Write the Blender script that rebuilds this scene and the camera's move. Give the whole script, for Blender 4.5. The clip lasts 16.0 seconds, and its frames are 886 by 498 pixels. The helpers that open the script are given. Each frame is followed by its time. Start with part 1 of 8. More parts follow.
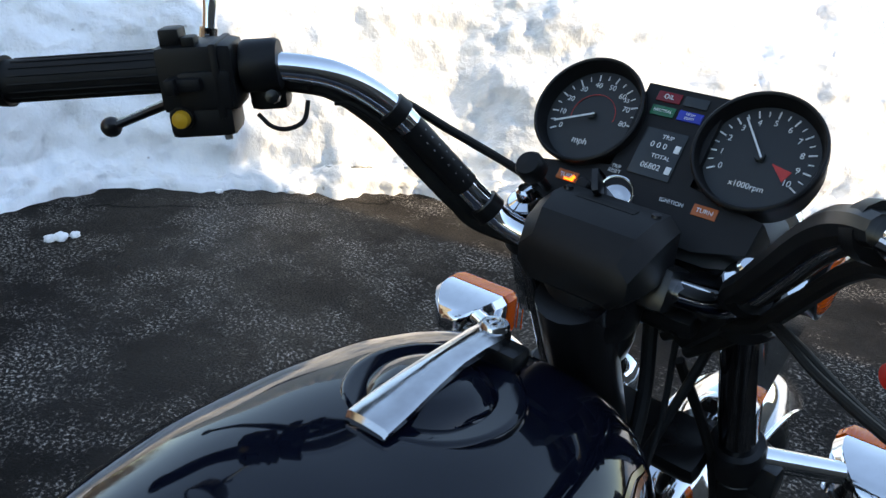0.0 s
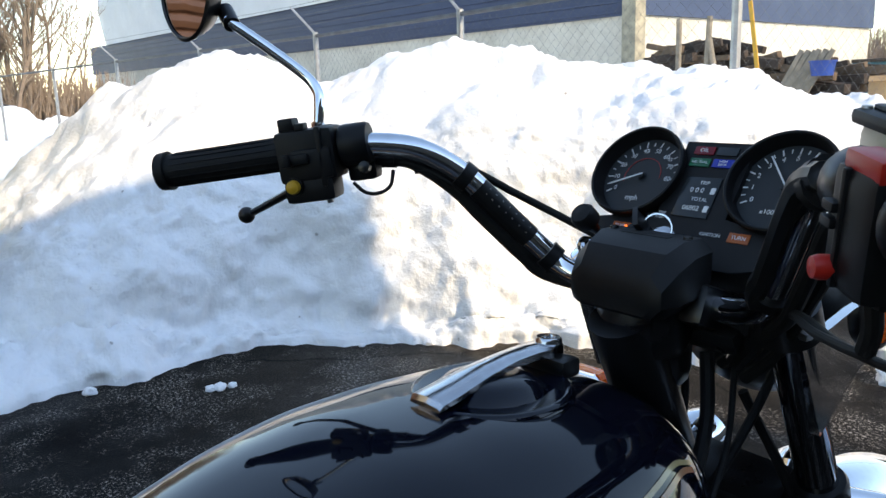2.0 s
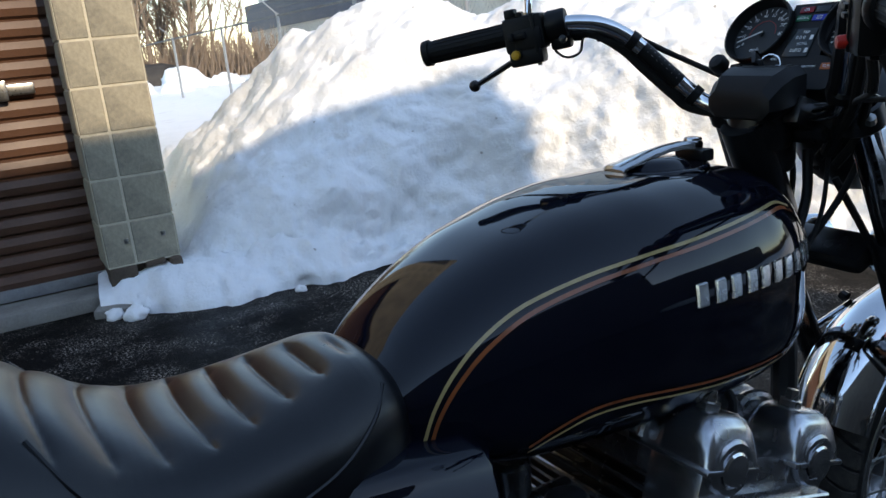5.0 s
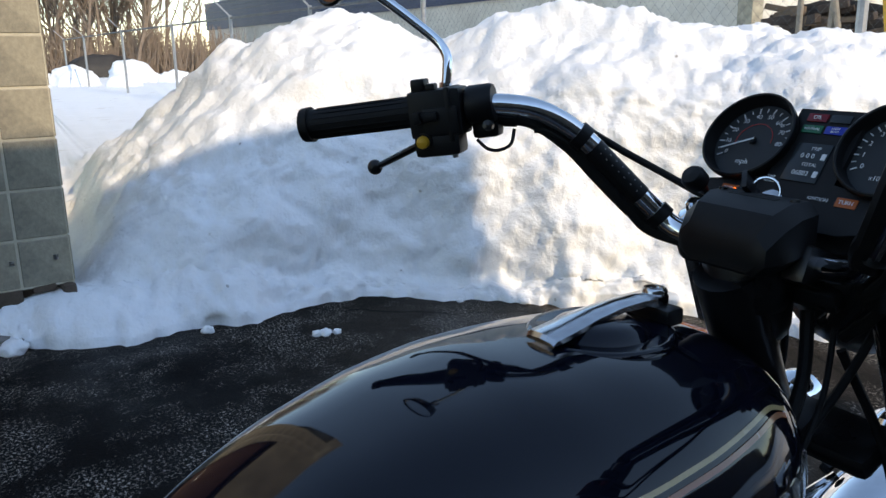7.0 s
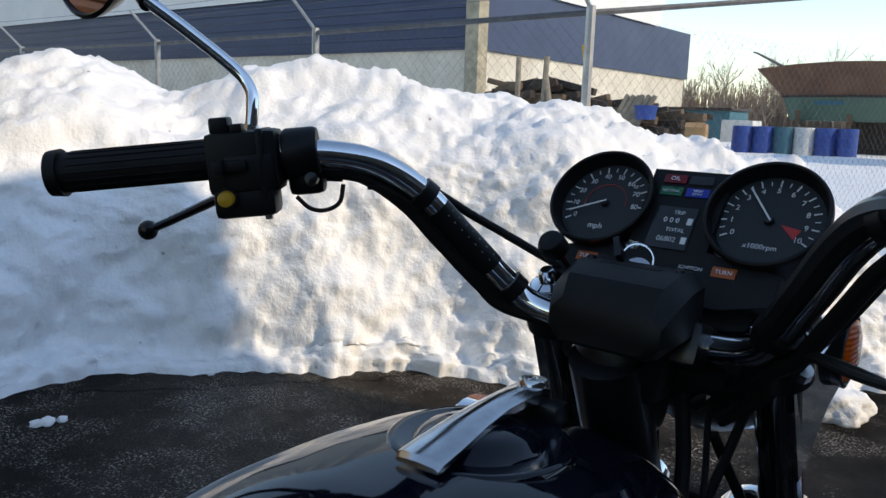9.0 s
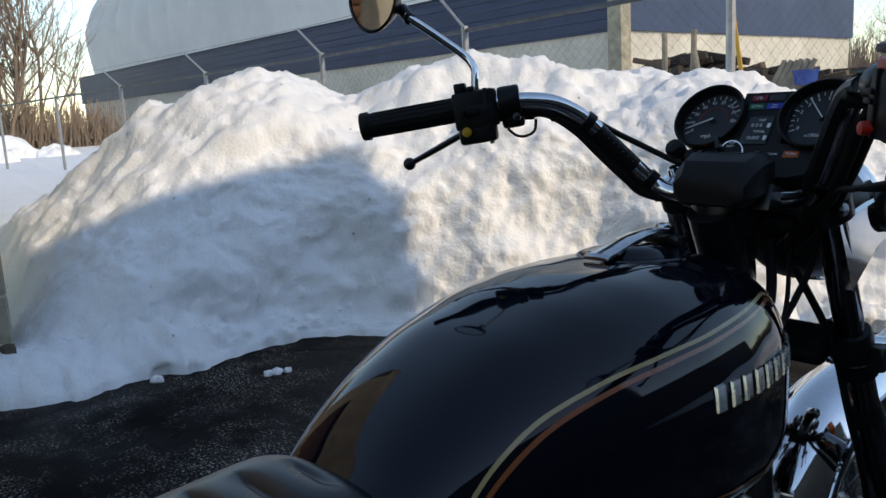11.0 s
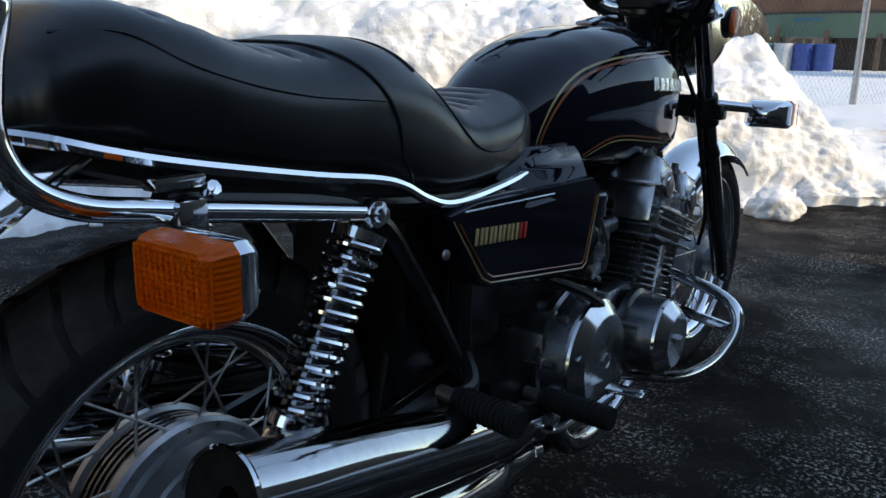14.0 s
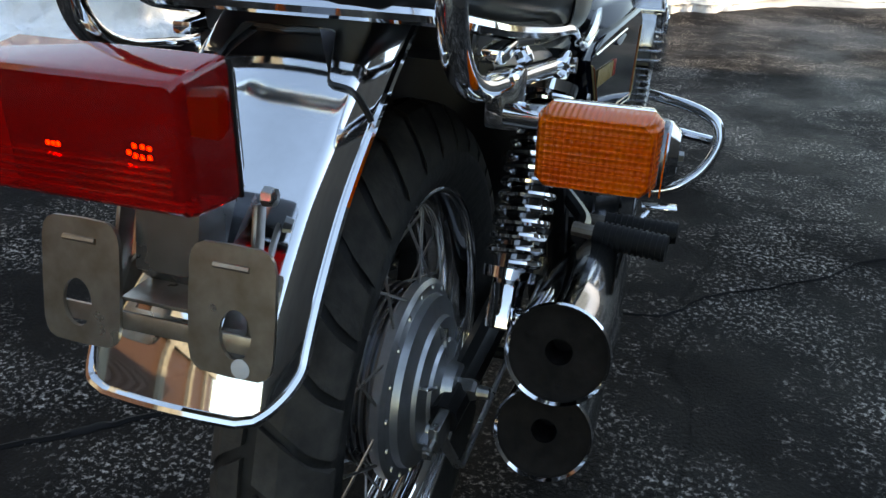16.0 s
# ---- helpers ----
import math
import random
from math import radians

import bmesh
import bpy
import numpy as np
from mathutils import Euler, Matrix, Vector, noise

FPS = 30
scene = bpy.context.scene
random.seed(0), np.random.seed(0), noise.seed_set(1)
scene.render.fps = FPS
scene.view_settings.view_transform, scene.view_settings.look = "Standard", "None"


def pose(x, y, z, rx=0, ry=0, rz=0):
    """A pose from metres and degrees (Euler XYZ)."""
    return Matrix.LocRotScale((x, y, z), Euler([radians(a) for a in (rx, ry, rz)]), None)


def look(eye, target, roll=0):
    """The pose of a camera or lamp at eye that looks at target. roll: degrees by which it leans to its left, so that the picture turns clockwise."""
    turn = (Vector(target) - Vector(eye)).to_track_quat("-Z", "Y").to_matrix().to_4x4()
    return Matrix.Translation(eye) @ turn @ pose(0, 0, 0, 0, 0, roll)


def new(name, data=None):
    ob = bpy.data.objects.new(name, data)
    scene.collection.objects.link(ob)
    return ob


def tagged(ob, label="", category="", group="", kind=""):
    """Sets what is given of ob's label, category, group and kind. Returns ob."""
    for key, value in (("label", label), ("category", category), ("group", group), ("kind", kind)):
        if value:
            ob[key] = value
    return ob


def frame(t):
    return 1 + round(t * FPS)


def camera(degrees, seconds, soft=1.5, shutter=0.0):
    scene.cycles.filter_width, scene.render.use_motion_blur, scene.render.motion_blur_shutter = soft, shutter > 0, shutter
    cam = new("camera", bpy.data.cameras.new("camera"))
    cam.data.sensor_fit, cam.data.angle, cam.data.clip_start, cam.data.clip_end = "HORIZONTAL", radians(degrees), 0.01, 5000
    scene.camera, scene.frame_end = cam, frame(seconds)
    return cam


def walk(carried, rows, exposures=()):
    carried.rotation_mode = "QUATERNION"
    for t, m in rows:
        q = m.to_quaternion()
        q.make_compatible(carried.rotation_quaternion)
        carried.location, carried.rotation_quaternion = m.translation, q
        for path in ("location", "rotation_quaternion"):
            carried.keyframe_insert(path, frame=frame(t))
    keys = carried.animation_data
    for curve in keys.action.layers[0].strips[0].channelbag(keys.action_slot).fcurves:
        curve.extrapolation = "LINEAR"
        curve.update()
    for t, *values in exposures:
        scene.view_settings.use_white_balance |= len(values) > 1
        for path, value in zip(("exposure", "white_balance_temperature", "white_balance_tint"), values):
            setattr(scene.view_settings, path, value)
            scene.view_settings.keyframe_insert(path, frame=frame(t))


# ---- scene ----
cam = camera(58.5, 16.0)
PATH = [
    (0, (0.282, 0.691, 1.175), (-0.864, 2.117, 0.365), 3.7),
    (0.5, (0.291, 0.667, 1.158), (-0.851, 2.117, 0.387), 2.0),
    (1, (0.296, 0.657, 1.145), (-0.836, 2.143, 0.432), 0.7),
    (1.5, (0.331, 0.649, 1.126), (-0.808, 2.224, 0.657), -3.0),
    (2, (0.426, 0.643, 1.098), (-1.081, 1.899, 0.706), -1.8),
    (2.5, (0.558, 0.639, 1.071), (-1.034, 1.74, 0.567), -2.0),
    (3, (0.609, 0.634, 1.067), (-1.058, 1.648, 0.627), -5.3),
    (3.5, (0.64, 0.554, 1.055), (-1.051, 1.514, 0.587), -6.0),
    (3.7, (0.657, 0.482, 1.048), (-1.05, 1.395, 0.545), -6.3),
    (5.8, (0.717, 0.336, 1.046), (-0.951, 1.3, 0.508), -4.9),
    (6, (0.681, 0.393, 1.049), (-0.972, 1.375, 0.499), -4.6),
    (6.5, (0.595, 0.545, 1.098), (-1.076, 1.548, 0.649), -1.3),
    (7, (0.467, 0.585, 1.103), (-1.167, 1.633, 0.621), -1.0),
    (7.5, (0.317, 0.612, 1.092), (-0.97, 2.09, 0.689), -0.2),
    (8, (0.266, 0.625, 1.107), (-0.946, 2.146, 0.64), 1.4),
    (8.2, (0.272, 0.634, 1.088), (-0.929, 2.181, 0.683), 1.3),
    (10.3, (0.339, 0.554, 1.079), (-0.984, 2.031, 0.818), 0.4),
    (10.5, (0.411, 0.487, 1.066), (-0.959, 1.925, 0.829), -0.5),
    (11, (0.535, 0.301, 1.043), (-0.962, 1.583, 0.699), -3.3),
    (11.5, (0.589, 0.118, 1.018), (-0.808, 1.505, 0.661), -2.0),
    (12, (0.647, -0.063, 1.012), (-0.65, 1.431, 0.714), -5.0),
    (12.5, (0.731, -0.126, 0.998), (-0.624, 1.312, 0.687), -9.9),
    (13, (0.847, -0.191, 0.906), (-0.479, 1.242, 0.473), -8.4),
    (13.5, (0.795, -0.271, 0.853), (-0.485, 1.195, 0.392), -3.7),
    (14, (0.737, -0.435, 0.829), (-0.427, 1.113, 0.332), 1.1),
    (14.5, (0.674, -0.537, 0.814), (-0.359, 1.079, 0.248), 4.5),
    (15, (0.577, -0.59, 0.805), (-0.347, 1.092, 0.242), 5.4),
    (15.5, (0.45, -0.633, 0.824), (-0.265, 1.062, 0.039), 3.5),
    (16, (0.341, -0.667, 0.858), (-0.254, 1.018, -0.041), 1.2),
]
EXPOSURES = [(0.0, 1.97, 8650, 10), (1.5, 1.85, 8350, 10), (2.5, 1.50, 8250, 10), (3.5, 1.25, 8250, 10), (6.0, 1.45, 7900, 10), (7.0, 1.22, 7900, 10), (7.5, 0.97, 7900, 10), (8.0, 0.94, 7900, 10), (10.5, 0.81, 7950, 10), (11.0, 0.73, 8050, 10), (11.5, 0.72, 7950, 10), (12.5, 0.82, 7900, 10), (13.0, 0.86, 8000, 10), (13.5, 0.95, 8000, 10), (14.0, 1.20, 8200, 10), (14.5, 1.46, 8300, 10), (15.0, 1.68, 8400, 10), (15.5, 1.76, 8700, 10), (16.0, 2.10, 10000, 10)]
walk(cam, [(t, look(eye, target, roll)) for t, eye, target, roll in PATH], EXPOSURES)

# ---- light ----
SUN_SIDE, SUN_HEIGHT = 0.15, 27.0        # how far the sun stands ahead for each metre to the right, and its elevation
world = bpy.data.worlds.new("sky")
scene.world = world
world.use_nodes = True
wn = world.node_tree
sky = wn.nodes.new("ShaderNodeTexSky")
sky.sky_type, sky.sun_disc = "NISHITA", False
sky.sun_elevation = radians(SUN_HEIGHT)
sky.sun_rotation = math.atan2(1.0, SUN_SIDE)
sky.altitude, sky.air_density, sky.dust_density, sky.ozone_density = 100, 1.0, 0.12, 2.9
wn.links.new(sky.outputs[0], wn.nodes["Background"].inputs[0])
wn.nodes["Background"].inputs[1].default_value = 0.15
sun_data = bpy.data.lights.new("sun", "SUN")
sun_data.energy, sun_data.angle, sun_data.color = 1.42, radians(0.53), (1.0, 0.90, 0.76)
sun_way = Vector((1.0, SUN_SIDE, math.tan(radians(SUN_HEIGHT)) * math.hypot(1, SUN_SIDE))).normalized()
sun = new("sun", sun_data)
sun.matrix_world = look(sun_way * 50, (0, 0, 0))


# ---- materials ----
def surface(name, base, other=None, rough=0.5, metal=0.0, scale=8.0, fine=90.0, amount=0.5, bump=0.0, bump_scale=None, bump_dist=0.002,
            coat=0.0, spec=0.5, rough_vary=0.1, detail=6.0, transmission=0.0, emission=None, strength=0.0, ior=1.45):
    """A node material: two scales of noise mix two colours and vary the roughness, a third gives fine relief."""
    m = bpy.data.materials.new(name)
    m.use_nodes = True
    t = m.node_tree
    b = t.nodes["Principled BSDF"]
    co = t.nodes.new("ShaderNodeTexCoord")
    n1, n2 = t.nodes.new("ShaderNodeTexNoise"), t.nodes.new("ShaderNodeTexNoise")
    n1.inputs["Scale"].default_value, n1.inputs["Detail"].default_value = scale, detail
    n2.inputs["Scale"].default_value, n2.inputs["Detail"].default_value = fine, 3.0
    for n in (n1, n2):
        t.links.new(co.outputs["Object"], n.inputs["Vector"])
    mixed = t.nodes.new("ShaderNodeMath")
    mixed.operation = "MULTIPLY_ADD"
    t.links.new(n2.outputs[0], mixed.inputs[0])
    mixed.inputs[1].default_value = 0.45
    t.links.new(n1.outputs[0], mixed.inputs[2])
    ramp = t.nodes.new("ShaderNodeValToRGB")
    ramp.color_ramp.elements[0].position, ramp.color_ramp.elements[1].position = 0.5, 0.95
    other = other or tuple(c * 0.75 for c in base)
    ramp.color_ramp.elements[0].color = (*base, 1)
    ramp.color_ramp.elements[1].color = (*[a + (o - a) * amount * 2 if amount < 0.5 else o for a, o in zip(base, other)], 1)
    t.links.new(mixed.outputs[0], ramp.inputs[0])
    t.links.new(ramp.outputs[0], b.inputs["Base Color"])
    rv = t.nodes.new("ShaderNodeMapRange")
    rv.inputs["To Min"].default_value, rv.inputs["To Max"].default_value = max(0.02, rough - rough_vary), min(1, rough + rough_vary)
    t.links.new(n1.outputs[0], rv.inputs["Value"])
    t.links.new(rv.outputs[0], b.inputs["Roughness"])
    b.inputs["Metallic"].default_value, b.inputs["Specular IOR Level"].default_value = metal, spec
    b.inputs["Coat Weight"].default_value, b.inputs["Coat Roughness"].default_value = coat, 0.04
    b.inputs["Transmission Weight"].default_value, b.inputs["IOR"].default_value = transmission, ior
    if emission:
        b.inputs["Emission Color"].default_value, b.inputs["Emission Strength"].default_value = (*emission, 1), strength
    if bump:
        n3 = t.nodes.new("ShaderNodeTexNoise")
        n3.inputs["Scale"].default_value, n3.inputs["Detail"].default_value = bump_scale or fine, 5.0
        t.links.new(co.outputs["Object"], n3.inputs["Vector"])
        bp = t.nodes.new("ShaderNodeBump")
        bp.inputs["Strength"].default_value, bp.inputs["Distance"].default_value = bump, bump_dist
        t.links.new(n3.outputs[0], bp.inputs["Height"])
        t.links.new(bp.outputs[0], b.inputs["Normal"])
    return m


M = {}
M["paint"] = surface("black_blue_paint", (0.003, 0.0042, 0.009), (0.004, 0.0055, 0.011), 0.05, scale=3, rough_vary=0.02, spec=0.45)
M["chrome"] = surface("chrome", (0.82, 0.83, 0.85), (0.72, 0.73, 0.74), 0.06, 1.0, scale=14, rough_vary=0.05, bump=0.03, bump_scale=30, bump_dist=0.001)
# chrome darkened for the pipes: their dark reflections are put into its colour
M["darkened_chrome"] = surface("darkened_chrome", (0.50, 0.505, 0.52), (0.40, 0.40, 0.41), 0.07, 1.0, scale=14, rough_vary=0.05, bump=0.03, bump_scale=30, bump_dist=0.001)
# chrome coloured like the dark ground it mirrors; also used for grey sliders
M["dark_chrome"] = surface("dark_chrome", (0.22, 0.225, 0.235), (0.15, 0.15, 0.16), 0.12, 1.0, scale=14, rough_vary=0.05)
M["worn_chrome"] = surface("worn_chrome", (0.50, 0.50, 0.50), (0.36, 0.35, 0.33), 0.2, 1.0, scale=40, rough_vary=0.12, bump=0.05, bump_scale=260)
M["alloy"] = surface("cast_alloy", (0.52, 0.53, 0.55), (0.34, 0.34, 0.35), 0.25, 0.97, scale=22, rough_vary=0.12, bump=0.18, bump_scale=240, bump_dist=0.0006)
M["bright_alloy"] = surface("polished_alloy", (0.66, 0.67, 0.68), (0.48, 0.48, 0.49), 0.14, 1.0, scale=16, rough_vary=0.1, bump=0.06, bump_scale=120, bump_dist=0.0005)
# alloy coloured darker: shade and dark reflections on the castings are put into it
M["case"] = surface("darkened_casting", (0.28, 0.285, 0.295), (0.14, 0.14, 0.145), 0.28, 0.95, scale=18, rough_vary=0.12, bump=0.15, bump_scale=220, bump_dist=0.0006)
M["stain"] = surface("brown_stained_block", (0.12, 0.085, 0.06), (0.07, 0.05, 0.035), 0.85, scale=6, bump=0.5, bump_scale=80, bump_dist=0.004)
M["hub_alloy"] = surface("hub_alloy", (0.50, 0.52, 0.54), (0.38, 0.39, 0.40), 0.36, 0.9, scale=20, rough_vary=0.12, bump=0.1, bump_scale=200, bump_dist=0.0005)
M["steel"] = surface("stamped_steel", (0.44, 0.40, 0.35), (0.24, 0.20, 0.16), 0.32, 0.85, scale=28, rough_vary=0.15, bump=0.2, bump_scale=110, bump_dist=0.0008)
M["zinc"] = surface("zinc_plating", (0.5, 0.5, 0.49), (0.32, 0.31, 0.29), 0.3, 1.0, scale=60)
M["black"] = surface("black_enamel", (0.005, 0.005, 0.006), (0.010, 0.010, 0.010), 0.3, scale=12, rough_vary=0.1)
M["plastic"] = surface("black_plastic", (0.0037, 0.0037, 0.0040), (0.0074, 0.0074, 0.0077), 0.46, scale=18, rough_vary=0.1, bump=0.12, bump_scale=420, bump_dist=0.0004, spec=0.28)
M["rubber"] = surface("black_rubber", (0.0045, 0.0045, 0.0045), (0.010, 0.0098, 0.0095), 0.62, spec=0.3, scale=30, rough_vary=0.12, bump=0.2, bump_scale=300, bump_dist=0.0005)
M["soot"] = surface("soot", (0.011, 0.010, 0.0095), (0.022, 0.019, 0.017), 0.95, scale=40, spec=0.05, bump=0.3, bump_scale=120)
M["tar"] = surface("tar", (0.002, 0.002, 0.002), (0.004, 0.004, 0.004), 0.6, scale=30, spec=0.15)
M["tread"] = surface("dusty_tread_rubber", (0.032, 0.030, 0.028), (0.070, 0.064, 0.056), 0.8, scale=26, rough_vary=0.1, bump=0.6, bump_scale=160, bump_dist=0.002, spec=0.2)
M["tyre"] = surface("tyre_rubber", (0.006, 0.006, 0.006), (0.016, 0.0155, 0.015), 0.62, scale=18, rough_vary=0.15, bump=0.7, bump_scale=70, bump_dist=0.003)
M["vinyl"] = surface("black_vinyl", (0.005, 0.0055, 0.0068), (0.010, 0.010, 0.012), 0.31, scale=14, rough_vary=0.08, bump=0.16, bump_scale=520, bump_dist=0.0006)
M["amber"] = surface("amber_lens", (1.0, 0.170, 0.002), (0.95, 0.10, 0.002), 0.12, scale=24, transmission=0.35, spec=0.25, rough_vary=0.04)
M["red_lens"] = surface("red_lens", (0.86, 0.009, 0.009), (0.74, 0.007, 0.007), 0.05, scale=9, transmission=0.7, coat=0.4, rough_vary=0.03)
M["red"] = surface("red_plastic", (0.55, 0.022, 0.012), (0.40, 0.016, 0.01), 0.35, scale=30)
M["yellow"] = surface("yellow_plastic", (0.62, 0.33, 0.02), (0.5, 0.25, 0.02), 0.4, scale=40)
M["gold"] = surface("gold_stripe", (0.50, 0.36, 0.16), (0.42, 0.29, 0.12), 0.25, scale=30, coat=0.5)
M["orange"] = surface("orange_stripe", (0.34, 0.09, 0.03), (0.27, 0.07, 0.025), 0.25, scale=30, coat=0.5)
M["silver"] = surface("silver_badge", (0.72, 0.72, 0.71), (0.55, 0.55, 0.55), 0.25, 0.9, scale=60)
M["dial"] = surface("dial_face", (0.012, 0.015, 0.017), (0.016, 0.019, 0.021), 0.5, scale=30)
M["mark"] = surface("white_marking", (0.72, 0.73, 0.72), (0.62, 0.63, 0.62), 0.5, scale=60)
M["print"] = surface("worn_grey_print", (0.26, 0.27, 0.27), (0.12, 0.12, 0.12), 0.5, scale=200)
M["mark_red"] = surface("red_marking", (0.55, 0.04, 0.03), (0.45, 0.03, 0.03), 0.5, scale=60)
M["lamp_red"] = surface("red_lamp_window", (0.20, 0.006, 0.012), (0.16, 0.005, 0.01), 0.25, scale=60)
M["lamp_green"] = surface("green_lamp_window", (0.008, 0.13, 0.06), (0.006, 0.10, 0.05), 0.25, scale=60)
M["lamp_blue"] = surface("blue_lamp_window", (0.012, 0.035, 0.36), (0.01, 0.03, 0.28), 0.25, scale=60)
M["lamp_orange"] = surface("orange_lamp_window", (0.45, 0.10, 0.02), (0.36, 0.08, 0.015), 0.25, scale=60)
M["lit_bulb"] = surface("lit_bulb", (0.9, 0.08, 0.03), (0.9, 0.08, 0.03), 0.4, scale=60, emission=(1.0, 0.07, 0.03), strength=12.0)
M["lit_orange"] = surface("lit_turn_lamp", (0.9, 0.2, 0.03), (0.9, 0.2, 0.03), 0.4, scale=60, emission=(1.0, 0.15, 0.01), strength=1.3)
M["odo"] = surface("counter_window", (0.020, 0.025, 0.027), (0.016, 0.020, 0.022), 0.2, scale=60)
M["fluid"] = surface("cloudy_reservoir_plastic", (0.45, 0.40, 0.30), (0.34, 0.29, 0.2), 0.3, scale=30)
M["mirror"] = surface("mirror_glass", (0.85, 0.86, 0.87), (0.83, 0.84, 0.85), 0.03, 1.0, scale=4, rough_vary=0.01)
M["wood"] = surface("weathered_timber", (0.17, 0.11, 0.065), (0.09, 0.06, 0.04), 0.8, scale=4, bump=0.3, bump_scale=12, bump_dist=0.01)
M["galv"] = surface("galvanised_steel", (0.42, 0.43, 0.44), (0.30, 0.31, 0.32), 0.45, 0.7, scale=12)
M["dull_galv"] = surface("weathered_fence_wire", (0.16, 0.165, 0.17), (0.10, 0.10, 0.105), 0.6, 0.4, scale=12)
M["tan_block"] = surface("painted_tan_block", (0.44, 0.385, 0.28), (0.22, 0.20, 0.155), 0.85, scale=3.2, fine=60, bump=0.5, bump_scale=110, bump_dist=0.004)
M["mortar"] = surface("tan_mortar", (0.62, 0.56, 0.43), (0.50, 0.45, 0.34), 0.9, scale=14, bump=0.4, bump_scale=160, bump_dist=0.003)
M["concrete"] = surface("old_concrete", (0.30, 0.28, 0.25), (0.19, 0.17, 0.15), 0.88, scale=6, bump=0.5, bump_scale=60, bump_dist=0.006)
M["door_brown"] = surface("brown_door_paint", (0.13, 0.065, 0.04), (0.09, 0.045, 0.03), 0.45, scale=5, bump=0.05, bump_scale=40)
M["dark_wall"] = surface("dark_brown_cladding", (0.045, 0.040, 0.036), (0.03, 0.027, 0.025), 0.7, scale=2, fine=14)
M["navy"] = surface("navy_cladding", (0.035, 0.055, 0.115), (0.028, 0.045, 0.095), 0.55, scale=0.6, fine=6)
M["white_wall"] = surface("weathered_white_wall", (0.62, 0.58, 0.50), (0.45, 0.41, 0.35), 0.85, scale=0.5, fine=4)
M["fabric"] = surface("white_dome_fabric", (0.68, 0.69, 0.70), (0.60, 0.61, 0.62), 0.6, scale=0.4, fine=3)
M["bark"] = surface("grey_brown_bark", (0.25, 0.19, 0.145), (0.16, 0.12, 0.09), 0.9, scale=6)
M["bin_blue"] = surface("blue_barrel_plastic", (0.02, 0.07, 0.30), (0.018, 0.055, 0.24), 0.45, scale=3)
M["bin_teal"] = surface("teal_barrel_plastic", (0.03, 0.13, 0.17), (0.025, 0.10, 0.14), 0.5, scale=3)
M["bin_white"] = surface("white_barrel_plastic", (0.62, 0.62, 0.60), (0.5, 0.5, 0.48), 0.5, scale=3)
M["hull_green"] = surface("faded_green_paint", (0.09, 0.17, 0.13), (0.07, 0.13, 0.10), 0.6, scale=1)
M["brush"] = surface("dark_brush_twigs", (0.065, 0.047, 0.036), (0.04, 0.03, 0.024), 0.9, scale=5)
M["old_plank"] = surface("grey_weathered_plank", (0.30, 0.25, 0.19), (0.19, 0.16, 0.12), 0.85, scale=5, bump=0.3, bump_scale=30, bump_dist=0.004)
M["carton"] = surface("tan_cardboard", (0.42, 0.27, 0.14), (0.34, 0.21, 0.11), 0.8, scale=4)
M["rust"] = surface("rusty_brown", (0.19, 0.10, 0.06), (0.12, 0.06, 0.04), 0.8, scale=1.5)


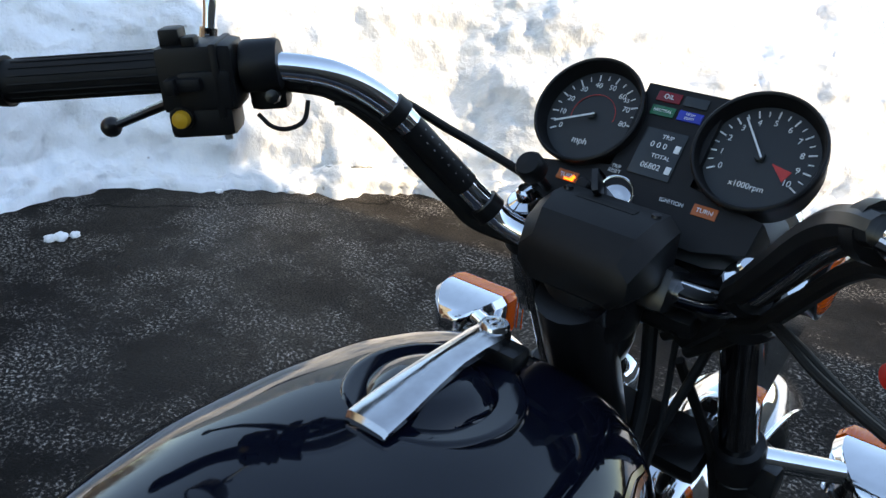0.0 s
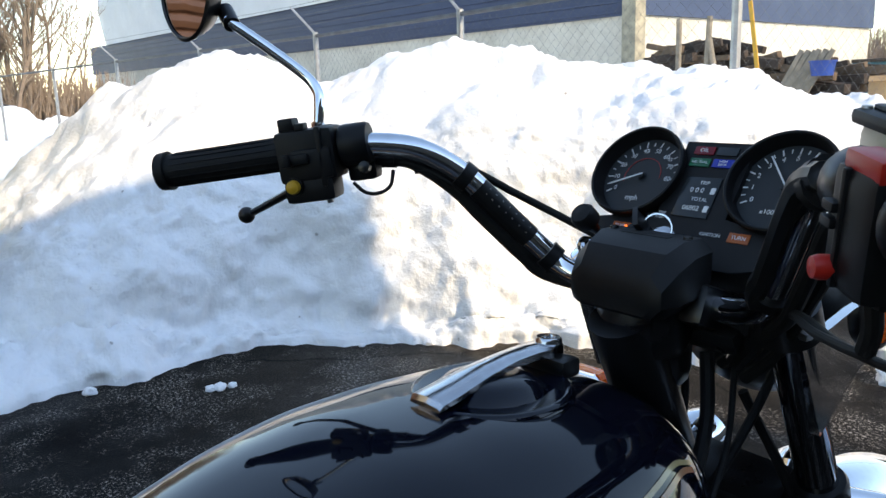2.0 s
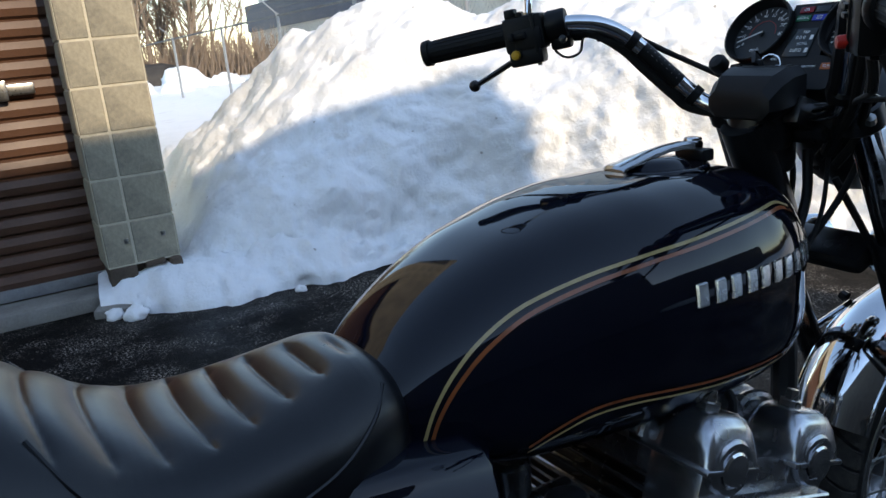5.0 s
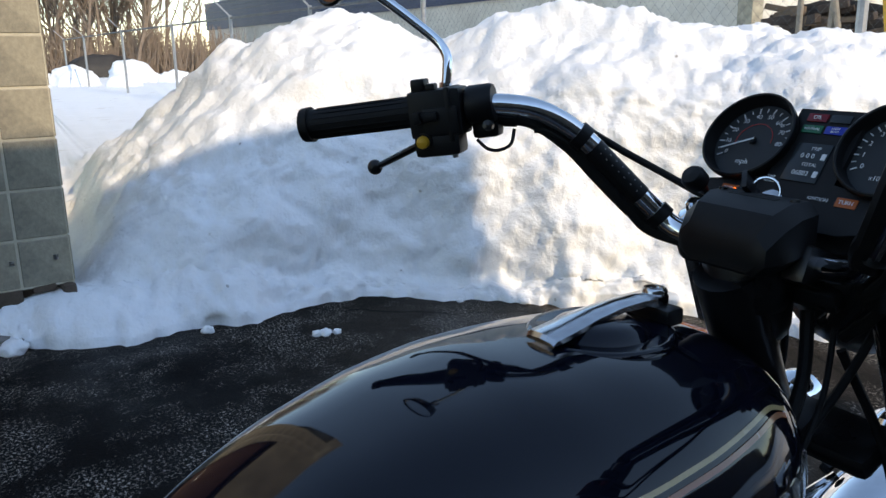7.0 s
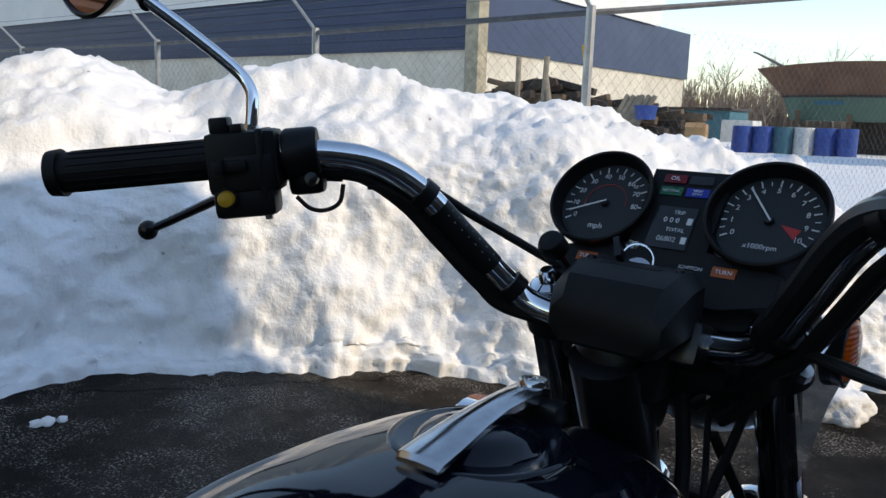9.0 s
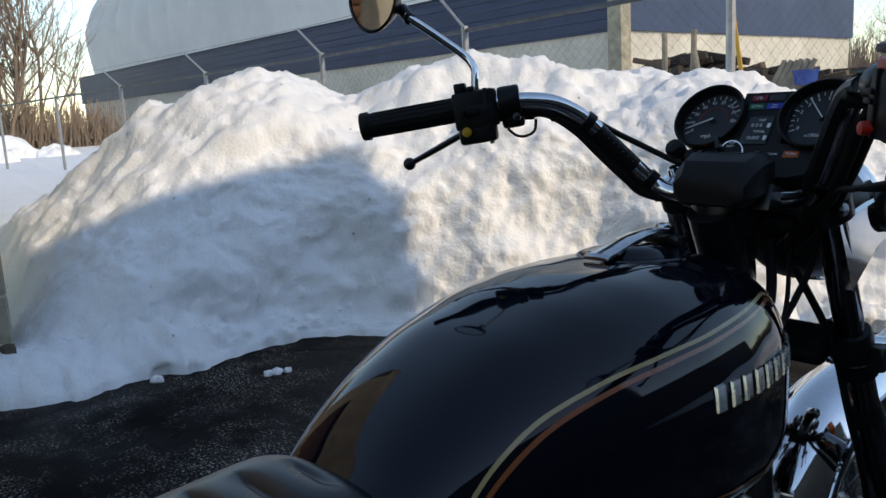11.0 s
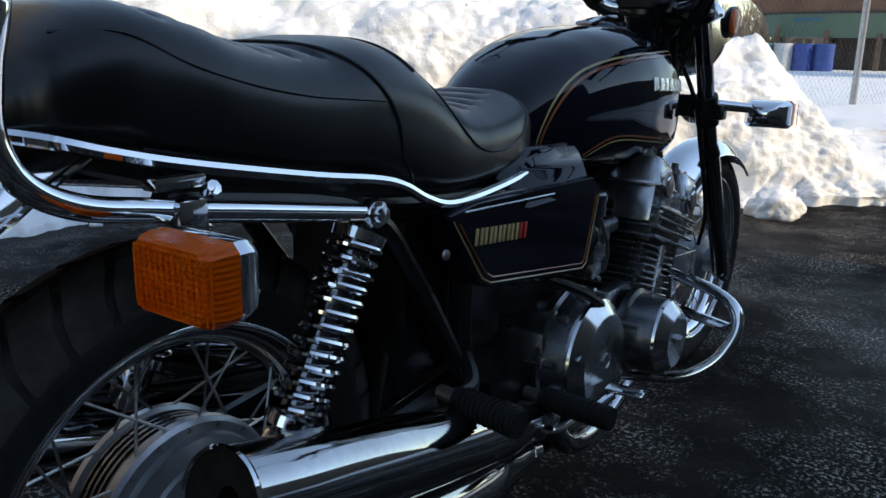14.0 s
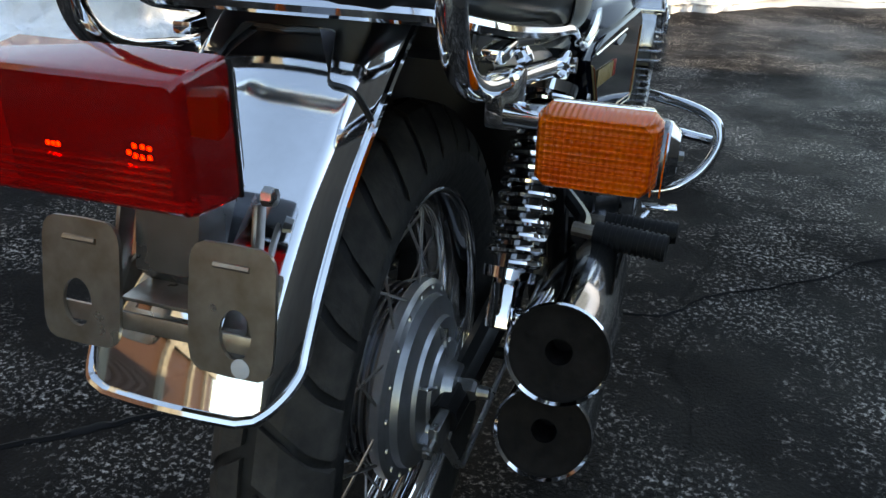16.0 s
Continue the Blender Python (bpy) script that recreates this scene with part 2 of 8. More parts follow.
def asphalt_material():
    """Dark worn asphalt: stone grains, pale salt speckle in patches, damp smooth areas and cracks."""
    m = bpy.data.materials.new("asphalt")
    m.use_nodes = True
    t = m.node_tree
    b = t.nodes["Principled BSDF"]
    co = t.nodes.new("ShaderNodeTexCoord")

    def noise_tex(scale, detail=4, rough=0.55):
        n = t.nodes.new("ShaderNodeTexNoise")
        n.inputs["Scale"].default_value, n.inputs["Detail"].default_value, n.inputs["Roughness"].default_value = scale, detail, rough
        t.links.new(co.outputs["Object"], n.inputs["Vector"])
        return n.outputs[0]

    def ramp(value, stops):
        r = t.nodes.new("ShaderNodeValToRGB")
        while len(r.color_ramp.elements) < len(stops):
            r.color_ramp.elements.new(0.5)
        for e, (p, c) in zip(r.color_ramp.elements, stops):
            e.position, e.color = p, (*c, 1) if isinstance(c, tuple) else (c, c, c, 1)
        t.links.new(value, r.inputs[0])
        return r.outputs[0]

    def mix(fac, a, c):
        x = t.nodes.new("ShaderNodeMix")
        x.data_type = "RGBA"
        t.links.new(fac, x.inputs[0])
        for k, v in ((6, a), (7, c)):
            if isinstance(v, tuple):
                x.inputs[k].default_value = (*v, 1)
            else:
                t.links.new(v, x.inputs[k])
        return x.outputs[2]

    def times(a, c):
        x = t.nodes.new("ShaderNodeMath")
        x.operation = "MULTIPLY"
        t.links.new(a, x.inputs[0])
        t.links.new(c, x.inputs[1])
        return x.outputs[0]

    def patch(centre, reach):
        """The distance from a place, in reaches, with a ragged rim."""
        d = t.nodes.new("ShaderNodeVectorMath")
        d.operation = "DISTANCE"
        t.links.new(co.outputs["Object"], d.inputs[0])
        d.inputs[1].default_value = centre
        x = t.nodes.new("ShaderNodeMath")
        x.operation = "MULTIPLY_ADD"
        t.links.new(d.outputs["Value"], x.inputs[0])
        x.inputs[1].default_value = 1 / reach
        y = t.nodes.new("ShaderNodeMath")
        y.operation = "MULTIPLY_ADD"
        t.links.new(noise_tex(2.2, 6, 0.65), y.inputs[0])
        y.inputs[1].default_value, y.inputs[2].default_value = 1.6, -0.8
        t.links.new(y.outputs[0], x.inputs[2])
        return x.outputs[0]

    grain = noise_tex(150, 4, 0.65)
    ground_tone = mix(ramp(noise_tex(1.3, 5), [(0.38, 0.0), (0.66, 1.0)]), (0.0038, 0.0034, 0.0033), (0.0100, 0.0087, 0.0079))
    dry = ramp(patch((-1.75, 2.40, 0.0), 1.30), [(0.25, 1.0), (1.0, 0.0)])
    ground_tone = mix(dry, ground_tone, (0.090, 0.076, 0.060))
    # a paler brown patch far to the right
    far_pale = ramp(patch((2.6, 4.9, 0.0), 1.7), [(0.35, 0.9), (1.1, 0.0)])
    ground_tone = mix(far_pale, ground_tone, (0.055, 0.047, 0.038))
    soil = ramp(noise_tex(4.2, 7, 0.7), [(0.45, 0.0), (0.70, 0.8)])
    ground_tone = mix(soil, ground_tone, (0.028, 0.0225, 0.018))
    # a darker patch beside the storage building
    dark_patch = ramp(patch((-2.1, 0.7, 0.0), 1.3), [(0.45, 1.0), (0.95, 0.0)])
    ground_tone = mix(dark_patch, ground_tone, (0.0045, 0.0045, 0.005))
    grained = mix(ramp(grain, [(0.42, 0.0), (0.62, 1.0)]), ground_tone, (0.014, 0.0125, 0.0115))
    speck = times(ramp(noise_tex(95, 5, 0.75), [(0.53, 0.0), (0.60, 1.0)]), ramp(noise_tex(2.6, 9, 0.78), [(0.47, 0.0), (0.60, 1.0)]))
    salted = mix(speck, grained, (0.52, 0.465, 0.41))
    v = t.nodes.new("ShaderNodeTexVoronoi")
    v.feature = "DISTANCE_TO_EDGE"
    v.inputs["Scale"].default_value = 0.42
    warp = t.nodes.new("ShaderNodeVectorMath")
    warp.operation = "MULTIPLY_ADD"
    wnoise = t.nodes.new("ShaderNodeTexNoise")
    wnoise.inputs["Scale"].default_value, wnoise.inputs["Detail"].default_value = 3.5, 6.0
    t.links.new(co.outputs["Object"], wnoise.inputs["Vector"])
    t.links.new(wnoise.outputs["Color"], warp.inputs[0])
    warp.inputs[1].default_value = (0.35, 0.35, 0.0)
    t.links.new(co.outputs["Object"], warp.inputs[2])
    t.links.new(warp.outputs[0], v.inputs["Vector"])
    crack = ramp(v.outputs["Distance"], [(0.0015, 0.85), (0.0045, 0.0)])
    t.links.new(mix(crack, salted, (0.002, 0.002, 0.002)), b.inputs["Base Color"])
    damp = ramp(noise_tex(0.9, 5), [(0.42, 0.45), (0.58, 0.85)])
    t.links.new(damp, b.inputs["Roughness"])
    b.inputs["Specular IOR Level"].default_value = 0.05
    bump = t.nodes.new("ShaderNodeBump")
    bump.inputs["Strength"].default_value, bump.inputs["Distance"].default_value = 0.7, 0.004
    t.links.new(grain, bump.inputs["Height"])
    t.links.new(bump.outputs[0], b.inputs["Normal"])
    return m


def snow_material():
    """Old snow: white, granular, with brown grit and soiled patches."""
    m = surface("old_snow", (0.945, 0.95, 0.955), (0.89, 0.895, 0.895), 0.62, scale=3.5, fine=40, bump=0.6, bump_scale=55, bump_dist=0.010, rough_vary=0.1)
    t = m.node_tree
    b = t.nodes["Principled BSDF"]
    base = b.inputs["Base Color"].links[0].from_socket
    co = t.nodes["Texture Coordinate"]
    n = t.nodes.new("ShaderNodeTexNoise")
    n.inputs["Scale"].default_value, n.inputs["Detail"].default_value, n.inputs["Roughness"].default_value = 1.7, 8, 0.62
    t.links.new(co.outputs["Object"], n.inputs["Vector"])
    r = t.nodes.new("ShaderNodeValToRGB")
    r.color_ramp.elements[0].position, r.color_ramp.elements[0].color = 0.62, (0, 0, 0, 1)
    r.color_ramp.elements[1].position, r.color_ramp.elements[1].color = 0.76, (0.75, 0.75, 0.75, 1)
    t.links.new(n.outputs[0], r.inputs[0])
    x = t.nodes.new("ShaderNodeMix")
    x.data_type = "RGBA"
    t.links.new(r.outputs[0], x.inputs[0])
    t.links.new(base, x.inputs[6])
    x.inputs[7].default_value = (0.46, 0.38, 0.28, 1)
    t.links.new(x.outputs[2], b.inputs["Base Color"])
    v = t.nodes.new("ShaderNodeTexVoronoi")
    v.inputs["Scale"].default_value = 16.0
    t.links.new(co.outputs["Object"], v.inputs["Vector"])
    g = t.nodes.new("ShaderNodeValToRGB")
    g.color_ramp.elements[0].position, g.color_ramp.elements[0].color = 0.08, (1, 1, 1, 1)
    g.color_ramp.elements[1].position, g.color_ramp.elements[1].color = 0.16, (0, 0, 0, 1)
    t.links.new(v.outputs["Distance"], g.inputs[0])
    few = t.nodes.new("ShaderNodeValToRGB")
    few.color_ramp.elements[0].position, few.color_ramp.elements[0].color = 0.72, (0, 0, 0, 1)
    few.color_ramp.elements[1].position, few.color_ramp.elements[1].color = 0.95, (0.8, 0.8, 0.8, 1)
    t.links.new(v.outputs["Color"], few.inputs[0])
    both = t.nodes.new("ShaderNodeMath")
    both.operation = "MULTIPLY"
    t.links.new(g.outputs[0], both.inputs[0])
    t.links.new(few.outputs[0], both.inputs[1])
    y = t.nodes.new("ShaderNodeMix")
    y.data_type = "RGBA"
    t.links.new(both.outputs[0], y.inputs[0])
    t.links.new(x.outputs[2], y.inputs[6])
    y.inputs[7].default_value = (0.22, 0.17, 0.12, 1)
    t.links.new(y.outputs[2], b.inputs["Base Color"])
    return m


def waffle(m, period):
    """Moulds a fine grid into a lens."""
    t = m.node_tree
    b = t.nodes["Principled BSDF"]
    co = t.nodes["Texture Coordinate"]
    waves = []
    for way in ("X", "Z"):
        w = t.nodes.new("ShaderNodeTexWave")
        w.bands_direction = way
        w.inputs["Scale"].default_value = 2 * math.pi / (20 * period)
        t.links.new(co.outputs["Object"], w.inputs["Vector"])
        waves.append(w.outputs["Fac"])
    add = t.nodes.new("ShaderNodeMath")
    for k in (0, 1):
        t.links.new(waves[k], add.inputs[k])
    bp = t.nodes.new("ShaderNodeBump")
    bp.inputs["Strength"].default_value, bp.inputs["Distance"].default_value = 0.8, 0.0006
    t.links.new(add.outputs[0], bp.inputs["Height"])
    t.links.new(bp.outputs[0], b.inputs["Normal"])


waffle(M["amber"], 0.0045)
M["asphalt"] = asphalt_material()
M["snow"] = snow_material()


# ---- shapes: each is a pair of vertices and faces ----
def joined(*shapes):
    verts, faces = [], []
    for v, f in shapes:
        k = len(verts)
        verts += v
        faces += [tuple(i + k for i in q) for q in f]
    return verts, faces


def moved(shape, m):
    return [m @ Vector(p) for p in shape[0]], shape[1]


def block(sx, sy, sz, bevel=0.0, at=(0, 0, 0), turn=(0, 0, 0), segments=2):
    bm = bmesh.new()
    bmesh.ops.create_cube(bm, size=1, matrix=Matrix.Diagonal((sx, sy, sz, 1)))
    if bevel:
        bmesh.ops.bevel(bm, geom=bm.edges[:], offset=bevel, segments=segments, affect="EDGES", profile=0.6)
    bm.verts.index_update()
    m = pose(*at, *turn)
    out = [m @ v.co for v in bm.verts], [tuple(v.index for v in f.verts) for f in bm.faces]
    bm.free()
    return out


def curve(points, steps=8):
    """A smooth line through the points (Catmull-Rom)."""
    p = [Vector(q) for q in points]
    p = [2 * p[0] - p[1], *p, 2 * p[-1] - p[-2]]
    out = []
    for a, b, c, d in zip(p, p[1:], p[2:], p[3:]):
        for k in range(steps):
            u = k / steps
            out.append(0.5 * (2 * b + (c - a) * u + (2 * a - 5 * b + 4 * c - d) * u * u + (3 * b - a - 3 * c + d) * u ** 3))
    return [*out, p[-2]]


def frames_along(line):
    """For each point of a line its two cross axes, turning as little as possible."""
    ways = [(b - a).normalized() for a, b in zip(line, line[1:])]
    ways = [ways[0], *[((a + b).normalized() if (a + b).length > 1e-6 else b) for a, b in zip(ways, ways[1:])], ways[-1]]
    up = Vector((0, 0, 1)) if abs(ways[0].z) < 0.9 else Vector((0, 1, 0))
    out = []
    for w in ways:
        side = w.cross(up).normalized()
        up = side.cross(w).normalized()
        out.append((side, up))
    return out


def tube(points, radius, seg=10, steps=8, straight=False, caps=True, flat=1.0):
    line = [Vector(q) for q in points] if straight else curve(points, steps)
    n = len(line)
    radii = radius if isinstance(radius, (list, tuple)) else [radius] * 2
    verts, faces = [], []
    for k, (p, (side, up)) in enumerate(zip(line, frames_along(line))):
        u = k / (n - 1) * (len(radii) - 1)
        i = min(int(u), len(radii) - 2)
        r = radii[i] + (radii[i + 1] - radii[i]) * (u - i)
        for s in range(seg):
            a = 2 * math.pi * s / seg
            verts.append(p + r * (math.cos(a) * side + flat * math.sin(a) * up))
    for k in range(n - 1):
        for s in range(seg):
            t = (s + 1) % seg
            faces.append((k * seg + s, k * seg + t, (k + 1) * seg + t, (k + 1) * seg + s))
    if caps:
        faces += [tuple(range(seg - 1, -1, -1)), tuple(range((n - 1) * seg, n * seg))]
    return verts, faces


def lathe(profile, seg=32, m=None, arc=1.0):
    """Turns a profile of (radius, height) round the z axis."""
    m = m or Matrix()
    verts, faces, n = [], [], len(profile)
    count = seg if arc == 1.0 else seg + 1
    for s in range(count):
        a = 2 * math.pi * arc * s / seg
        verts += [m @ Vector((r * math.cos(a), r * math.sin(a), h)) for r, h in profile]
    for s in range(seg):
        t = (s + 1) % count
        for k in range(n - 1):
            faces.append((s * n + k, t * n + k, t * n + k + 1, s * n + k + 1))
    return verts, faces


def loft(rings, caps=True):
    n = len(rings[0])
    verts = [Vector(p) for r in rings for p in r]
    faces = []
    for k in range(len(rings) - 1):
        for s in range(n):
            t = (s + 1) % n
            faces.append((k * n + s, k * n + t, (k + 1) * n + t, (k + 1) * n + s))
    if caps:
        faces += [tuple(range(n - 1, -1, -1)), tuple(range((len(rings) - 1) * n, len(rings) * n))]
    return verts, faces


def extruded(outline, depth, m=None):
    """A flat outline of (x, y), thick along z."""
    m = m or Matrix()
    n = len(outline)
    verts = [m @ Vector((x, y, z)) for z in (0, depth) for x, y in outline]
    return verts, [tuple(range(n - 1, -1, -1)), tuple(range(n, 2 * n)), *[(s, (s + 1) % n, n + (s + 1) % n, n + s) for s in range(n)]]


def mesh_of(name, shape, material, angle=35):
    me = bpy.data.meshes.new(name)
    me.from_pydata([tuple(v) for v in shape[0]], [], shape[1])
    bm = bmesh.new()
    bm.from_mesh(me)
    bmesh.ops.recalc_face_normals(bm, faces=bm.faces[:])
    bm.to_mesh(me)
    bm.free()
    me.polygons.foreach_set("use_smooth", [True] * len(me.polygons))
    me.set_sharp_from_angle(angle=radians(angle))
    me.materials.append(M[material])
    return me


def part(name, shape, material, parent=None, label="", angle=35):
    """Links a shape as one mesh object under a thing or a part."""
    ob = new(name, mesh_of(name, shape, material, angle))
    ob.parent = parent
    return tagged(ob, label)


def again(name, mesh, parent, m=None):
    """One more object on a mesh that is there already."""
    ob = new(name, mesh)
    ob.parent = parent
    if m:
        ob.matrix_local = m
    return ob


def thing(name, label, category, group="", m=None):
    ob = tagged(new(name), label, category, group)
    ob.empty_display_size = 0.1
    if m:
        ob.matrix_world = m
    return ob


def lerp_table(table, u):
    """Smooth value of a table of (place, value) at u."""
    if u <= table[0][0]:
        return table[0][1]
    for (a, va), (b, vb) in zip(table, table[1:]):
        if u <= b:
            s = (u - a) / (b - a)
            return va + (vb - va) * s
    return table[-1][1]


def eased(table, u, width=0.02):
    return sum(lerp_table(table, u + width * k) for k in (-2, -1, 0, 1, 2)) / 5


# ---- ground ----
def build_ground():
    n = 60
    rim = [(-300 + 600 * i / n) for i in range(n + 1)]
    verts, faces = [], []
    for y in rim:
        for x in rim:
            verts.append((x, y, 0.0))
    w = n + 1
    for j in range(n):
        for i in range(n):
            faces.append((j * w + i, j * w + i + 1, (j + 1) * w + i + 1, (j + 1) * w + i))
    ob = part("ground", (verts, faces), "asphalt")
    tagged(ob, "dark worn asphalt with pale salt speckle and cracks", "ground", kind="structure")


build_ground()


def tar_crack(points, wide, seed):
    """A crack in the asphalt, filled with tar: a thin uneven ribbon."""
    line, verts, faces = curve([(x, y, 0.0) for x, y in points], 14), [], []
    for k, p in enumerate(line):
        q = (line[min(k + 1, len(line) - 1)] - line[max(k - 1, 0)]).normalized()
        n = Vector((-q.y, q.x, 0))
        p = p + n * (0.016 * noise.noise(p * 9 + Vector((seed, 0, 0))) + 0.006 * noise.noise(p * 40))
        w = wide * (0.55 + 0.9 * abs(noise.noise(p * 14 + Vector((0, seed, 0)))))
        verts += [p + n * w + Vector((0, 0, 0.001)), p + Vector((0, 0, 0.004)), p - n * w + Vector((0, 0, 0.001))]
    for k in range(len(line) - 1):
        faces += [(3 * k, 3 * k + 1, 3 * k + 4, 3 * k + 3), (3 * k + 1, 3 * k + 2, 3 * k + 5, 3 * k + 4)]
    tagged(part("tar_crack", (verts, faces), "tar", bpy.data.objects["ground"]), kind="structure")


tar_crack([(-1.3, -0.55), (-0.9, -0.2), (-0.64, 0.02), (-0.55, 0.09), (-0.46, 0.18), (-0.32, 0.30)], 0.012, 2)
tar_crack([(0.12, 0.76), (0.21, 0.80), (0.31, 0.84), (0.44, 0.98), (0.59, 1.10), (0.78, 1.29), (1.2, 1.6)], 0.0045, 5)

# the foot of the snow bank, from the building's pilaster along and away
FOOT = [(-3.05, 0.62), (-2.78, 0.92), (-2.72, 1.30), (-2.63, 1.65), (-2.67, 2.00), (-2.62, 2.25), (-2.42, 2.50), (-2.28, 2.70),
        (-2.02, 2.90), (-1.64, 3.14), (-1.30, 3.32), (-0.87, 3.68), (-0.48, 4.02), (0.00, 4.47), (0.45, 4.85), (1.0, 5.2), (2.4, 5.7), (6.0, 6.5), (14.0, 7.5)]
# how high the bank stands behind its foot, by the run of the foot
CREST = [(0.0, 0.12), (0.40, 0.14), (0.50, 0.22), (0.60, 0.40), (0.72, 0.55), (0.9, 0.68), (1.1, 0.84), (1.3, 1.05), (1.5, 1.20), (1.75, 1.28), (2.2, 1.19), (2.7, 1.28), (3.2, 1.20), (3.6, 1.20), (4.0, 1.10), (4.4, 0.98),
         (4.75, 0.92), (4.95, 0.80), (5.12, 0.50), (5.35, 0.28), (7.0, 0.24), (12.0, 0.2), (22.0, 0.2)]
# the width of the low apron of fallen clods before the steep face
APRON = [(0.0, 0.30), (0.45, 0.36), (0.75, 0.30), (1.1, 0.20), (1.6, 0.10), (2.2, 0.05), (4.6, 0.06), (5.4, 0.0)]


def clods(q, f):
    """Rounded clods packed side by side, from 0 in the gaps to 1 on top."""
    d = noise.voronoi(q * f)[0][0]
    return math.sqrt(max(0.0, 1 - min(1.0, d / 0.62) ** 2))


def snow_bank():
    line = curve([(x, y, 0) for x, y in FOOT], 10)
    runs = [0.0]
    for a, b in zip(line, line[1:]):
        runs.append(runs[-1] + (b - a).length)
    # steady steps along the foot, finer where it stands near
    steps, u = [], 0.0
    while u < runs[-1]:
        steps.append(u)
        u += 0.017 if u < 5.6 else 0.09
    face_d = [0.34 * (k / 64) ** 1.25 for k in range(65)] + [0.34 + 0.02 * k for k in range(1, 66)] + [1.65 + 0.09 * k for k in range(14)] + [3.0, 4.0, 6.0, 10.0, 18.0, 40.0, 90.0]

    def base(high, apron, d):
        low = 0.13 * (1 - math.exp(-((d / 0.05) ** 0.8))) * min(1.0, high / 0.14)
        f = max(0.0, d - apron)
        rise = 1 - math.exp(-((f / 0.16) ** 1.1))
        return max(low, high * rise * (0.66 + 0.34 * min(1.0, f / 0.95) ** 0.7))

    verts, faces = [], []
    for u in steps:
        k = max(i for i, r in enumerate(runs) if r <= u + 1e-9)
        k = min(k, len(line) - 2)
        s = (u - runs[k]) / max(runs[k + 1] - runs[k], 1e-6)
        p = line[k].lerp(line[k + 1], s)
        turn = lerp_table([(0, 172), (1.0, 176), (2.0, 160), (3.0, 142), (4.5, 130), (5.5, 118), (9, 100), (20, 95)], u)
        way = Vector((math.cos(radians(turn)), math.sin(radians(turn)), 0))
        high, apron = eased(CREST, u, 0.03), eased(APRON, u, 0.05)
        depth = [0.0, 0.006] + [0.016 + max(0.0, apron - 0.016) * j / 12 for j in range(12)] + [max(0.016, apron) + f for f in face_d]
        for j, d in enumerate(depth):
            q = p + way * d
            z = base(high, apron, d)
            slope = (base(high, apron, d + 0.012) - base(high, apron, max(0.0, d - 0.012))) / 0.024
            if d >= 1.25 + apron:
                field = 0.30 + 0.05 * noise.noise(q * 0.4)
                back = 1 / (1 + ((d - 1.25 - apron) / 0.75) ** 2)
                z = field + (max(z, field) - field) * back
                slope = 0.0
            way_out = (Vector((0, 0, 1)) - way * slope).normalized()
            at = q + Vector((0, 0, z))
            foot = max(0.0, 1 - z / 0.30)
            rough = min(1.0, 0.20 + 0.8 * foot + min(0.22, max(0.0, (u - 2.6) * 0.3)))
            push = 0.10 * noise.fractal(at * 1.5 + Vector((3, 1, 0)), 1.0, 2.0, 3) + 0.056 * noise.fractal(at * 3.3, 0.75, 2.15, 6)
            push += rough * ((0.034 + 0.045 * foot) * (clods(at + 0.05 * noise.noise_vector(at * 5), 6.0) - 0.5) + 0.030 * (clods(at + 0.02 * noise.noise_vector(at * 11), 15.0) - 0.5) + 0.013 * (clods(at, 32.0) - 0.5)) + 0.010 * noise.noise(at * 34)
            push *= min(1.0, 0.45 + d / 0.12) * min(1.0, 0.3 + high) * (1.0 if d < 4 else 0.35)
            sway, ragged = 0.13 * noise.noise(p * 2.1 + Vector((7, 0, 0))), 0.07 * noise.noise(p * 6.5) + 0.03 * noise.noise(p * 17)
            stray = sway + ragged
            at = at + way_out * push - way * (sway * math.exp(-d / 0.3) + ragged * math.exp(-((d / 0.05) ** 2))) * (1.0 if u > 0.6 else 0.3)
            if u < 0.5:
                at.x = min(at.x, -2.86 + 0.3 * u)
            at.z = max(0.012, at.z) if j > 1 else (-0.02 if j == 0 else 0.03 + 0.025 * noise.noise(q * 9))
            if j < 2:
                at = Vector((q.x, q.y, at.z)) - way * (stray * (1.0 if u > 0.6 else 0.3) + 0.02 * noise.noise(q * 23))
            verts.append(at)
    n = len(depth)
    for j in range(len(steps) - 1):
        for i in range(n - 1):
            faces.append((j * n + i, j * n + i + 1, (j + 1) * n + i + 1, (j + 1) * n + i))
    bank = part("snow_bank", (verts, faces), "snow", angle=180)
    tagged(bank, "high ploughed bank of old snow with grit and lumps", "snow bank", kind="structure")


snow_bank()


def snow_lump(x, y, size, seed, label):
    bm = bmesh.new()
    bmesh.ops.create_icosphere(bm, subdivisions=4 if size > 0.06 else 3, radius=size)
    for v in bm.verts:
        d = v.co.normalized()
        v.co = v.co * (1 + 0.35 * noise.noise(d * 1.6 + Vector((seed, 0, 0))) + 0.16 * noise.noise(d * 4.5 + Vector((0, seed, 0))))
        v.co.z = max(-0.35 * size, v.co.z * 0.8)
    bm.verts.index_update()
    shape = [v.co + Vector((x, y, 0.33 * size)) for v in bm.verts], [tuple(v.index for v in f.verts) for f in bm.faces]
    bm.free()
    ob = part("snow_lump", shape, "snow", angle=180)
    tagged(ob, label, "snow lump", "fallen lumps of snow")


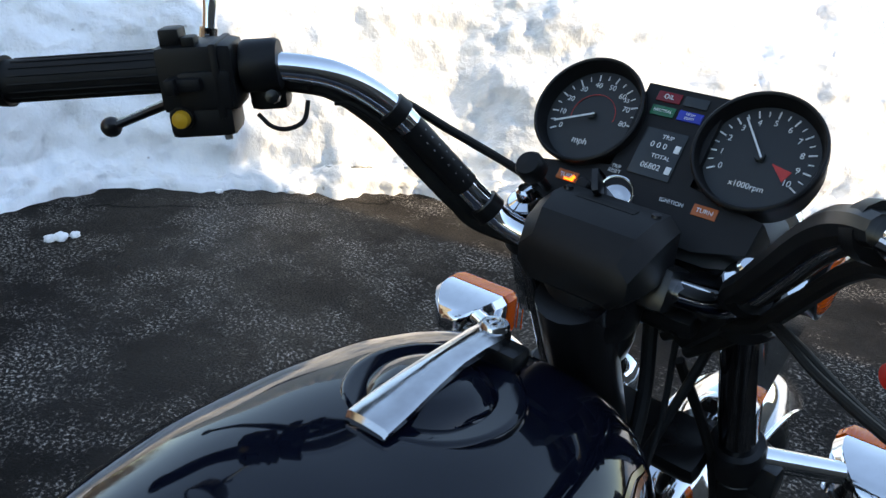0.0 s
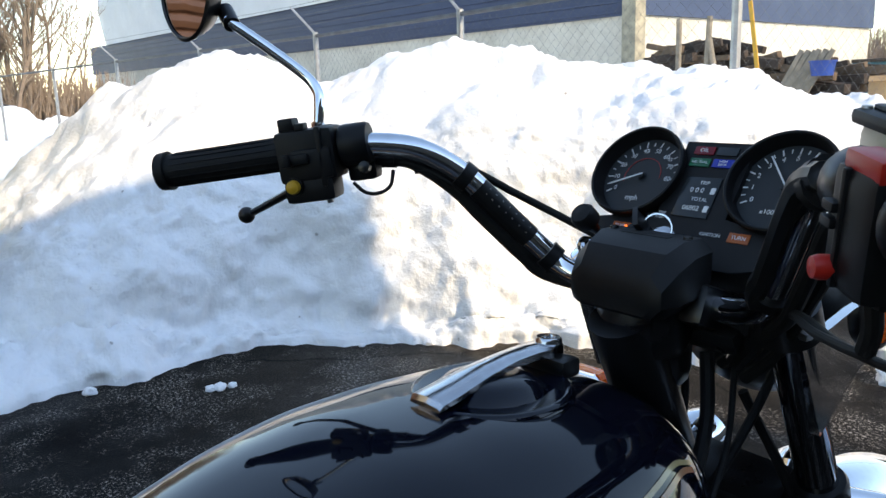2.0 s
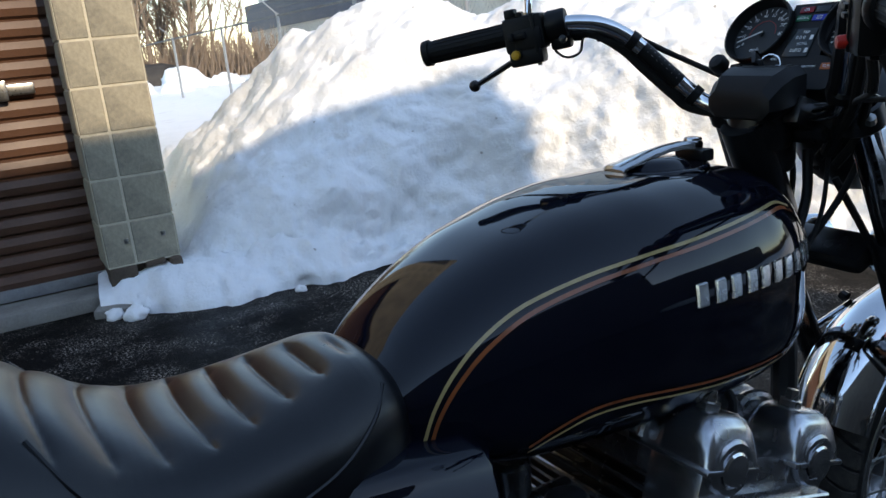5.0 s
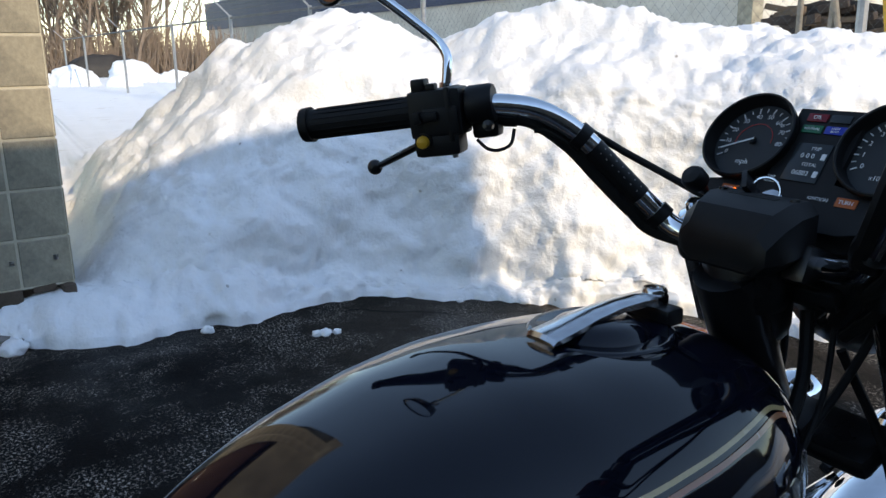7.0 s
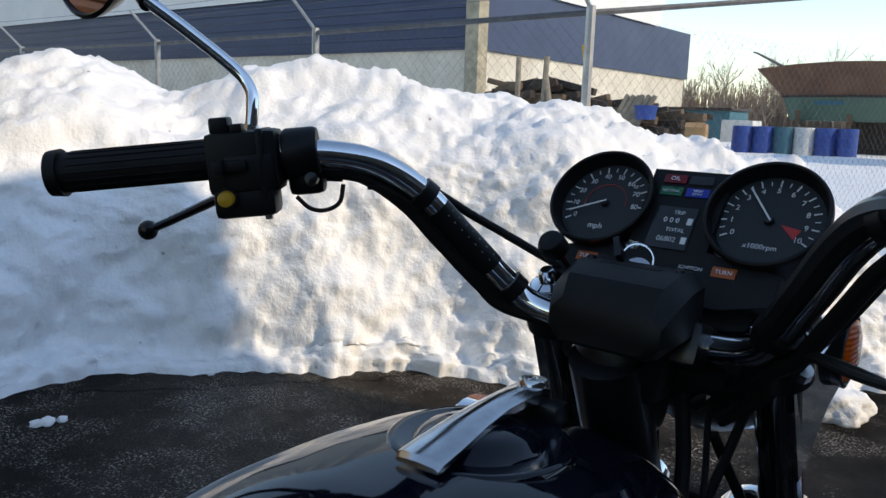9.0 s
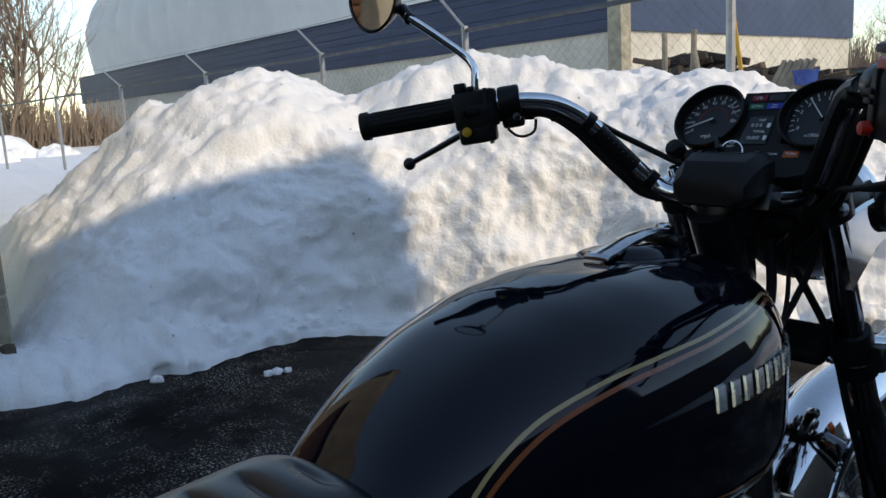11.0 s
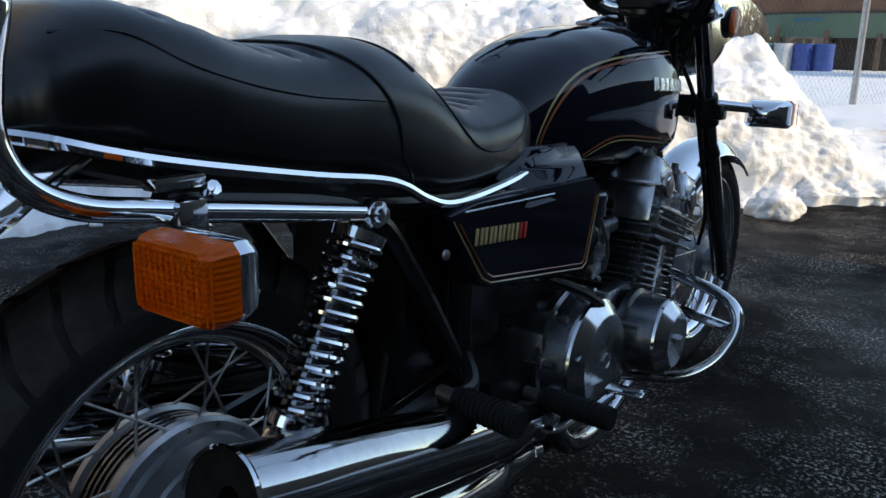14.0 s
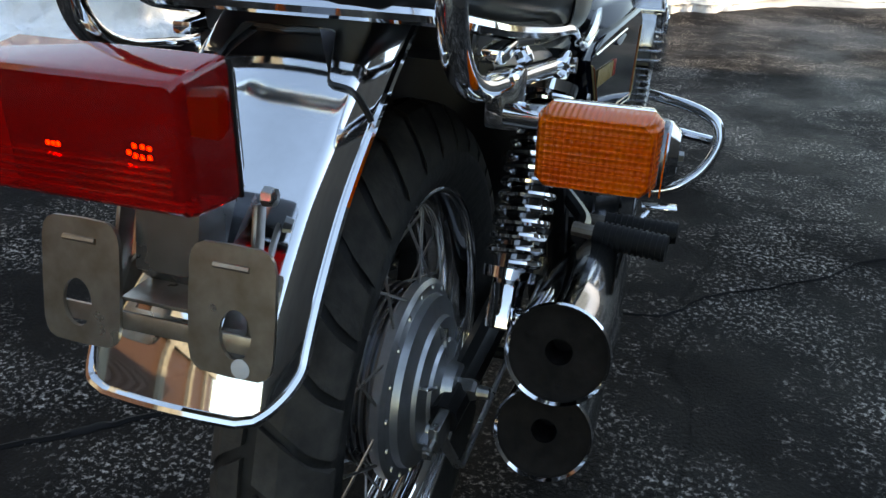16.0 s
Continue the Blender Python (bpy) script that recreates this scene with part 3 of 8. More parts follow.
for lump in ((-2.345, 1.815, 0.024, 1), (-2.335, 1.862, 0.018, 2), (-2.36, 1.785, 0.020, 3), (-0.33, 3.84, 0.125, 4), (-0.62, 3.66, 0.07, 6), (-2.93, 0.66, 0.04, 7), (-2.86, 0.74, 0.05, 8), (-3.02, 0.88, 0.10, 9), (-2.96, 0.80, 0.07, 10)):
    snow_lump(*lump, "small clump of old snow lying on the asphalt" if lump[2] < 0.1 else "large rounded lump of snow beside the bank")


# ---- the storage building with the roller doors ----
WALL_X, BLOCK = -3.12, 0.2033


def storage_building():
    """A row of roller doors between tan block piers; the first pier stands beside the bank."""
    mid, wide = 0.8525, 0.325
    tagged(part("wall_west", block(0.5, wide - 0.002, 3.12, at=(WALL_X - 0.2445, mid, 1.74)), "mortar"), "tan block pier with damp stains", "wall", kind="structure")
    pier = bpy.data.objects["wall_west"]
    narrow = mesh_of("block", block(0.022, 0.118, BLOCK - 0.009, 0.004, segments=1), "tan_block")
    broad = mesh_of("block", block(0.022, 0.191, BLOCK - 0.009, 0.004, segments=1), "tan_block")
    edge = mesh_of("block", block(0.5, 0.010, BLOCK - 0.009, 0.003, segments=1), "tan_block")
    for row in range(1, 16):
        z = (row + 0.5) * BLOCK - 0.02
        again("block", narrow, pier, pose(WALL_X - 0.002, 0.752, z))
        again("block", broad, pier, pose(WALL_X - 0.002, 0.916, z))
        for y in (mid - wide / 2, mid + wide / 2):
            again("block", edge, pier, pose(WALL_X - 0.255, y, z))
    part("footing", block(0.46, 0.31, 0.20, 0.02, at=(WALL_X - 0.27, mid, 0.08)), "stain", pier, "brown stained footing")
    part("foot_block", block(0.10, 0.125, 0.192, 0.012, at=(WALL_X - 0.036, 0.752, 0.086)), "stain", pier, "brown stained foot block")
    part("broken_block", joined(block(0.11, 0.055, 0.15, 0.018, at=(WALL_X - 0.02, 0.985, 0.112), turn=(0, 6, 9)), block(0.08, 0.09, 0.03, 0.008, at=(WALL_X - 0.03, 0.90, 0.172), turn=(4, 0, 0))), "stain", pier, "broken brown block")
    part("loose_slab", block(0.12, 0.26, 0.045, 0.012, at=(WALL_X + 0.13, 0.72, 0.02), turn=(0, 4, -24)), "concrete", pier, "broken concrete slab")
    for y, z in ((0.790, 0.297), (0.955, 0.302)):
        part("bolt_plate", joined(block(0.008, 0.018, 0.022, 0.002, at=(WALL_X + 0.012, y, z)), block(0.012, 0.009, 0.009, 0.002, at=(WALL_X + 0.016, y, z))), "zinc", pier, "small zinc bolt plate")
    # the long wall beyond: piers, doors and the band above them
    band = part("wall_band", joined(block(0.5, 15.2, 0.9, at=(WALL_X - 0.26, -6.9, 2.85)), block(9.0, 15.9, 0.25, at=(WALL_X - 4.72, -6.75, 3.43))), "tan_block")
    tagged(band, "tan painted block wall above the doors", "wall", kind="structure")
    for k in range(1, 5):
        y = 0.895 - 3.05 * k
        tagged(part("wall_pier", block(0.5, 0.37, 2.4, at=(WALL_X - 0.26, y, 1.2)), "tan_block"), "tan block pier between roller doors", "wall", kind="structure")
    slat = mesh_of("slat", tube([(0, -1.34, 0), (0, 1.34, 0)], 0.036, 8, straight=True, flat=1.25), "door_brown")
    for k in range(5):
        y = -0.63 - 3.05 * k
        door = thing("roller_door", "brown corrugated steel roller door, closed", "roller door", "roller doors of the storage building", pose(WALL_X - 0.26, y, 0))
        part("curtain", block(0.02, 2.68, 2.42, at=(-0.03, 0, 1.2)), "door_brown", door)
        for r in range(27):
            again("slat", slat, door, pose(0, 0, 0.16 + 0.086 * r))
        part("bottom_bar", block(0.05, 2.66, 0.055, 0.006, at=(0.02, 0, 0.105)), "galv", door, "galvanised bottom bar")
        part("latch", joined(block(0.03, 0.16, 0.05, 0.008, at=(0.05, 1.12, 1.02)), block(0.04, 0.04, 0.09, 0.008, at=(0.06, 1.07, 1.02))), "zinc", door, "zinc slide latch")
        part("sill", block(0.4, 2.68, 0.07, 0.01, at=(0.06, 0, 0.036)), "concrete", door)


storage_building()


def shade_building():
    """The tall unseen building across the yard, sized from its shadow on the yard and the lower bank."""
    x = 6.0
    y = 2.70 + (x + 2.38) * SUN_SIDE
    high = 0.80 + (x + 3.1) * math.hypot(1, SUN_SIDE) * math.tan(radians(SUN_HEIGHT))
    # made long and dark, so that chrome and paint reflect less sky
    tagged(part("wall_east", block(8, 19.0, high, at=(x + 4, y - 9.5, high / 2)), "dark_wall"), "dark wall of the unseen building that shades the yard", "wall", kind="structure")
    # added out of view: a dark wall for the chrome and paint to mirror
    tagged(part("dark_reflection_wall", block(6, 32.0, 6.4, at=(17.5, 20.5, 3.2)), "dark_wall"), "added dark wall, out of view, that darkens reflections", "wall", kind="structure")


shade_building()


# ---- the fence ----
def fence():
    fen = thing("chain_link_fence", "galvanised chain-link fence with angled barbed-wire arms", "fence")
    posts = [(-29.0, 4.75), (-25.2, 4.75), (-20.2, 4.8), (-16.2, 4.95), (-12.9, 5.05), (-10.0, 5.2), (-7.2, 5.3), (-4.7, 5.18), (-2.08, 4.98), (-0.93, 8.9), (-0.3, 11.2), (0.6, 13.8), (1.6, 16.6)]
    post = mesh_of("post", joined(tube([(0, 0, 0), (0, 0, 1.76)], 0.03, 8, straight=True), tube([(0, 0, 1.74), (-0.05, -0.26, 2.02)], 0.013, 6, straight=True)), "galv")
    tall = mesh_of("post", tube([(0, 0, 0), (0, 0, 2.36)], 0.034, 8, straight=True), "galv")
    for k, (x, y) in enumerate(posts):
        again("post", post if k < 9 else tall, fen, pose(x, y, 0))
    # beyond the corner the fence stands taller
    rail = [Vector((x, y, 1.72 if k < 9 else 2.32)) for k, (x, y) in enumerate(posts)]
    part("top_rail", tube(rail, 0.02, 6, straight=True), "dull_galv", fen)
    for k in range(3):
        part("barbed_wire", tube([p + Vector((-0.017 * (k + 1), -0.087 * (k + 1), 0.02 + 0.093 * (k + 1))) for p in rail[:9]], 0.0022, 4, straight=True), "dull_galv", fen)
    wires, step = [], 0.085
    for (x0, y0), (x1, y1) in zip(posts[4:11], posts[5:12]):
        n = int(math.hypot(x1 - x0, y1 - y0) / step)
        for k in range(-18, n):
            for sign in (1, -1):
                # each wire climbs to the right or to the left, clipped to its bay
                pts = []
                for s in range(0, 19, 1):
                    u = k + s if sign > 0 else k + 18 - s
                    if 0 <= u <= n:
                        pts.append(Vector((x0 + (x1 - x0) * u / n, y0 + (y1 - y0) * u / n, 0.18 + 1.53 * s / 18)))
                if len(pts) > 1:
                    wires.append(tube([pts[0], pts[-1]], 0.0008, 3, straight=True, caps=False))
    tagged(part("mesh_wire", joined(*wires), "dull_galv", fen), kind="stuff")


fence()


# ---- beyond the fence ----
def dome_hall():
    hall = thing("dome_hall", "navy clad hall with a white quilted air dome on top", "building")
    x0, x1, y0, y1 = -80.0, -17.8, 25.2, 45.2
    part("base_wall", block(x1 - x0, y1 - y0, 3.6, at=((x0 + x1) / 2, (y0 + y1) / 2, 1.8)), "white_wall", hall, "weathered pale concrete base wall")
    part("cladding", block(x1 - x0 + 0.3, y1 - y0 + 0.3, 2.5, at=((x0 + x1) / 2, (y0 + y1) / 2, 4.85)), "navy", hall, "navy sheet cladding")
    rib = mesh_of("cladding_rib", block(x1 - x0 + 0.4, 0.06, 0.09), "navy")
    for k in range(7):
        again("cladding_rib", rib, hall, pose((x0 + x1) / 2, y0 - 0.19, 3.75 + 0.36 * k))
    part("corner_pier", block(0.62, 0.62, 6.9, 0.05, at=(x1 + 0.05, y0 - 0.1, 3.3)), "tan_block", hall, "tan corner pier")
    # quilted dome: it rises from a rounded rectangle, with bulging panels between its seams
    cx, cy, a, b, h, r = (x0 + x1) / 2, (y0 + y1) / 2, (x1 - x0) / 2 + 0.3, (y1 - y0) / 2 + 0.3, 10.5, 6.0
    rim = []
    corners = ((a - r, b - r, 0), (r - a, b - r, 90), (r - a, r - b, 180), (a - r, r - b, 270))
    for k, (px, py, turn) in enumerate(corners):
        for j in range(13):
            t = radians(turn + 7.5 * j)
            rim.append(Vector((px + r * math.cos(t), py + r * math.sin(t), 0)))
        nx, ny = corners[(k + 1) % 4][:2]
        end = Vector((nx + r * math.cos(radians(turn + 90)), ny + r * math.sin(radians(turn + 90)), 0))
        n = int((end - rim[-1]).length / 0.45)
        start = rim[-1].copy()
        rim += [start.lerp(end, j / n) for j in range(1, n)]
    verts, faces, nu, nv = [], [], len(rim), 44
    for j in range(nv + 1):
        v = j / nv
        s, z = math.cos(v * math.pi / 2) ** 0.75, math.sin(v * math.pi / 2) ** 0.8
        run = 0.0
        for i, p in enumerate(rim):
            run += (p - rim[i - 1]).length if i else 0.0
            puff = abs(math.sin(run * math.pi / 3.6)) ** 0.55 * (0.8 + 0.2 * abs(math.sin(v * math.pi * 5)) ** 0.6) * 0.75 * min(1, 6 * v)
            out = p.normalized()
            verts.append((cx + p.x * s + out.x * puff, cy + p.y * s + math.copysign(puff, p.y) * s, 6.05 + h * z + puff * 0.7))
    for j in range(nv):
        for i in range(nu):
            k = (i + 1) % nu
            faces.append((j * nu + i, j * nu + k, (j + 1) * nu + k, (j + 1) * nu + i))
    part("air_dome", (verts, faces), "fabric", hall, "white quilted fabric dome", angle=60)


dome_hall()


def far_clutter():
    rng = random.Random(5)
    # barrels in a row
    body = lathe([(0.0, 0.0), (0.275, 0.0), (0.29, 0.03), (0.29, 0.29), (0.3, 0.3), (0.29, 0.31), (0.29, 0.59), (0.3, 0.6), (0.29, 0.61), (0.29, 0.86), (0.275, 0.88), (0.0, 0.88)], 20)
    colours = ["bin_blue", "bin_blue", "bin_teal", "bin_white", "bin_blue", "bin_blue"]
    for k, c in enumerate(colours):
        az = radians(-18.1 + 1.27 * k)
        d = 26.0
        x, y = 0.32 + d * math.sin(az), 0.64 + d * math.cos(az)
        ob = part("barrel", moved(body, pose(x, y, 0.22)), c)
        tagged(ob, {"bin_blue": "blue plastic barrel standing in the snow", "bin_teal": "teal plastic barrel standing in the snow", "bin_white": "white plastic barrel standing in the snow"}[c], "barrel", "barrels in the snow")
    tagged(part("snow_shelf", block(40, 14, 0.3, 0.1, at=(-14, 30, 0.1)), "snow"), "flat snow under the barrels", "snow", kind="structure")
    # a boat on a cradle behind the barrels: flared brown topsides over a green bottom, bow to the west
    boat = thing("boat", "old boat with brown upper hull and green bottom, on a cradle", "boat", m=pose(-8.95, 30.0, 0.0, 0, 0, 4))
    upper, lower = [], []
    for k in range(15):
        u = k / 14
        x, w = 6.4 * u, 0.08 + 1.35 * math.sin(math.pi / 2 * min(1.0, u / 0.62)) ** 0.8
        mid, keel = x + 0.95 * (1 - u) ** 2, x + 1.25 * (1 - u) ** 2
        top = 3.10 + 0.14 * math.sin(math.pi * u)
        upper.append([(x, -w, top), (mid, -w * 0.80, 2.15), (mid, w * 0.80, 2.15), (x, w, top)])
        lower.append([(mid, -w * 0.80, 2.147), (keel, -w * 0.42, 1.35), (keel, w * 0.42, 1.35), (mid, w * 0.80, 2.147)])
    part("upper_hull", loft(upper), "rust", boat, "faded brown upper hull", angle=50)
    part("lower_hull", loft(lower), "hull_green", boat, "faded green lower hull", angle=50)
    part("rubbing_strake", tube([(p[1][0] - 0.01, p[1][1] - 0.02, 2.15) for p in upper], 0.045, 6, straight=True), "dark_wall", boat)
    part("bow_rail", tube([(0.9, -0.7, 3.15), (0.0, -0.25, 3.62), (-0.15, 0.0, 3.66), (0.0, 0.25, 3.62), (0.9, 0.7, 3.15)], 0.03, 6, 5), "dull_galv", boat, "dark bow rail")
    part("name_bar", block(0.9, 0.02, 0.14, 0.01, at=(2.6, -1.02, 1.93), turn=(-24, 0, 0)), "bin_teal", boat, "faded teal painted bar")
    for x in (1.6, 3.2, 4.8):
        part("cradle_post", joined(block(0.16, 0.16, 1.7, 0.02, at=(x, -0.62, 0.85)), block(0.16, 0.16, 1.7, 0.02, at=(x, 0.62, 0.85)), block(0.14, 1.5, 0.14, 0.02, at=(x, 0, 1.28))), "wood", boat, "timber cradle trestle")
    tarp = thing("covered_store", "dark green tarpaulin over stored goods", "tarpaulin", m=pose(-4.0, 31.5, 0.1))
    part("cover", block(3.4, 2.2, 1.75, 0.30, at=(0, 0, 0.9)), "brush", tarp)
    # timber in two heaps against the pale wall, planks leaning on them
    for k in range(230):
        low = k >= 130
        x = rng.uniform(-11.9, -8.9) if low else rng.uniform(-14.9, -12.6)
        y = 23.6 + rng.uniform(-0.9, 0.9)
        z = 0.3 + rng.uniform(0, (1.15 if x > -10.2 else 1.35) if low else 1.95)
        ob = part("timber", block(rng.uniform(0.8, 1.9), 0.22, rng.uniform(0.14, 0.27), 0.02, at=(x, y, z), turn=(rng.uniform(-12, 12), rng.uniform(-13, 13), rng.uniform(-25, 25))), "brush" if k % 3 else "wood")
        tagged(ob, "dark weathered timber lying in a heap", "timber", "heap of timber")
    for k in range(6):
        x = -10.6 + 0.16 * k
        tagged(part("plank", block(0.14, 0.05, 1.75, 0.01, at=(x, 22.4, 1.10), turn=(-14, 22 + 2 * (k % 3), 0)), "old_plank"), "grey weathered plank leaning on the timber heap", "plank", "leaning planks")
    tub = part("blue_tub", lathe([(0.0, 0.0), (0.27, 0.0), (0.33, 0.36), (0.36, 0.36), (0.36, 0.40), (0.31, 0.40), (0.25, 0.04), (0.0, 0.03)], 20, pose(-9.55, 22.3, 1.18)), "bin_blue")
    tagged(tub, "blue plastic tub on the timber heap", "tub")
    carton = thing("carton", "tan cardboard carton standing beside the timber heap", "box", m=pose(-7.9, 22.0, 0.3, 0, 0, 12))
    part("body", block(0.55, 0.45, 0.80, 0.02, at=(0, 0, 0.40)), "carton", carton)
    part("flap", block(0.52, 0.22, 0.012, at=(0, -0.30, 0.77), turn=(35, 0, 0)), "carton", carton)
    for foot, tip in (((-13.45, 0.0), (-13.45, 2.95)), ((-12.58, 0.0), (-12.45, 2.95)), ((-11.95, 0.0), (-12.48, 2.45))):
        tagged(part("leaning_pole", tube([(foot[0], 21.5, foot[1]), (tip[0], 21.5, tip[1])], 0.085, 8, straight=True), "old_plank"), "grey wooden pole leaning over the timber heap", "pole", "poles at the timber heap")
    tagged(part("marker_post", block(0.11, 0.05, 3.1, 0.01, at=(-10.39, 20.4, 1.6), turn=(0, -9, 0)), "yellow"), "yellow painted marker board", "post")
    shed = thing("blue_shed", "low blue shed far behind the yard", "shed", m=pose(-16.2, 45.0, 0.1))
    part("wall", block(3.6, 3.0, 1.75, 0.03, at=(0, 0, 0.88)), "bin_teal", shed)
    part("roof", block(3.9, 3.3, 0.16, 0.03, at=(0, 0, 1.84)), "dark_wall", shed)
    crate = thing("white_crate", "white plastic crate far behind the yard", "crate", m=pose(-12.6, 40.0, 0.1))
    part("body", block(1.5, 1.4, 1.25, 0.06, at=(0, 0, 0.63)), "bin_white", crate)
    box = thing("storage_container", "pale grey storage container standing in the snow", "container", m=pose(-1.1, 21.0, 0.1, 0, 0, 6))
    part("body", block(3.2, 5.0, 2.7, 0.04, at=(1.4, 2.5, 1.35)), "white_wall", box)
    ridge = mesh_of("ridge", block(0.12, 0.05, 2.5, 0.01), "white_wall")
    for k in range(12):
        again("ridge", ridge, box, pose(0.0 + 0.26 * k, -0.02, 1.35))


far_clutter()


def bare_tree(x, y, high, rng, base, segs):
    """Tapered trunk with limbs and many thin bare twigs."""
    shapes = []

    def limb(p, way, length, r, level):
        pts, q, w = [p], p, way.normalized()
        for _ in range(4):
            w = (w + Vector((rng.gauss(0, 0.16), rng.gauss(0, 0.16), 0.10))).normalized()
            q = q + w * length / 4
            pts.append(q)
        shapes.append(tube(pts, [r, r * 0.45], 5 if level < 2 else 3, 1, straight=True, caps=False))
        if level < 3:
            for _ in range(segs[level]):
                s = rng.uniform(0.3, 1.0)
                k = min(3, int(s * 4))
                o = pts[k].lerp(pts[k + 1], s * 4 - k)
                limb(o, w + Vector((rng.gauss(0, 0.75), rng.gauss(0, 0.75), rng.uniform(-0.1, 0.7))), length * rng.uniform(0.4, 0.65), r * 0.42, level + 1)

    limb(Vector((x, y, base)), Vector((0, 0, 1)), high * 0.62, high * 0.011, 0)
    tree = thing("bare_tree", "leafless grey-brown tree in the distance", "tree", "leafless trees beyond the yard")
    part("trunk", shapes[0], "bark", tree)
    part("crown", joined(*shapes[1:]), "bark", tree, "bare twigs")


rng_tree = random.Random(11)
for k in range(17):
    bare_tree(-72 + rng_tree.uniform(-18, 12), 0 + 1.35 * k + rng_tree.uniform(-2, 2), rng_tree.uniform(6, 10.5), rng_tree, -0.2, (7, 5, 4))
for k in range(44):
    bare_tree(-50 + rng_tree.uniform(-9, 9), 2 + 0.24 * k + rng_tree.uniform(-1, 1), rng_tree.uniform(8, 13), rng_tree, -0.2, (8, 5, 4))
for k in range(44):
    az = radians(-24 + 1.3 * k)
    bare_tree(85 * math.sin(az), 85 * math.cos(az) + rng_tree.uniform(-6, 6), rng_tree.uniform(5, 9), rng_tree, -0.2, (7, 5, 4))


for k in range(30):
    az = radians(-23 + 0.6 * k)
    bare_tree(78 * math.sin(az), 78 * math.cos(az) + rng_tree.uniform(-6, 6), rng_tree.uniform(5, 8.5), rng_tree, -0.2, (8, 5, 4))


def far_woods():
    """The thin brown edge of leafless woods along the horizon."""
    rng, twigs = random.Random(21), []
    for _ in range(6000):
        az, d = radians(rng.uniform(-24, 34)), rng.uniform(84, 98)
        p = Vector((d * math.sin(az), d * math.cos(az), -0.2))
        high = 4.6 + 1.8 * noise.noise(Vector((az * 22, 0, 0))) + rng.uniform(-1.2, 1.0)
        twigs.append(tube([p, p + Vector((rng.gauss(0, 0.45), 0, high))], [0.075, 0.02], 3, straight=True, caps=False))
    tagged(part("far_woods", joined(*twigs), "bark"), "edge of leafless brown woods in the distance", "woods", kind="stuff")


far_woods()


def near_brush():
    """The thicket of thin brown stems between the fence and the first trees."""
    rng, twigs = random.Random(33), []
    for _ in range(2600):
        p = Vector((rng.uniform(-49, -41), rng.uniform(-1.0, 15.5), 0.0))
        high = 1.5 + 1.1 * noise.noise(Vector((p.y * 0.5, 0, 3))) + rng.uniform(-0.6, 1.3)
        tip = p + Vector((rng.gauss(0, 0.3), rng.gauss(0, 0.5), high))
        twigs.append(tube([p, tip], [0.035, 0.010], 3, straight=True, caps=False))
        o = p.lerp(tip, rng.uniform(0.3, 0.8))
        twigs.append(tube([o, o + Vector((0, rng.gauss(0, 0.5), rng.uniform(0.2, 0.8)))], [0.016, 0.006], 3, straight=True, caps=False))
    tagged(part("thicket", joined(*twigs), "bark"), "brown leafless thicket behind the fence", "thicket", kind="stuff")


near_brush()


def brush_clump(x, y, high, rng):
    """A thicket of dark stems that fork into thin twigs."""
    shapes = []
    for _ in range(34):
        p = Vector((x + rng.gauss(0, 0.30), y + rng.gauss(0, 0.3), 0.1))
        q = p + Vector((rng.gauss(0, 0.28), rng.gauss(0, 0.28), high * rng.uniform(0.5, 1.0)))
        shapes.append(tube([p, q], [0.035, 0.012], 4, straight=True, caps=False))
        for _ in range(7):
            o = p.lerp(q, rng.uniform(0.15, 0.9))
            shapes.append(tube([o, o + Vector((rng.gauss(0, 0.3), rng.gauss(0, 0.3), rng.uniform(0.1, 0.6)))], [0.018, 0.008], 3, straight=True, caps=False))
    tagged(part("brush_clump", joined(*shapes), "brush"), "dark leafless brush standing in the snow field", "bush", "brush beyond the snow field")


for k in range(11):
    brush_clump(-4.7 + 0.42 * k, 32.5 + rng_tree.uniform(-1.0, 1.5), rng_tree.uniform(1.3, 2.4), rng_tree)
stack = thing("covered_stack", "dark covered stack of goods behind the barrels", "stack", m=pose(-5.5, 33.0, 0.1))
part("body", block(1.15, 1.4, 1.30, 0.08, at=(0, 0, 0.65)), "dark_wall", stack)
part("cover", block(1.27, 1.5, 0.34, 0.10, at=(0, 0, 1.42)), "black", stack, "black cover sheet")


def covered_heap():
    """A low dark heap beyond the fence."""
    rings = []
    for j in range(13):
        u = -1 + j / 6
        h, w = 0.75 * (1 - abs(u) ** 3) + 0.02, 0.9 * (1 - abs(u) ** 4) + 0.05
        ring = []
        for s in range(17):
            a = math.pi * s / 16
            p = Vector((w * math.cos(a), 1.15 * u, h * math.sin(a) ** 0.6))
            ring.append(p * (1 + 0.12 * noise.noise(p * 2.3)))
        rings.append(ring)
    heap = part("covered_mound", moved(loft(rings), pose(-38.0, 7.5, 0.3) @ Matrix.Diagonal((1.0, 1.7, 1.25, 1.0))), "dark_wall")
    tagged(heap, "low mound under a dark cover in the snow", "mound")


covered_heap()
rng_mound = random.Random(3)
for k in range(9):
    snow_lump(-26 + rng_mound.uniform(-3, 3), 3.5 + 1.1 * k, rng_mound.uniform(0.5, 0.9), 20 + k, "dirty lump of ploughed snow in front of the trees")
# small clods that have rolled from the bank onto the asphalt
foot_line = curve([(x, y, 0) for x, y in FOOT[2:14]], 12)
rng_clod = random.Random(8)
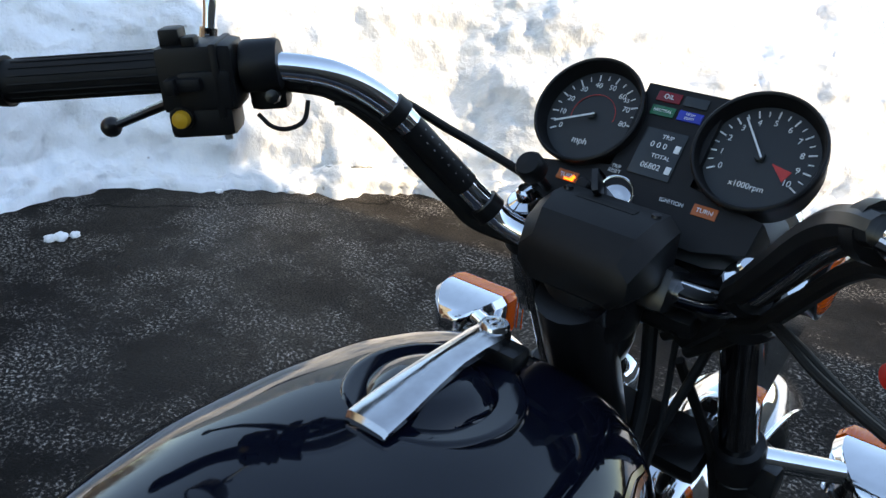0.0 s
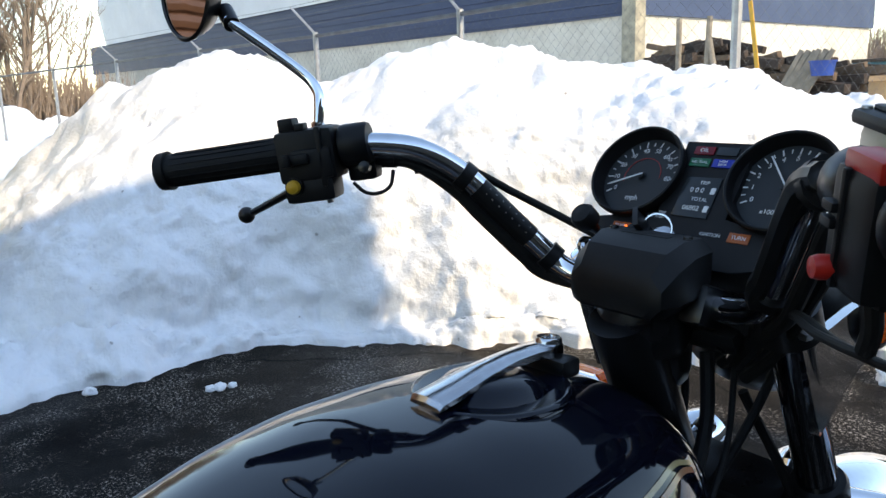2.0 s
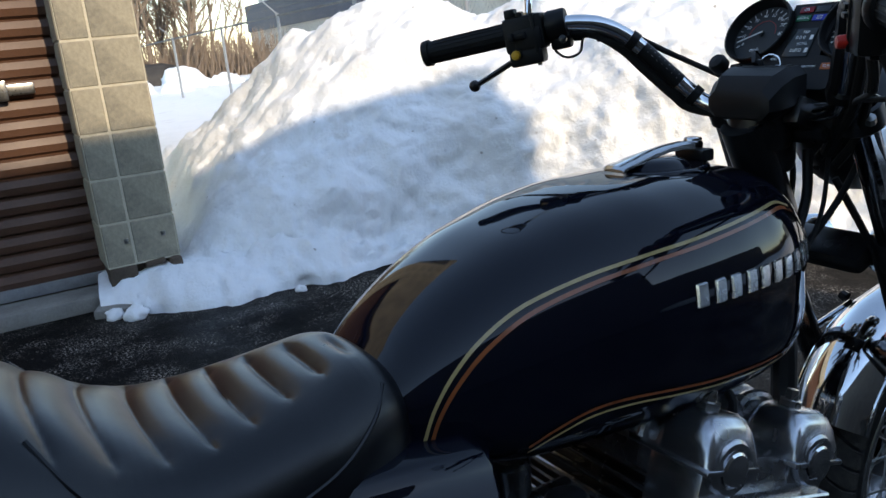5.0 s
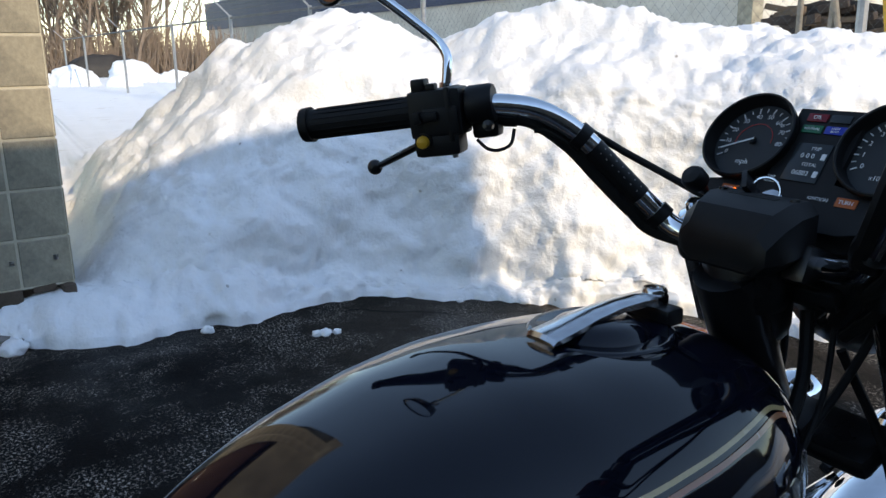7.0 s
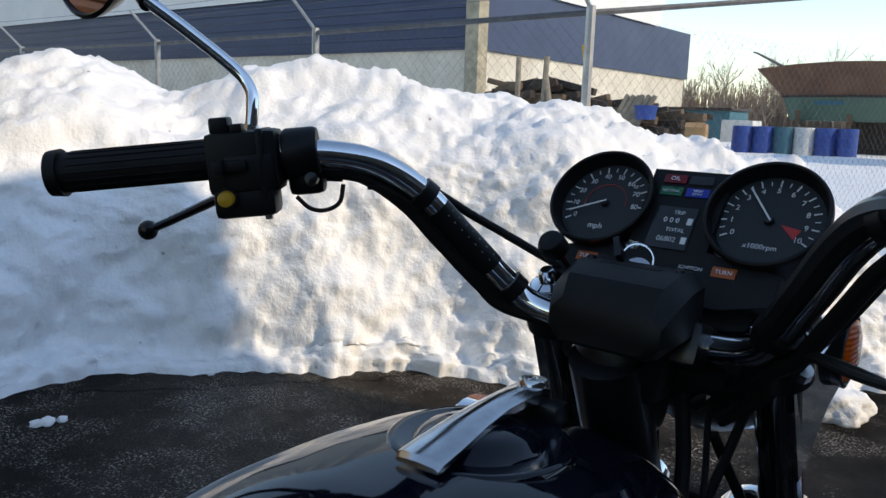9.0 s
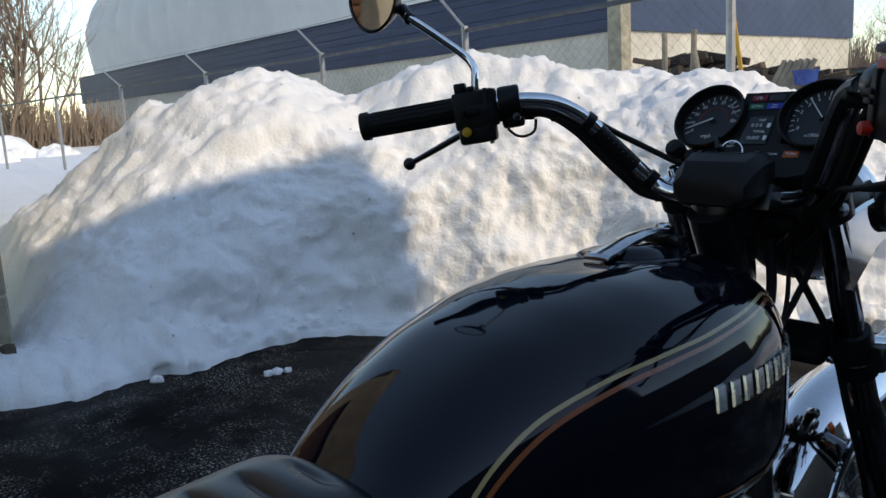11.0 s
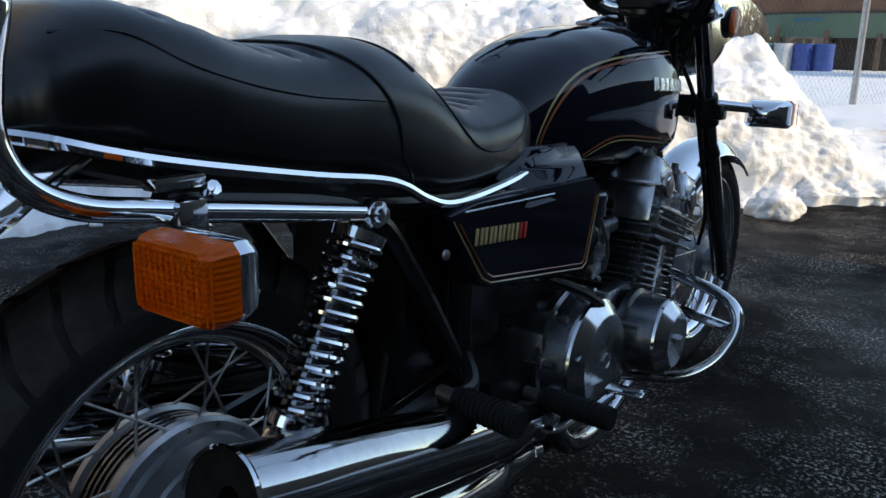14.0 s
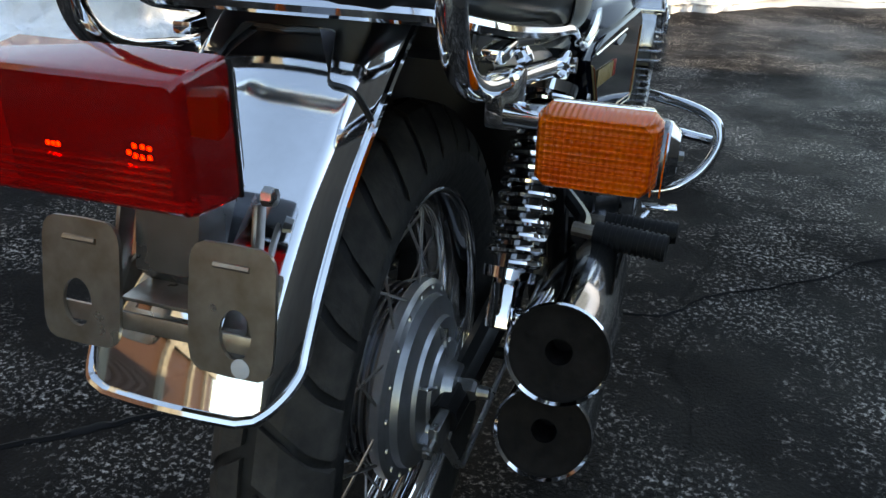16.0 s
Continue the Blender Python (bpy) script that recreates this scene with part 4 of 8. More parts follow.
for k in range(7):
    p = foot_line[rng_clod.randrange(len(foot_line))]
    far = rng_clod.uniform(-0.04, 0.05)
    snow_lump(p.x + 0.8 * far, p.y - 0.6 * far, rng_clod.uniform(0.012, 0.04) if far < 0.1 else rng_clod.uniform(0.006, 0.012), 40 + k, "small clump of old snow lying on the asphalt")


# ---- the motorcycle: y points ahead, x to its right ----
bike = thing("motorcycle", "black motorcycle with chrome fenders and pipes, parked on asphalt", "motorcycle", m=pose(0.027, 0, 0, 0, 0, 1.55))
SIDES = (1, -1)


def mirrored(points, side):
    return [(p[0] * side, p[1], p[2]) for p in points]


# -- tank --
TANK_TOP = [(0.600, 0.735), (0.62, 0.760), (0.66, 0.791), (0.71, 0.819), (0.77, 0.843), (0.85, 0.862), (0.92, 0.871), (1.0, 0.872), (1.08, 0.868), (1.14, 0.858), (1.18, 0.838), (1.205, 0.80)]
TANK_LOW = [(0.600, 0.680), (0.62, 0.655), (0.67, 0.634), (0.74, 0.624), (0.84, 0.622), (0.95, 0.618), (1.05, 0.616), (1.14, 0.624), (1.18, 0.656), (1.205, 0.70)]
TANK_WIDE = [(0.600, 0.080), (0.62, 0.095), (0.655, 0.112), (0.695, 0.128), (0.745, 0.145), (0.81, 0.160), (0.87, 0.172), (0.94, 0.178), (1.02, 0.174), (1.09, 0.162), (1.14, 0.142), (1.18, 0.118), (1.205, 0.085)]


def tank_shape():
    rings = []
    ys = [0.600 + 0.605 * (k / 64) for k in range(65)]
    for y in ys:
        top, low, wide = eased(TANK_TOP, y, 0.009), eased(TANK_LOW, y, 0.009), eased(TANK_WIDE, y, 0.009)
        mid = low + (top - low) * 0.42
        ring = []
        for s in range(72):
            a = 2 * math.pi * s / 72
            c, d = math.cos(a), math.sin(a)
            if d >= 0:
                x = wide * math.copysign(abs(c) ** (2 / 2.75), c)
                z = mid + (top - mid) * d ** (2 / 2.55)
            else:
                x = wide * math.copysign(abs(c) ** (2 / 4.6), c) * (1 - 0.05 * abs(d) ** 2)
                z = mid - (mid - low) * abs(d) ** (2 / 4.2)
            ring.append((x, y, z))
        rings.append(ring)

    def closing(ring, dy):
        cy = ring[0][1]
        cz = sum(p[2] for p in ring) / len(ring)
        return [[(p[0] * s, cy + dy * k, cz + (p[2] - cz) * s) for p in ring] for s, k in ((0.9, 0.6), (0.6, 0.9), (0.02, 1.0))]

    return loft([*closing(rings[0], -0.015)[::-1], *rings, *closing(rings[-1], 0.022)])


tank = part("fuel_tank", tank_shape(), "paint", bike, "glossy blue-black fuel tank", angle=60)


def on_tank(y, z, side, out=0.0015):
    """The place on the tank's flank at y and height z, found along its true section."""
    top, low, wide = eased(TANK_TOP, y, 0.009), eased(TANK_LOW, y, 0.009), eased(TANK_WIDE, y, 0.009)
    mid = low + (top - low) * 0.42
    if z >= mid:
        d = min(1.0, (z - mid) / (top - mid)) ** (2.55 / 2)
        x = wide * math.sqrt(max(0, 1 - d * d)) ** (2 / 2.75)
    else:
        d = min(1.0, (mid - z) / (mid - low)) ** (4.2 / 2)
        x = wide * math.sqrt(max(0, 1 - d * d)) ** (2 / 4.6) * (1 - 0.05 * d * d)
    return Vector(((x + out) * side, y, z))


def ribbon(line, width, side, out=0.0012):
    """A thin stripe that lies on the tank along a line of (y, z)."""
    verts, faces = [], []
    pts = curve([(0, y, z) for y, z in line], 10)
    for k, p in enumerate(pts):
        q = pts[min(k + 1, len(pts) - 1)] - pts[max(k - 1, 0)]
        n = Vector((0, -q.z, q.y)).normalized() * width / 2
        for s in (1, -1):
            verts.append(on_tank(p.y + s * n.y, p.z + s * n.z, side, out))
    for k in range(len(pts) - 1):
        faces.append((2 * k, 2 * k + 1, 2 * k + 3, 2 * k + 2))
    return verts, faces


def badge_patch(y, wide, z, high, side):
    """A raised bar that follows the tank's flank."""
    verts, faces = [], []
    for out in (0.0002, 0.0028):
        inset = 0.0 if out < 0.001 else 0.0009
        for a in (0, 0.5, 1):
            for b in (0, 0.5, 1):
                verts.append(on_tank(y + inset + (wide - 2 * inset) * a + 0.003 * (b - 0.5), z + inset + (high - 2 * inset) * b, side, out))
    for i in range(2):
        for j in range(2):
            k = 9 + 3 * i + j
            faces.append((k, k + 1, k + 4, k + 3))
    for a, b in ((0, 1), (1, 2), (2, 5), (5, 8), (8, 7), (7, 6), (6, 3), (3, 0)):
        faces.append((a, b, b + 9, a + 9))
    return verts, faces


UPPER = [(0.630, 0.684), (0.642, 0.716), (0.664, 0.746), (0.698, 0.774), (0.745, 0.797), (0.81, 0.812), (0.88, 0.820), (0.96, 0.824), (1.04, 0.827), (1.10, 0.828), (1.135, 0.817)]
INNER = [(y + 0.0045, z - 0.0065) for y, z in UPPER]
LOWER = [(0.725, 0.655), (0.75, 0.668), (0.79, 0.680), (0.84, 0.681), (0.92, 0.672), (1.0, 0.663), (1.08, 0.657), (1.13, 0.661)]
for side in SIDES:
    rise = 0.0 if side > 0 else 0.012
    part("gold_stripe", ribbon([(y, z + rise * min(1.0, (y - 0.63) / 0.1)) for y, z in UPPER], 0.0030, side), "gold", tank, "gold pinstripe")
    part("orange_stripe", ribbon([(y, z + rise * min(1.0, (y - 0.63) / 0.1)) for y, z in INNER], 0.0035, side), "orange", tank, "orange pinstripe")
    part("gold_stripe", ribbon([(y, z - 0.002) for y, z in LOWER], 0.0024, side), "gold", tank, "gold pinstripe")
    part("orange_stripe", ribbon([(y, z + 0.005) for y, z in LOWER], 0.0031, side), "orange", tank, "orange pinstripe")
    # raised silver bars in place of a maker's name: five pairs
    for k in range(5):
        for y, wide in ((0.919 + 0.0512 * k, 0.0145), (0.919 + 0.0512 * k + 0.0265, 0.0145)):
            z = 0.7595 - 0.05 * (y - 0.92)
            part("badge_bar", badge_patch(y, wide, z, 0.0235, side), "silver", tank, "raised silver badge bar", angle=25)


def filler_cap():
    cap = part("filler_recess", lathe([(0.066, -0.010), (0.064, -0.001), (0.061, 0.0008), (0.057, 0.0002), (0.0, -0.0005)], 48, pose(0.0, 1.045, 0.8705, -1.0, 0, 0)), "paint", tank, "glossy black filler recess", angle=50)
    part("cap_disc", lathe([(0.0, 0.011), (0.026, 0.0105), (0.036, 0.007), (0.044, 0.001), (0.046, -0.002)], 40, pose(0.0, 1.043, 0.871, -1.5, 0, 0)), "paint", cap, "glossy black cap", angle=50)
    rings = []
    for y, w, z, h in ((0.976, 0.0165, 0.8765, 0.003), (0.979, 0.0175, 0.880, 0.005), (1.00, 0.0168, 0.8835, 0.0055), (1.03, 0.0145, 0.8885, 0.006), (1.06, 0.0125, 0.8915, 0.0065), (1.085, 0.0125, 0.892, 0.0075), (1.10, 0.0135, 0.8915, 0.009), (1.116, 0.0125, 0.891, 0.009), (1.122, 0.008, 0.889, 0.007)):
        ridge = 0.002 if 1.0 < y < 1.09 else 0.0008
        rings.append([(-w, y, z - h), (-w, y, z - 0.0015), (-w * 0.82, y, z), (0, y, z + ridge), (w * 0.82, y, z), (w, y, z - 0.0015), (w, y, z - h), (0, y, z - h)])
    part("cap_lever", loft(rings), "bright_alloy", cap, "polished cap lever")
    part("lock", joined(lathe([(0.0105, -0.012), (0.0115, 0.003), (0.010, 0.0055), (0.0065, 0.0055), (0.006, 0.0035), (0.0, 0.0035)], 24, pose(0, 1.112, 0.890, -4, 0, 0)), block(0.0012, 0.006, 0.003, at=(0, 1.112, 0.8945))), "bright_alloy", cap, "key lock")
    part("cap_hinge", block(0.046, 0.022, 0.016, 0.004, at=(0.004, 1.110, 0.874)), "black", cap)


filler_cap()

# -- seat --
SEAT_TOP = [(-0.160, 0.800), (-0.145, 0.830), (-0.115, 0.854), (-0.08, 0.865), (-0.05, 0.866), (0.0, 0.855), (0.05, 0.838), (0.10, 0.829), (0.16, 0.828), (0.195, 0.836), (0.235, 0.840), (0.275, 0.836), (0.31, 0.822),
            (0.345, 0.797), (0.38, 0.770), (0.42, 0.757), (0.47, 0.755), (0.53, 0.760), (0.59, 0.769), (0.605, 0.768), (0.625, 0.757), (0.640, 0.735)]
SEAT_LOW = [(-0.160, 0.756), (-0.10, 0.742), (0.0, 0.722), (0.10, 0.704), (0.19, 0.690), (0.24, 0.674), (0.28, 0.654), (0.32, 0.645), (0.38, 0.643), (0.46, 0.648), (0.55, 0.655), (0.61, 0.668), (0.64, 0.675)]
SEAT_WIDE = [(-0.160, 0.088), (-0.150, 0.108), (-0.13, 0.125), (-0.09, 0.139), (0.0, 0.146), (0.2, 0.149), (0.35, 0.147), (0.45, 0.140), (0.54, 0.128), (0.59, 0.113), (0.622, 0.096), (0.640, 0.072)]
PLEATS = [0.322 + 0.0395 * k for k in range(8)]
PLEAT_HALF = [(0.30, 0.118), (0.36, 0.108), (0.44, 0.096), (0.50, 0.076), (0.55, 0.056), (0.61, 0.024)]
REAR_PLEATS = [-0.04 + 0.038 * k for k in range(6)]


def seat_point(y, a):
    top, low, wide = eased(SEAT_TOP, y, 0.008), eased(SEAT_LOW, y, 0.008), eased(SEAT_WIDE, y, 0.006)
    mid = low + (top - low) * 0.38
    c, d = math.cos(a), math.sin(a)
    if d >= 0:
        x, z = wide * math.copysign(abs(c) ** (2 / 2.9), c), mid + (top - mid) * d ** (2 / 2.5)
    else:
        x, z = wide * math.copysign(abs(c) ** (2 / 5.0), c) * (1 - 0.04 * abs(d)), mid - (mid - low) * abs(d) ** (2 / 5.0)
    # sewn pleats across the two seating areas
    if d > 0.2:
        half = lerp_table(PLEAT_HALF, y) if y > 0.29 else 0.105
        fade = min(1.0, max(0.0, half - abs(x)) / 0.010)
        first, last, step = (PLEATS[0], PLEATS[-1], 0.0395) if y > 0.29 else (REAR_PLEATS[0], REAR_PLEATS[-1], 0.038)
        if fade > 0 and first - 0.012 < y < last + 0.012:
            u = (y - first - 0.010 * (x / 0.1) ** 2) / step
            z -= 0.0068 * fade * (1 - abs(math.sin(math.pi * u)) ** 0.55)
    return Vector((x, y, z))


def seat_shape():
    n, rings = 420, []
    for k in range(n + 1):
        y = -0.160 + 0.800 * k / n
        rings.append([seat_point(y, 2 * math.pi * s / 64) for s in range(64)])
    ends = []
    for ring, dy in ((rings[0], -0.012), (rings[-1], 0.010)):
        cy, cz = ring[0].y, sum(p.z for p in ring) / len(ring)
        ends.append([[(p.x * s, cy + dy * k, cz + (p.z - cz) * s) for p in ring] for s, k in ((0.93, 0.6), (0.7, 0.95), (0.02, 1.0))])
    return loft([*ends[0][::-1], *rings, *ends[1]])


seat = part("seat", seat_shape(), "vinyl", bike, "stepped black vinyl seat with sewn pleats", angle=80)


def seat_edge(y, lift, side, out=0.0):
    """A place on the seat's flank, by the share of its height."""
    top, low, wide = eased(SEAT_TOP, y, 0.008), eased(SEAT_LOW, y, 0.008), eased(SEAT_WIDE, y, 0.006)
    mid = low + (top - low) * 0.38
    z = low + (top - low) * lift
    if z >= mid:
        d = ((z - mid) / (top - mid)) ** (2.5 / 2)
        x = wide * math.sqrt(max(0, 1 - d * d)) ** (2 / 2.9)
    else:
        x = wide
    return Vector(((x + out) * side, y, z))


WELT = [(-0.125, 0.88), (-0.08, 0.77), (-0.03, 0.62), (0.03, 0.60), (0.10, 0.61), (0.16, 0.60), (0.212, 0.57)]
RIDER_WELT = [(0.318, 0.92), (0.338, 0.80), (0.365, 0.66), (0.40, 0.52), (0.44, 0.44), (0.49, 0.42), (0.54, 0.50), (0.58, 0.66), (0.603, 0.84)]
for side in SIDES:
    # welts: along the rear cushion, and round the rider's pleats
    part("welt", tube([seat_edge(y, lift, side) for y, lift in WELT], 0.0021, 6, 6), "vinyl", seat, "sewn edge welt")
    part("welt", tube([seat_edge(y, lift, side) for y, lift in RIDER_WELT], 0.0021, 6, 6), "vinyl", seat, "sewn edge welt")
for y0, bend, low in ((0.165, 0.070, -0.22), (0.272, 0.075, 0.24)):
    pts = []
    for s in range(33):
        a = math.pi * (low + (1 - 2 * low) * s / 32)
        p = seat_point(y0 + bend * (1 - math.sin(a)), a)
        pts.append(p + Vector((0.0008 * math.cos(a), 0, 0.0008)))
    part("welt", tube(pts, 0.0021, 6, 2), "vinyl", seat, "sewn strap welt")

trim_line = [(0.137, 0.535, 0.653), (0.144, 0.46, 0.646), (0.148, 0.38, 0.641), (0.150, 0.32, 0.643), (0.151, 0.275, 0.657), (0.152, 0.235, 0.676), (0.152, 0.19, 0.689), (0.151, 0.10, 0.703), (0.149, 0.0, 0.721), (0.146, -0.07, 0.735), (0.138, -0.115, 0.746), (0.118, -0.145, 0.755)]
part("seat_trim", tube([*trim_line, (0.07, -0.164, 0.759), (0, -0.170, 0.760), (-0.07, -0.164, 0.759), *[(-x, y, z) for x, y, z in trim_line[::-1]]], 0.0072, 8, 6, flat=0.9), "chrome", seat, "chrome trim strip")
part("seat_base", loft([[(-0.12, y, z), (0.12, y, z), (0.125, y, z + 0.05), (-0.125, y, z + 0.05)] for y, z in ((-0.070, 0.716), (0.0, 0.69), (0.2, 0.655), (0.3, 0.615), (0.6, 0.62))]), "black", bike, "black seat pan")

# -- side covers --
def cover_out(y):
    """How far the side cover stands out, more towards the front."""
    return -0.016 + 0.022 * (y - 0.35) / 0.3


for side in SIDES:
    outline = [(0.305, 0.631), (0.372, 0.530), (0.396, 0.520), (0.640, 0.490), (0.657, 0.501), (0.688, 0.620), (0.662, 0.640), (0.50, 0.641), (0.36, 0.640)]
    rings = []
    for depth, grow in ((0.135, 1.0), (0.170, 1.0), (0.178, 0.985), (0.183, 0.955)):
        cy, cz = 0.50, 0.58
        rings.append([((depth + cover_out(y)) * side, cy + (y - cy) * grow, cz + (z - cz) * grow) for y, z in outline])
    cover = part("side_cover", loft(rings), "paint", bike, "glossy black side cover", angle=25)
    edge = [(0.318, 0.622), (0.379, 0.538), (0.397, 0.528), (0.637, 0.499), (0.648, 0.506), (0.675, 0.612)]
    part("gold_stripe", tube([((0.1835 + cover_out(y)) * side, y, z) for y, z in edge], 0.0013, 4, straight=True), "gold", cover, "gold pinstripe")
    inner = [(0.330, 0.617), (0.385, 0.545), (0.401, 0.535), (0.633, 0.507), (0.641, 0.512), (0.667, 0.611)]
    part("orange_stripe", tube([((0.1836 + cover_out(y)) * side, y, z) for y, z in inner], 0.0012, 4, straight=True), "orange", cover, "orange pinstripe")
    part("pale_stripe", tube([((0.1832 + cover_out(y)) * side, y, z) for y, z in ((0.340, 0.6310), (0.545, 0.6280))], 0.0015, 4, straight=True), "silver", cover, "pale pinstripe")
    # model badge as plain upright bars: ten gold, two red
    for k in range(12):
        y = 0.3635 + 0.0098 * k + 0.0008 * (k % 2)
        part("badge_bar", block(0.002, 0.0062, 0.0225, 0.0008, at=((0.1845 + cover_out(y)) * side, y, 0.5955 - 0.07 * (y - 0.36)), turn=(-8, 0, 0)), "gold" if k < 10 else "red", cover, "gold badge bar" if k < 10 else "red badge bar")
    rings = []
    for z, back, x, y1 in ((0.618, 0.182, 0.182, 0.660), (0.638, 0.165, 0.177, 0.666), (0.655, 0.132, 0.168, 0.670), (0.673, 0.116, 0.158, 0.672), (0.683, 0.112, 0.150, 0.670), (0.688, 0.106, 0.141, 0.664)):
        y0, r = 0.470, 0.007
        rings.append([(0.07 * side, y0, z), ((back - r) * side, y0, z), (back * side, y0 + r, z), (x * side, y1 - r, z), ((x - r) * side, y1, z), (0.07 * side, y1, z)])
    part("side_cover_top", loft(rings), "paint", cover, "glossy black upper panel", angle=50)
    part("cover_bolt", lathe([(0, 0.004), (0.006, 0.003), (0.007, 0)], 12, pose(0.166 * side, 0.300, 0.585, 0, 90 * side, 0)), "zinc", bike)

# -- rear fender, tail lamp, plate bracket --
RIDGE = [(0.16, 0.700), (0.08, 0.742), (0.0, 0.788), (-0.065, 0.780), (-0.125, 0.751), (-0.188, 0.709), (-0.245, 0.665), (-0.290, 0.617), (-0.322, 0.572), (-0.340, 0.532)]


FENDER_HALF, FENDER_DROP = 0.080, 0.030
ridge_pts = curve([(0, y, z) for y, z in RIDGE], 14)
ridge_run = [0.0]
for a, b in zip(ridge_pts, ridge_pts[1:]):
    ridge_run.append(ridge_run[-1] + (b - a).length)


def fender_point(k, a, lift=0.0):
    """A place on the fender: k along its ridge, a across from -1 to 1; the tail's corners are rounded."""
    p = ridge_pts[k]
    q = ridge_pts[min(k + 1, len(ridge_pts) - 1)] - ridge_pts[max(k - 1, 0)]
    n = Vector((0, q.z, -q.y)).normalized()
    n = n if n.z > 0 or n.y < 0 else -n
    e = max(0.0, 1 - (ridge_run[-1] - ridge_run[k]) / 0.045)
    half = FENDER_HALF - 0.030 * (1 - math.sqrt(max(0.0, 1 - e * e)))
    r = abs(a) * half / FENDER_HALF
    return p + Vector((half * a, 0, 0)) - n * (FENDER_DROP * (0.44 * r ** 2 + 0.56 * max(0.0, (r - 0.80) / 0.20) ** 1.5) - lift)


def fender_shape():
    rings = []
    across = [-1 + s / 24 for s in range(49)]
    for k in range(len(ridge_pts)):
        rings.append([*[fender_point(k, a) for a in across], *[fender_point(k, a * 0.985, -0.0025) for a in across[::-1]]])
    return loft(rings)


fender = part("rear_fender", fender_shape(), "chrome", bike, "chrome rear fender", angle=50)
last = len(ridge_pts) - 1
round_edge = [fender_point(k, 1) for k in range(18, last + 1)] + [fender_point(last, 1 - s / 8) for s in range(1, 16)] + [fender_point(k, -1) for k in range(last, 17, -1)]
part("rolled_edge", tube(round_edge, 0.0040, 8, straight=True), "chrome", fender, "rolled chrome edge")


def saddle_plate():
    """The pressed plate under the seat's tail: it laps over the fender, with a tongue down each flank."""
    rings = []
    ends = {}
    for s in range(51):
        a = -1 + s / 25
        e = min(1.0, max(0.0, (abs(a) - 0.46) / 0.16))
        y_end = -0.146 + 0.010 * abs(a) - 0.038 * e * e * (3 - 2 * e)
        k = min(range(22, len(ridge_pts) - 1), key=lambda i: abs(fender_point(i, a).y - y_end))
        step = fender_point(k + 1, a).y - fender_point(k, a).y
        ends[s] = k + max(-1.0, min(1.0, (y_end - fender_point(k, a).y) / step)) if abs(step) > 1e-6 else k
    for j in range(15):
        row, low = [], []
        for s in range(51):
            a = -1 + s / 25
            f = 21 + (ends[s] - 21) * j / 14
            k = int(f)
            row.append(fender_point(k, a * 1.02, 0.0035).lerp(fender_point(k + 1, a * 1.02, 0.0035), f - k))
            low.append(fender_point(k, a * 1.02, 0.0008).lerp(fender_point(k + 1, a * 1.02, 0.0008), f - k))
        rings.append([*row, *low[::-1]])
    return loft(rings), [p + Vector((0, -0.0012, 0)) for p in low]


plate, plate_edge = saddle_plate()
plate = part("fender_plate", plate, "chrome", bike, "chrome plate lapped over the fender", angle=50)
# black tube put in for the dark reflection along the plate's edge
part("plate_dark_line", tube(plate_edge, 0.0021, 6, straight=True), "black", plate, "black line in place of a dark reflection")
for side in SIDES:
    part("side_reflector", block(0.004, 0.020, 0.040, 0.003, at=(0.040 * side - 0.010, -0.290, 0.684), turn=(-20, 0, 0)), "amber", bike, "amber side reflector")


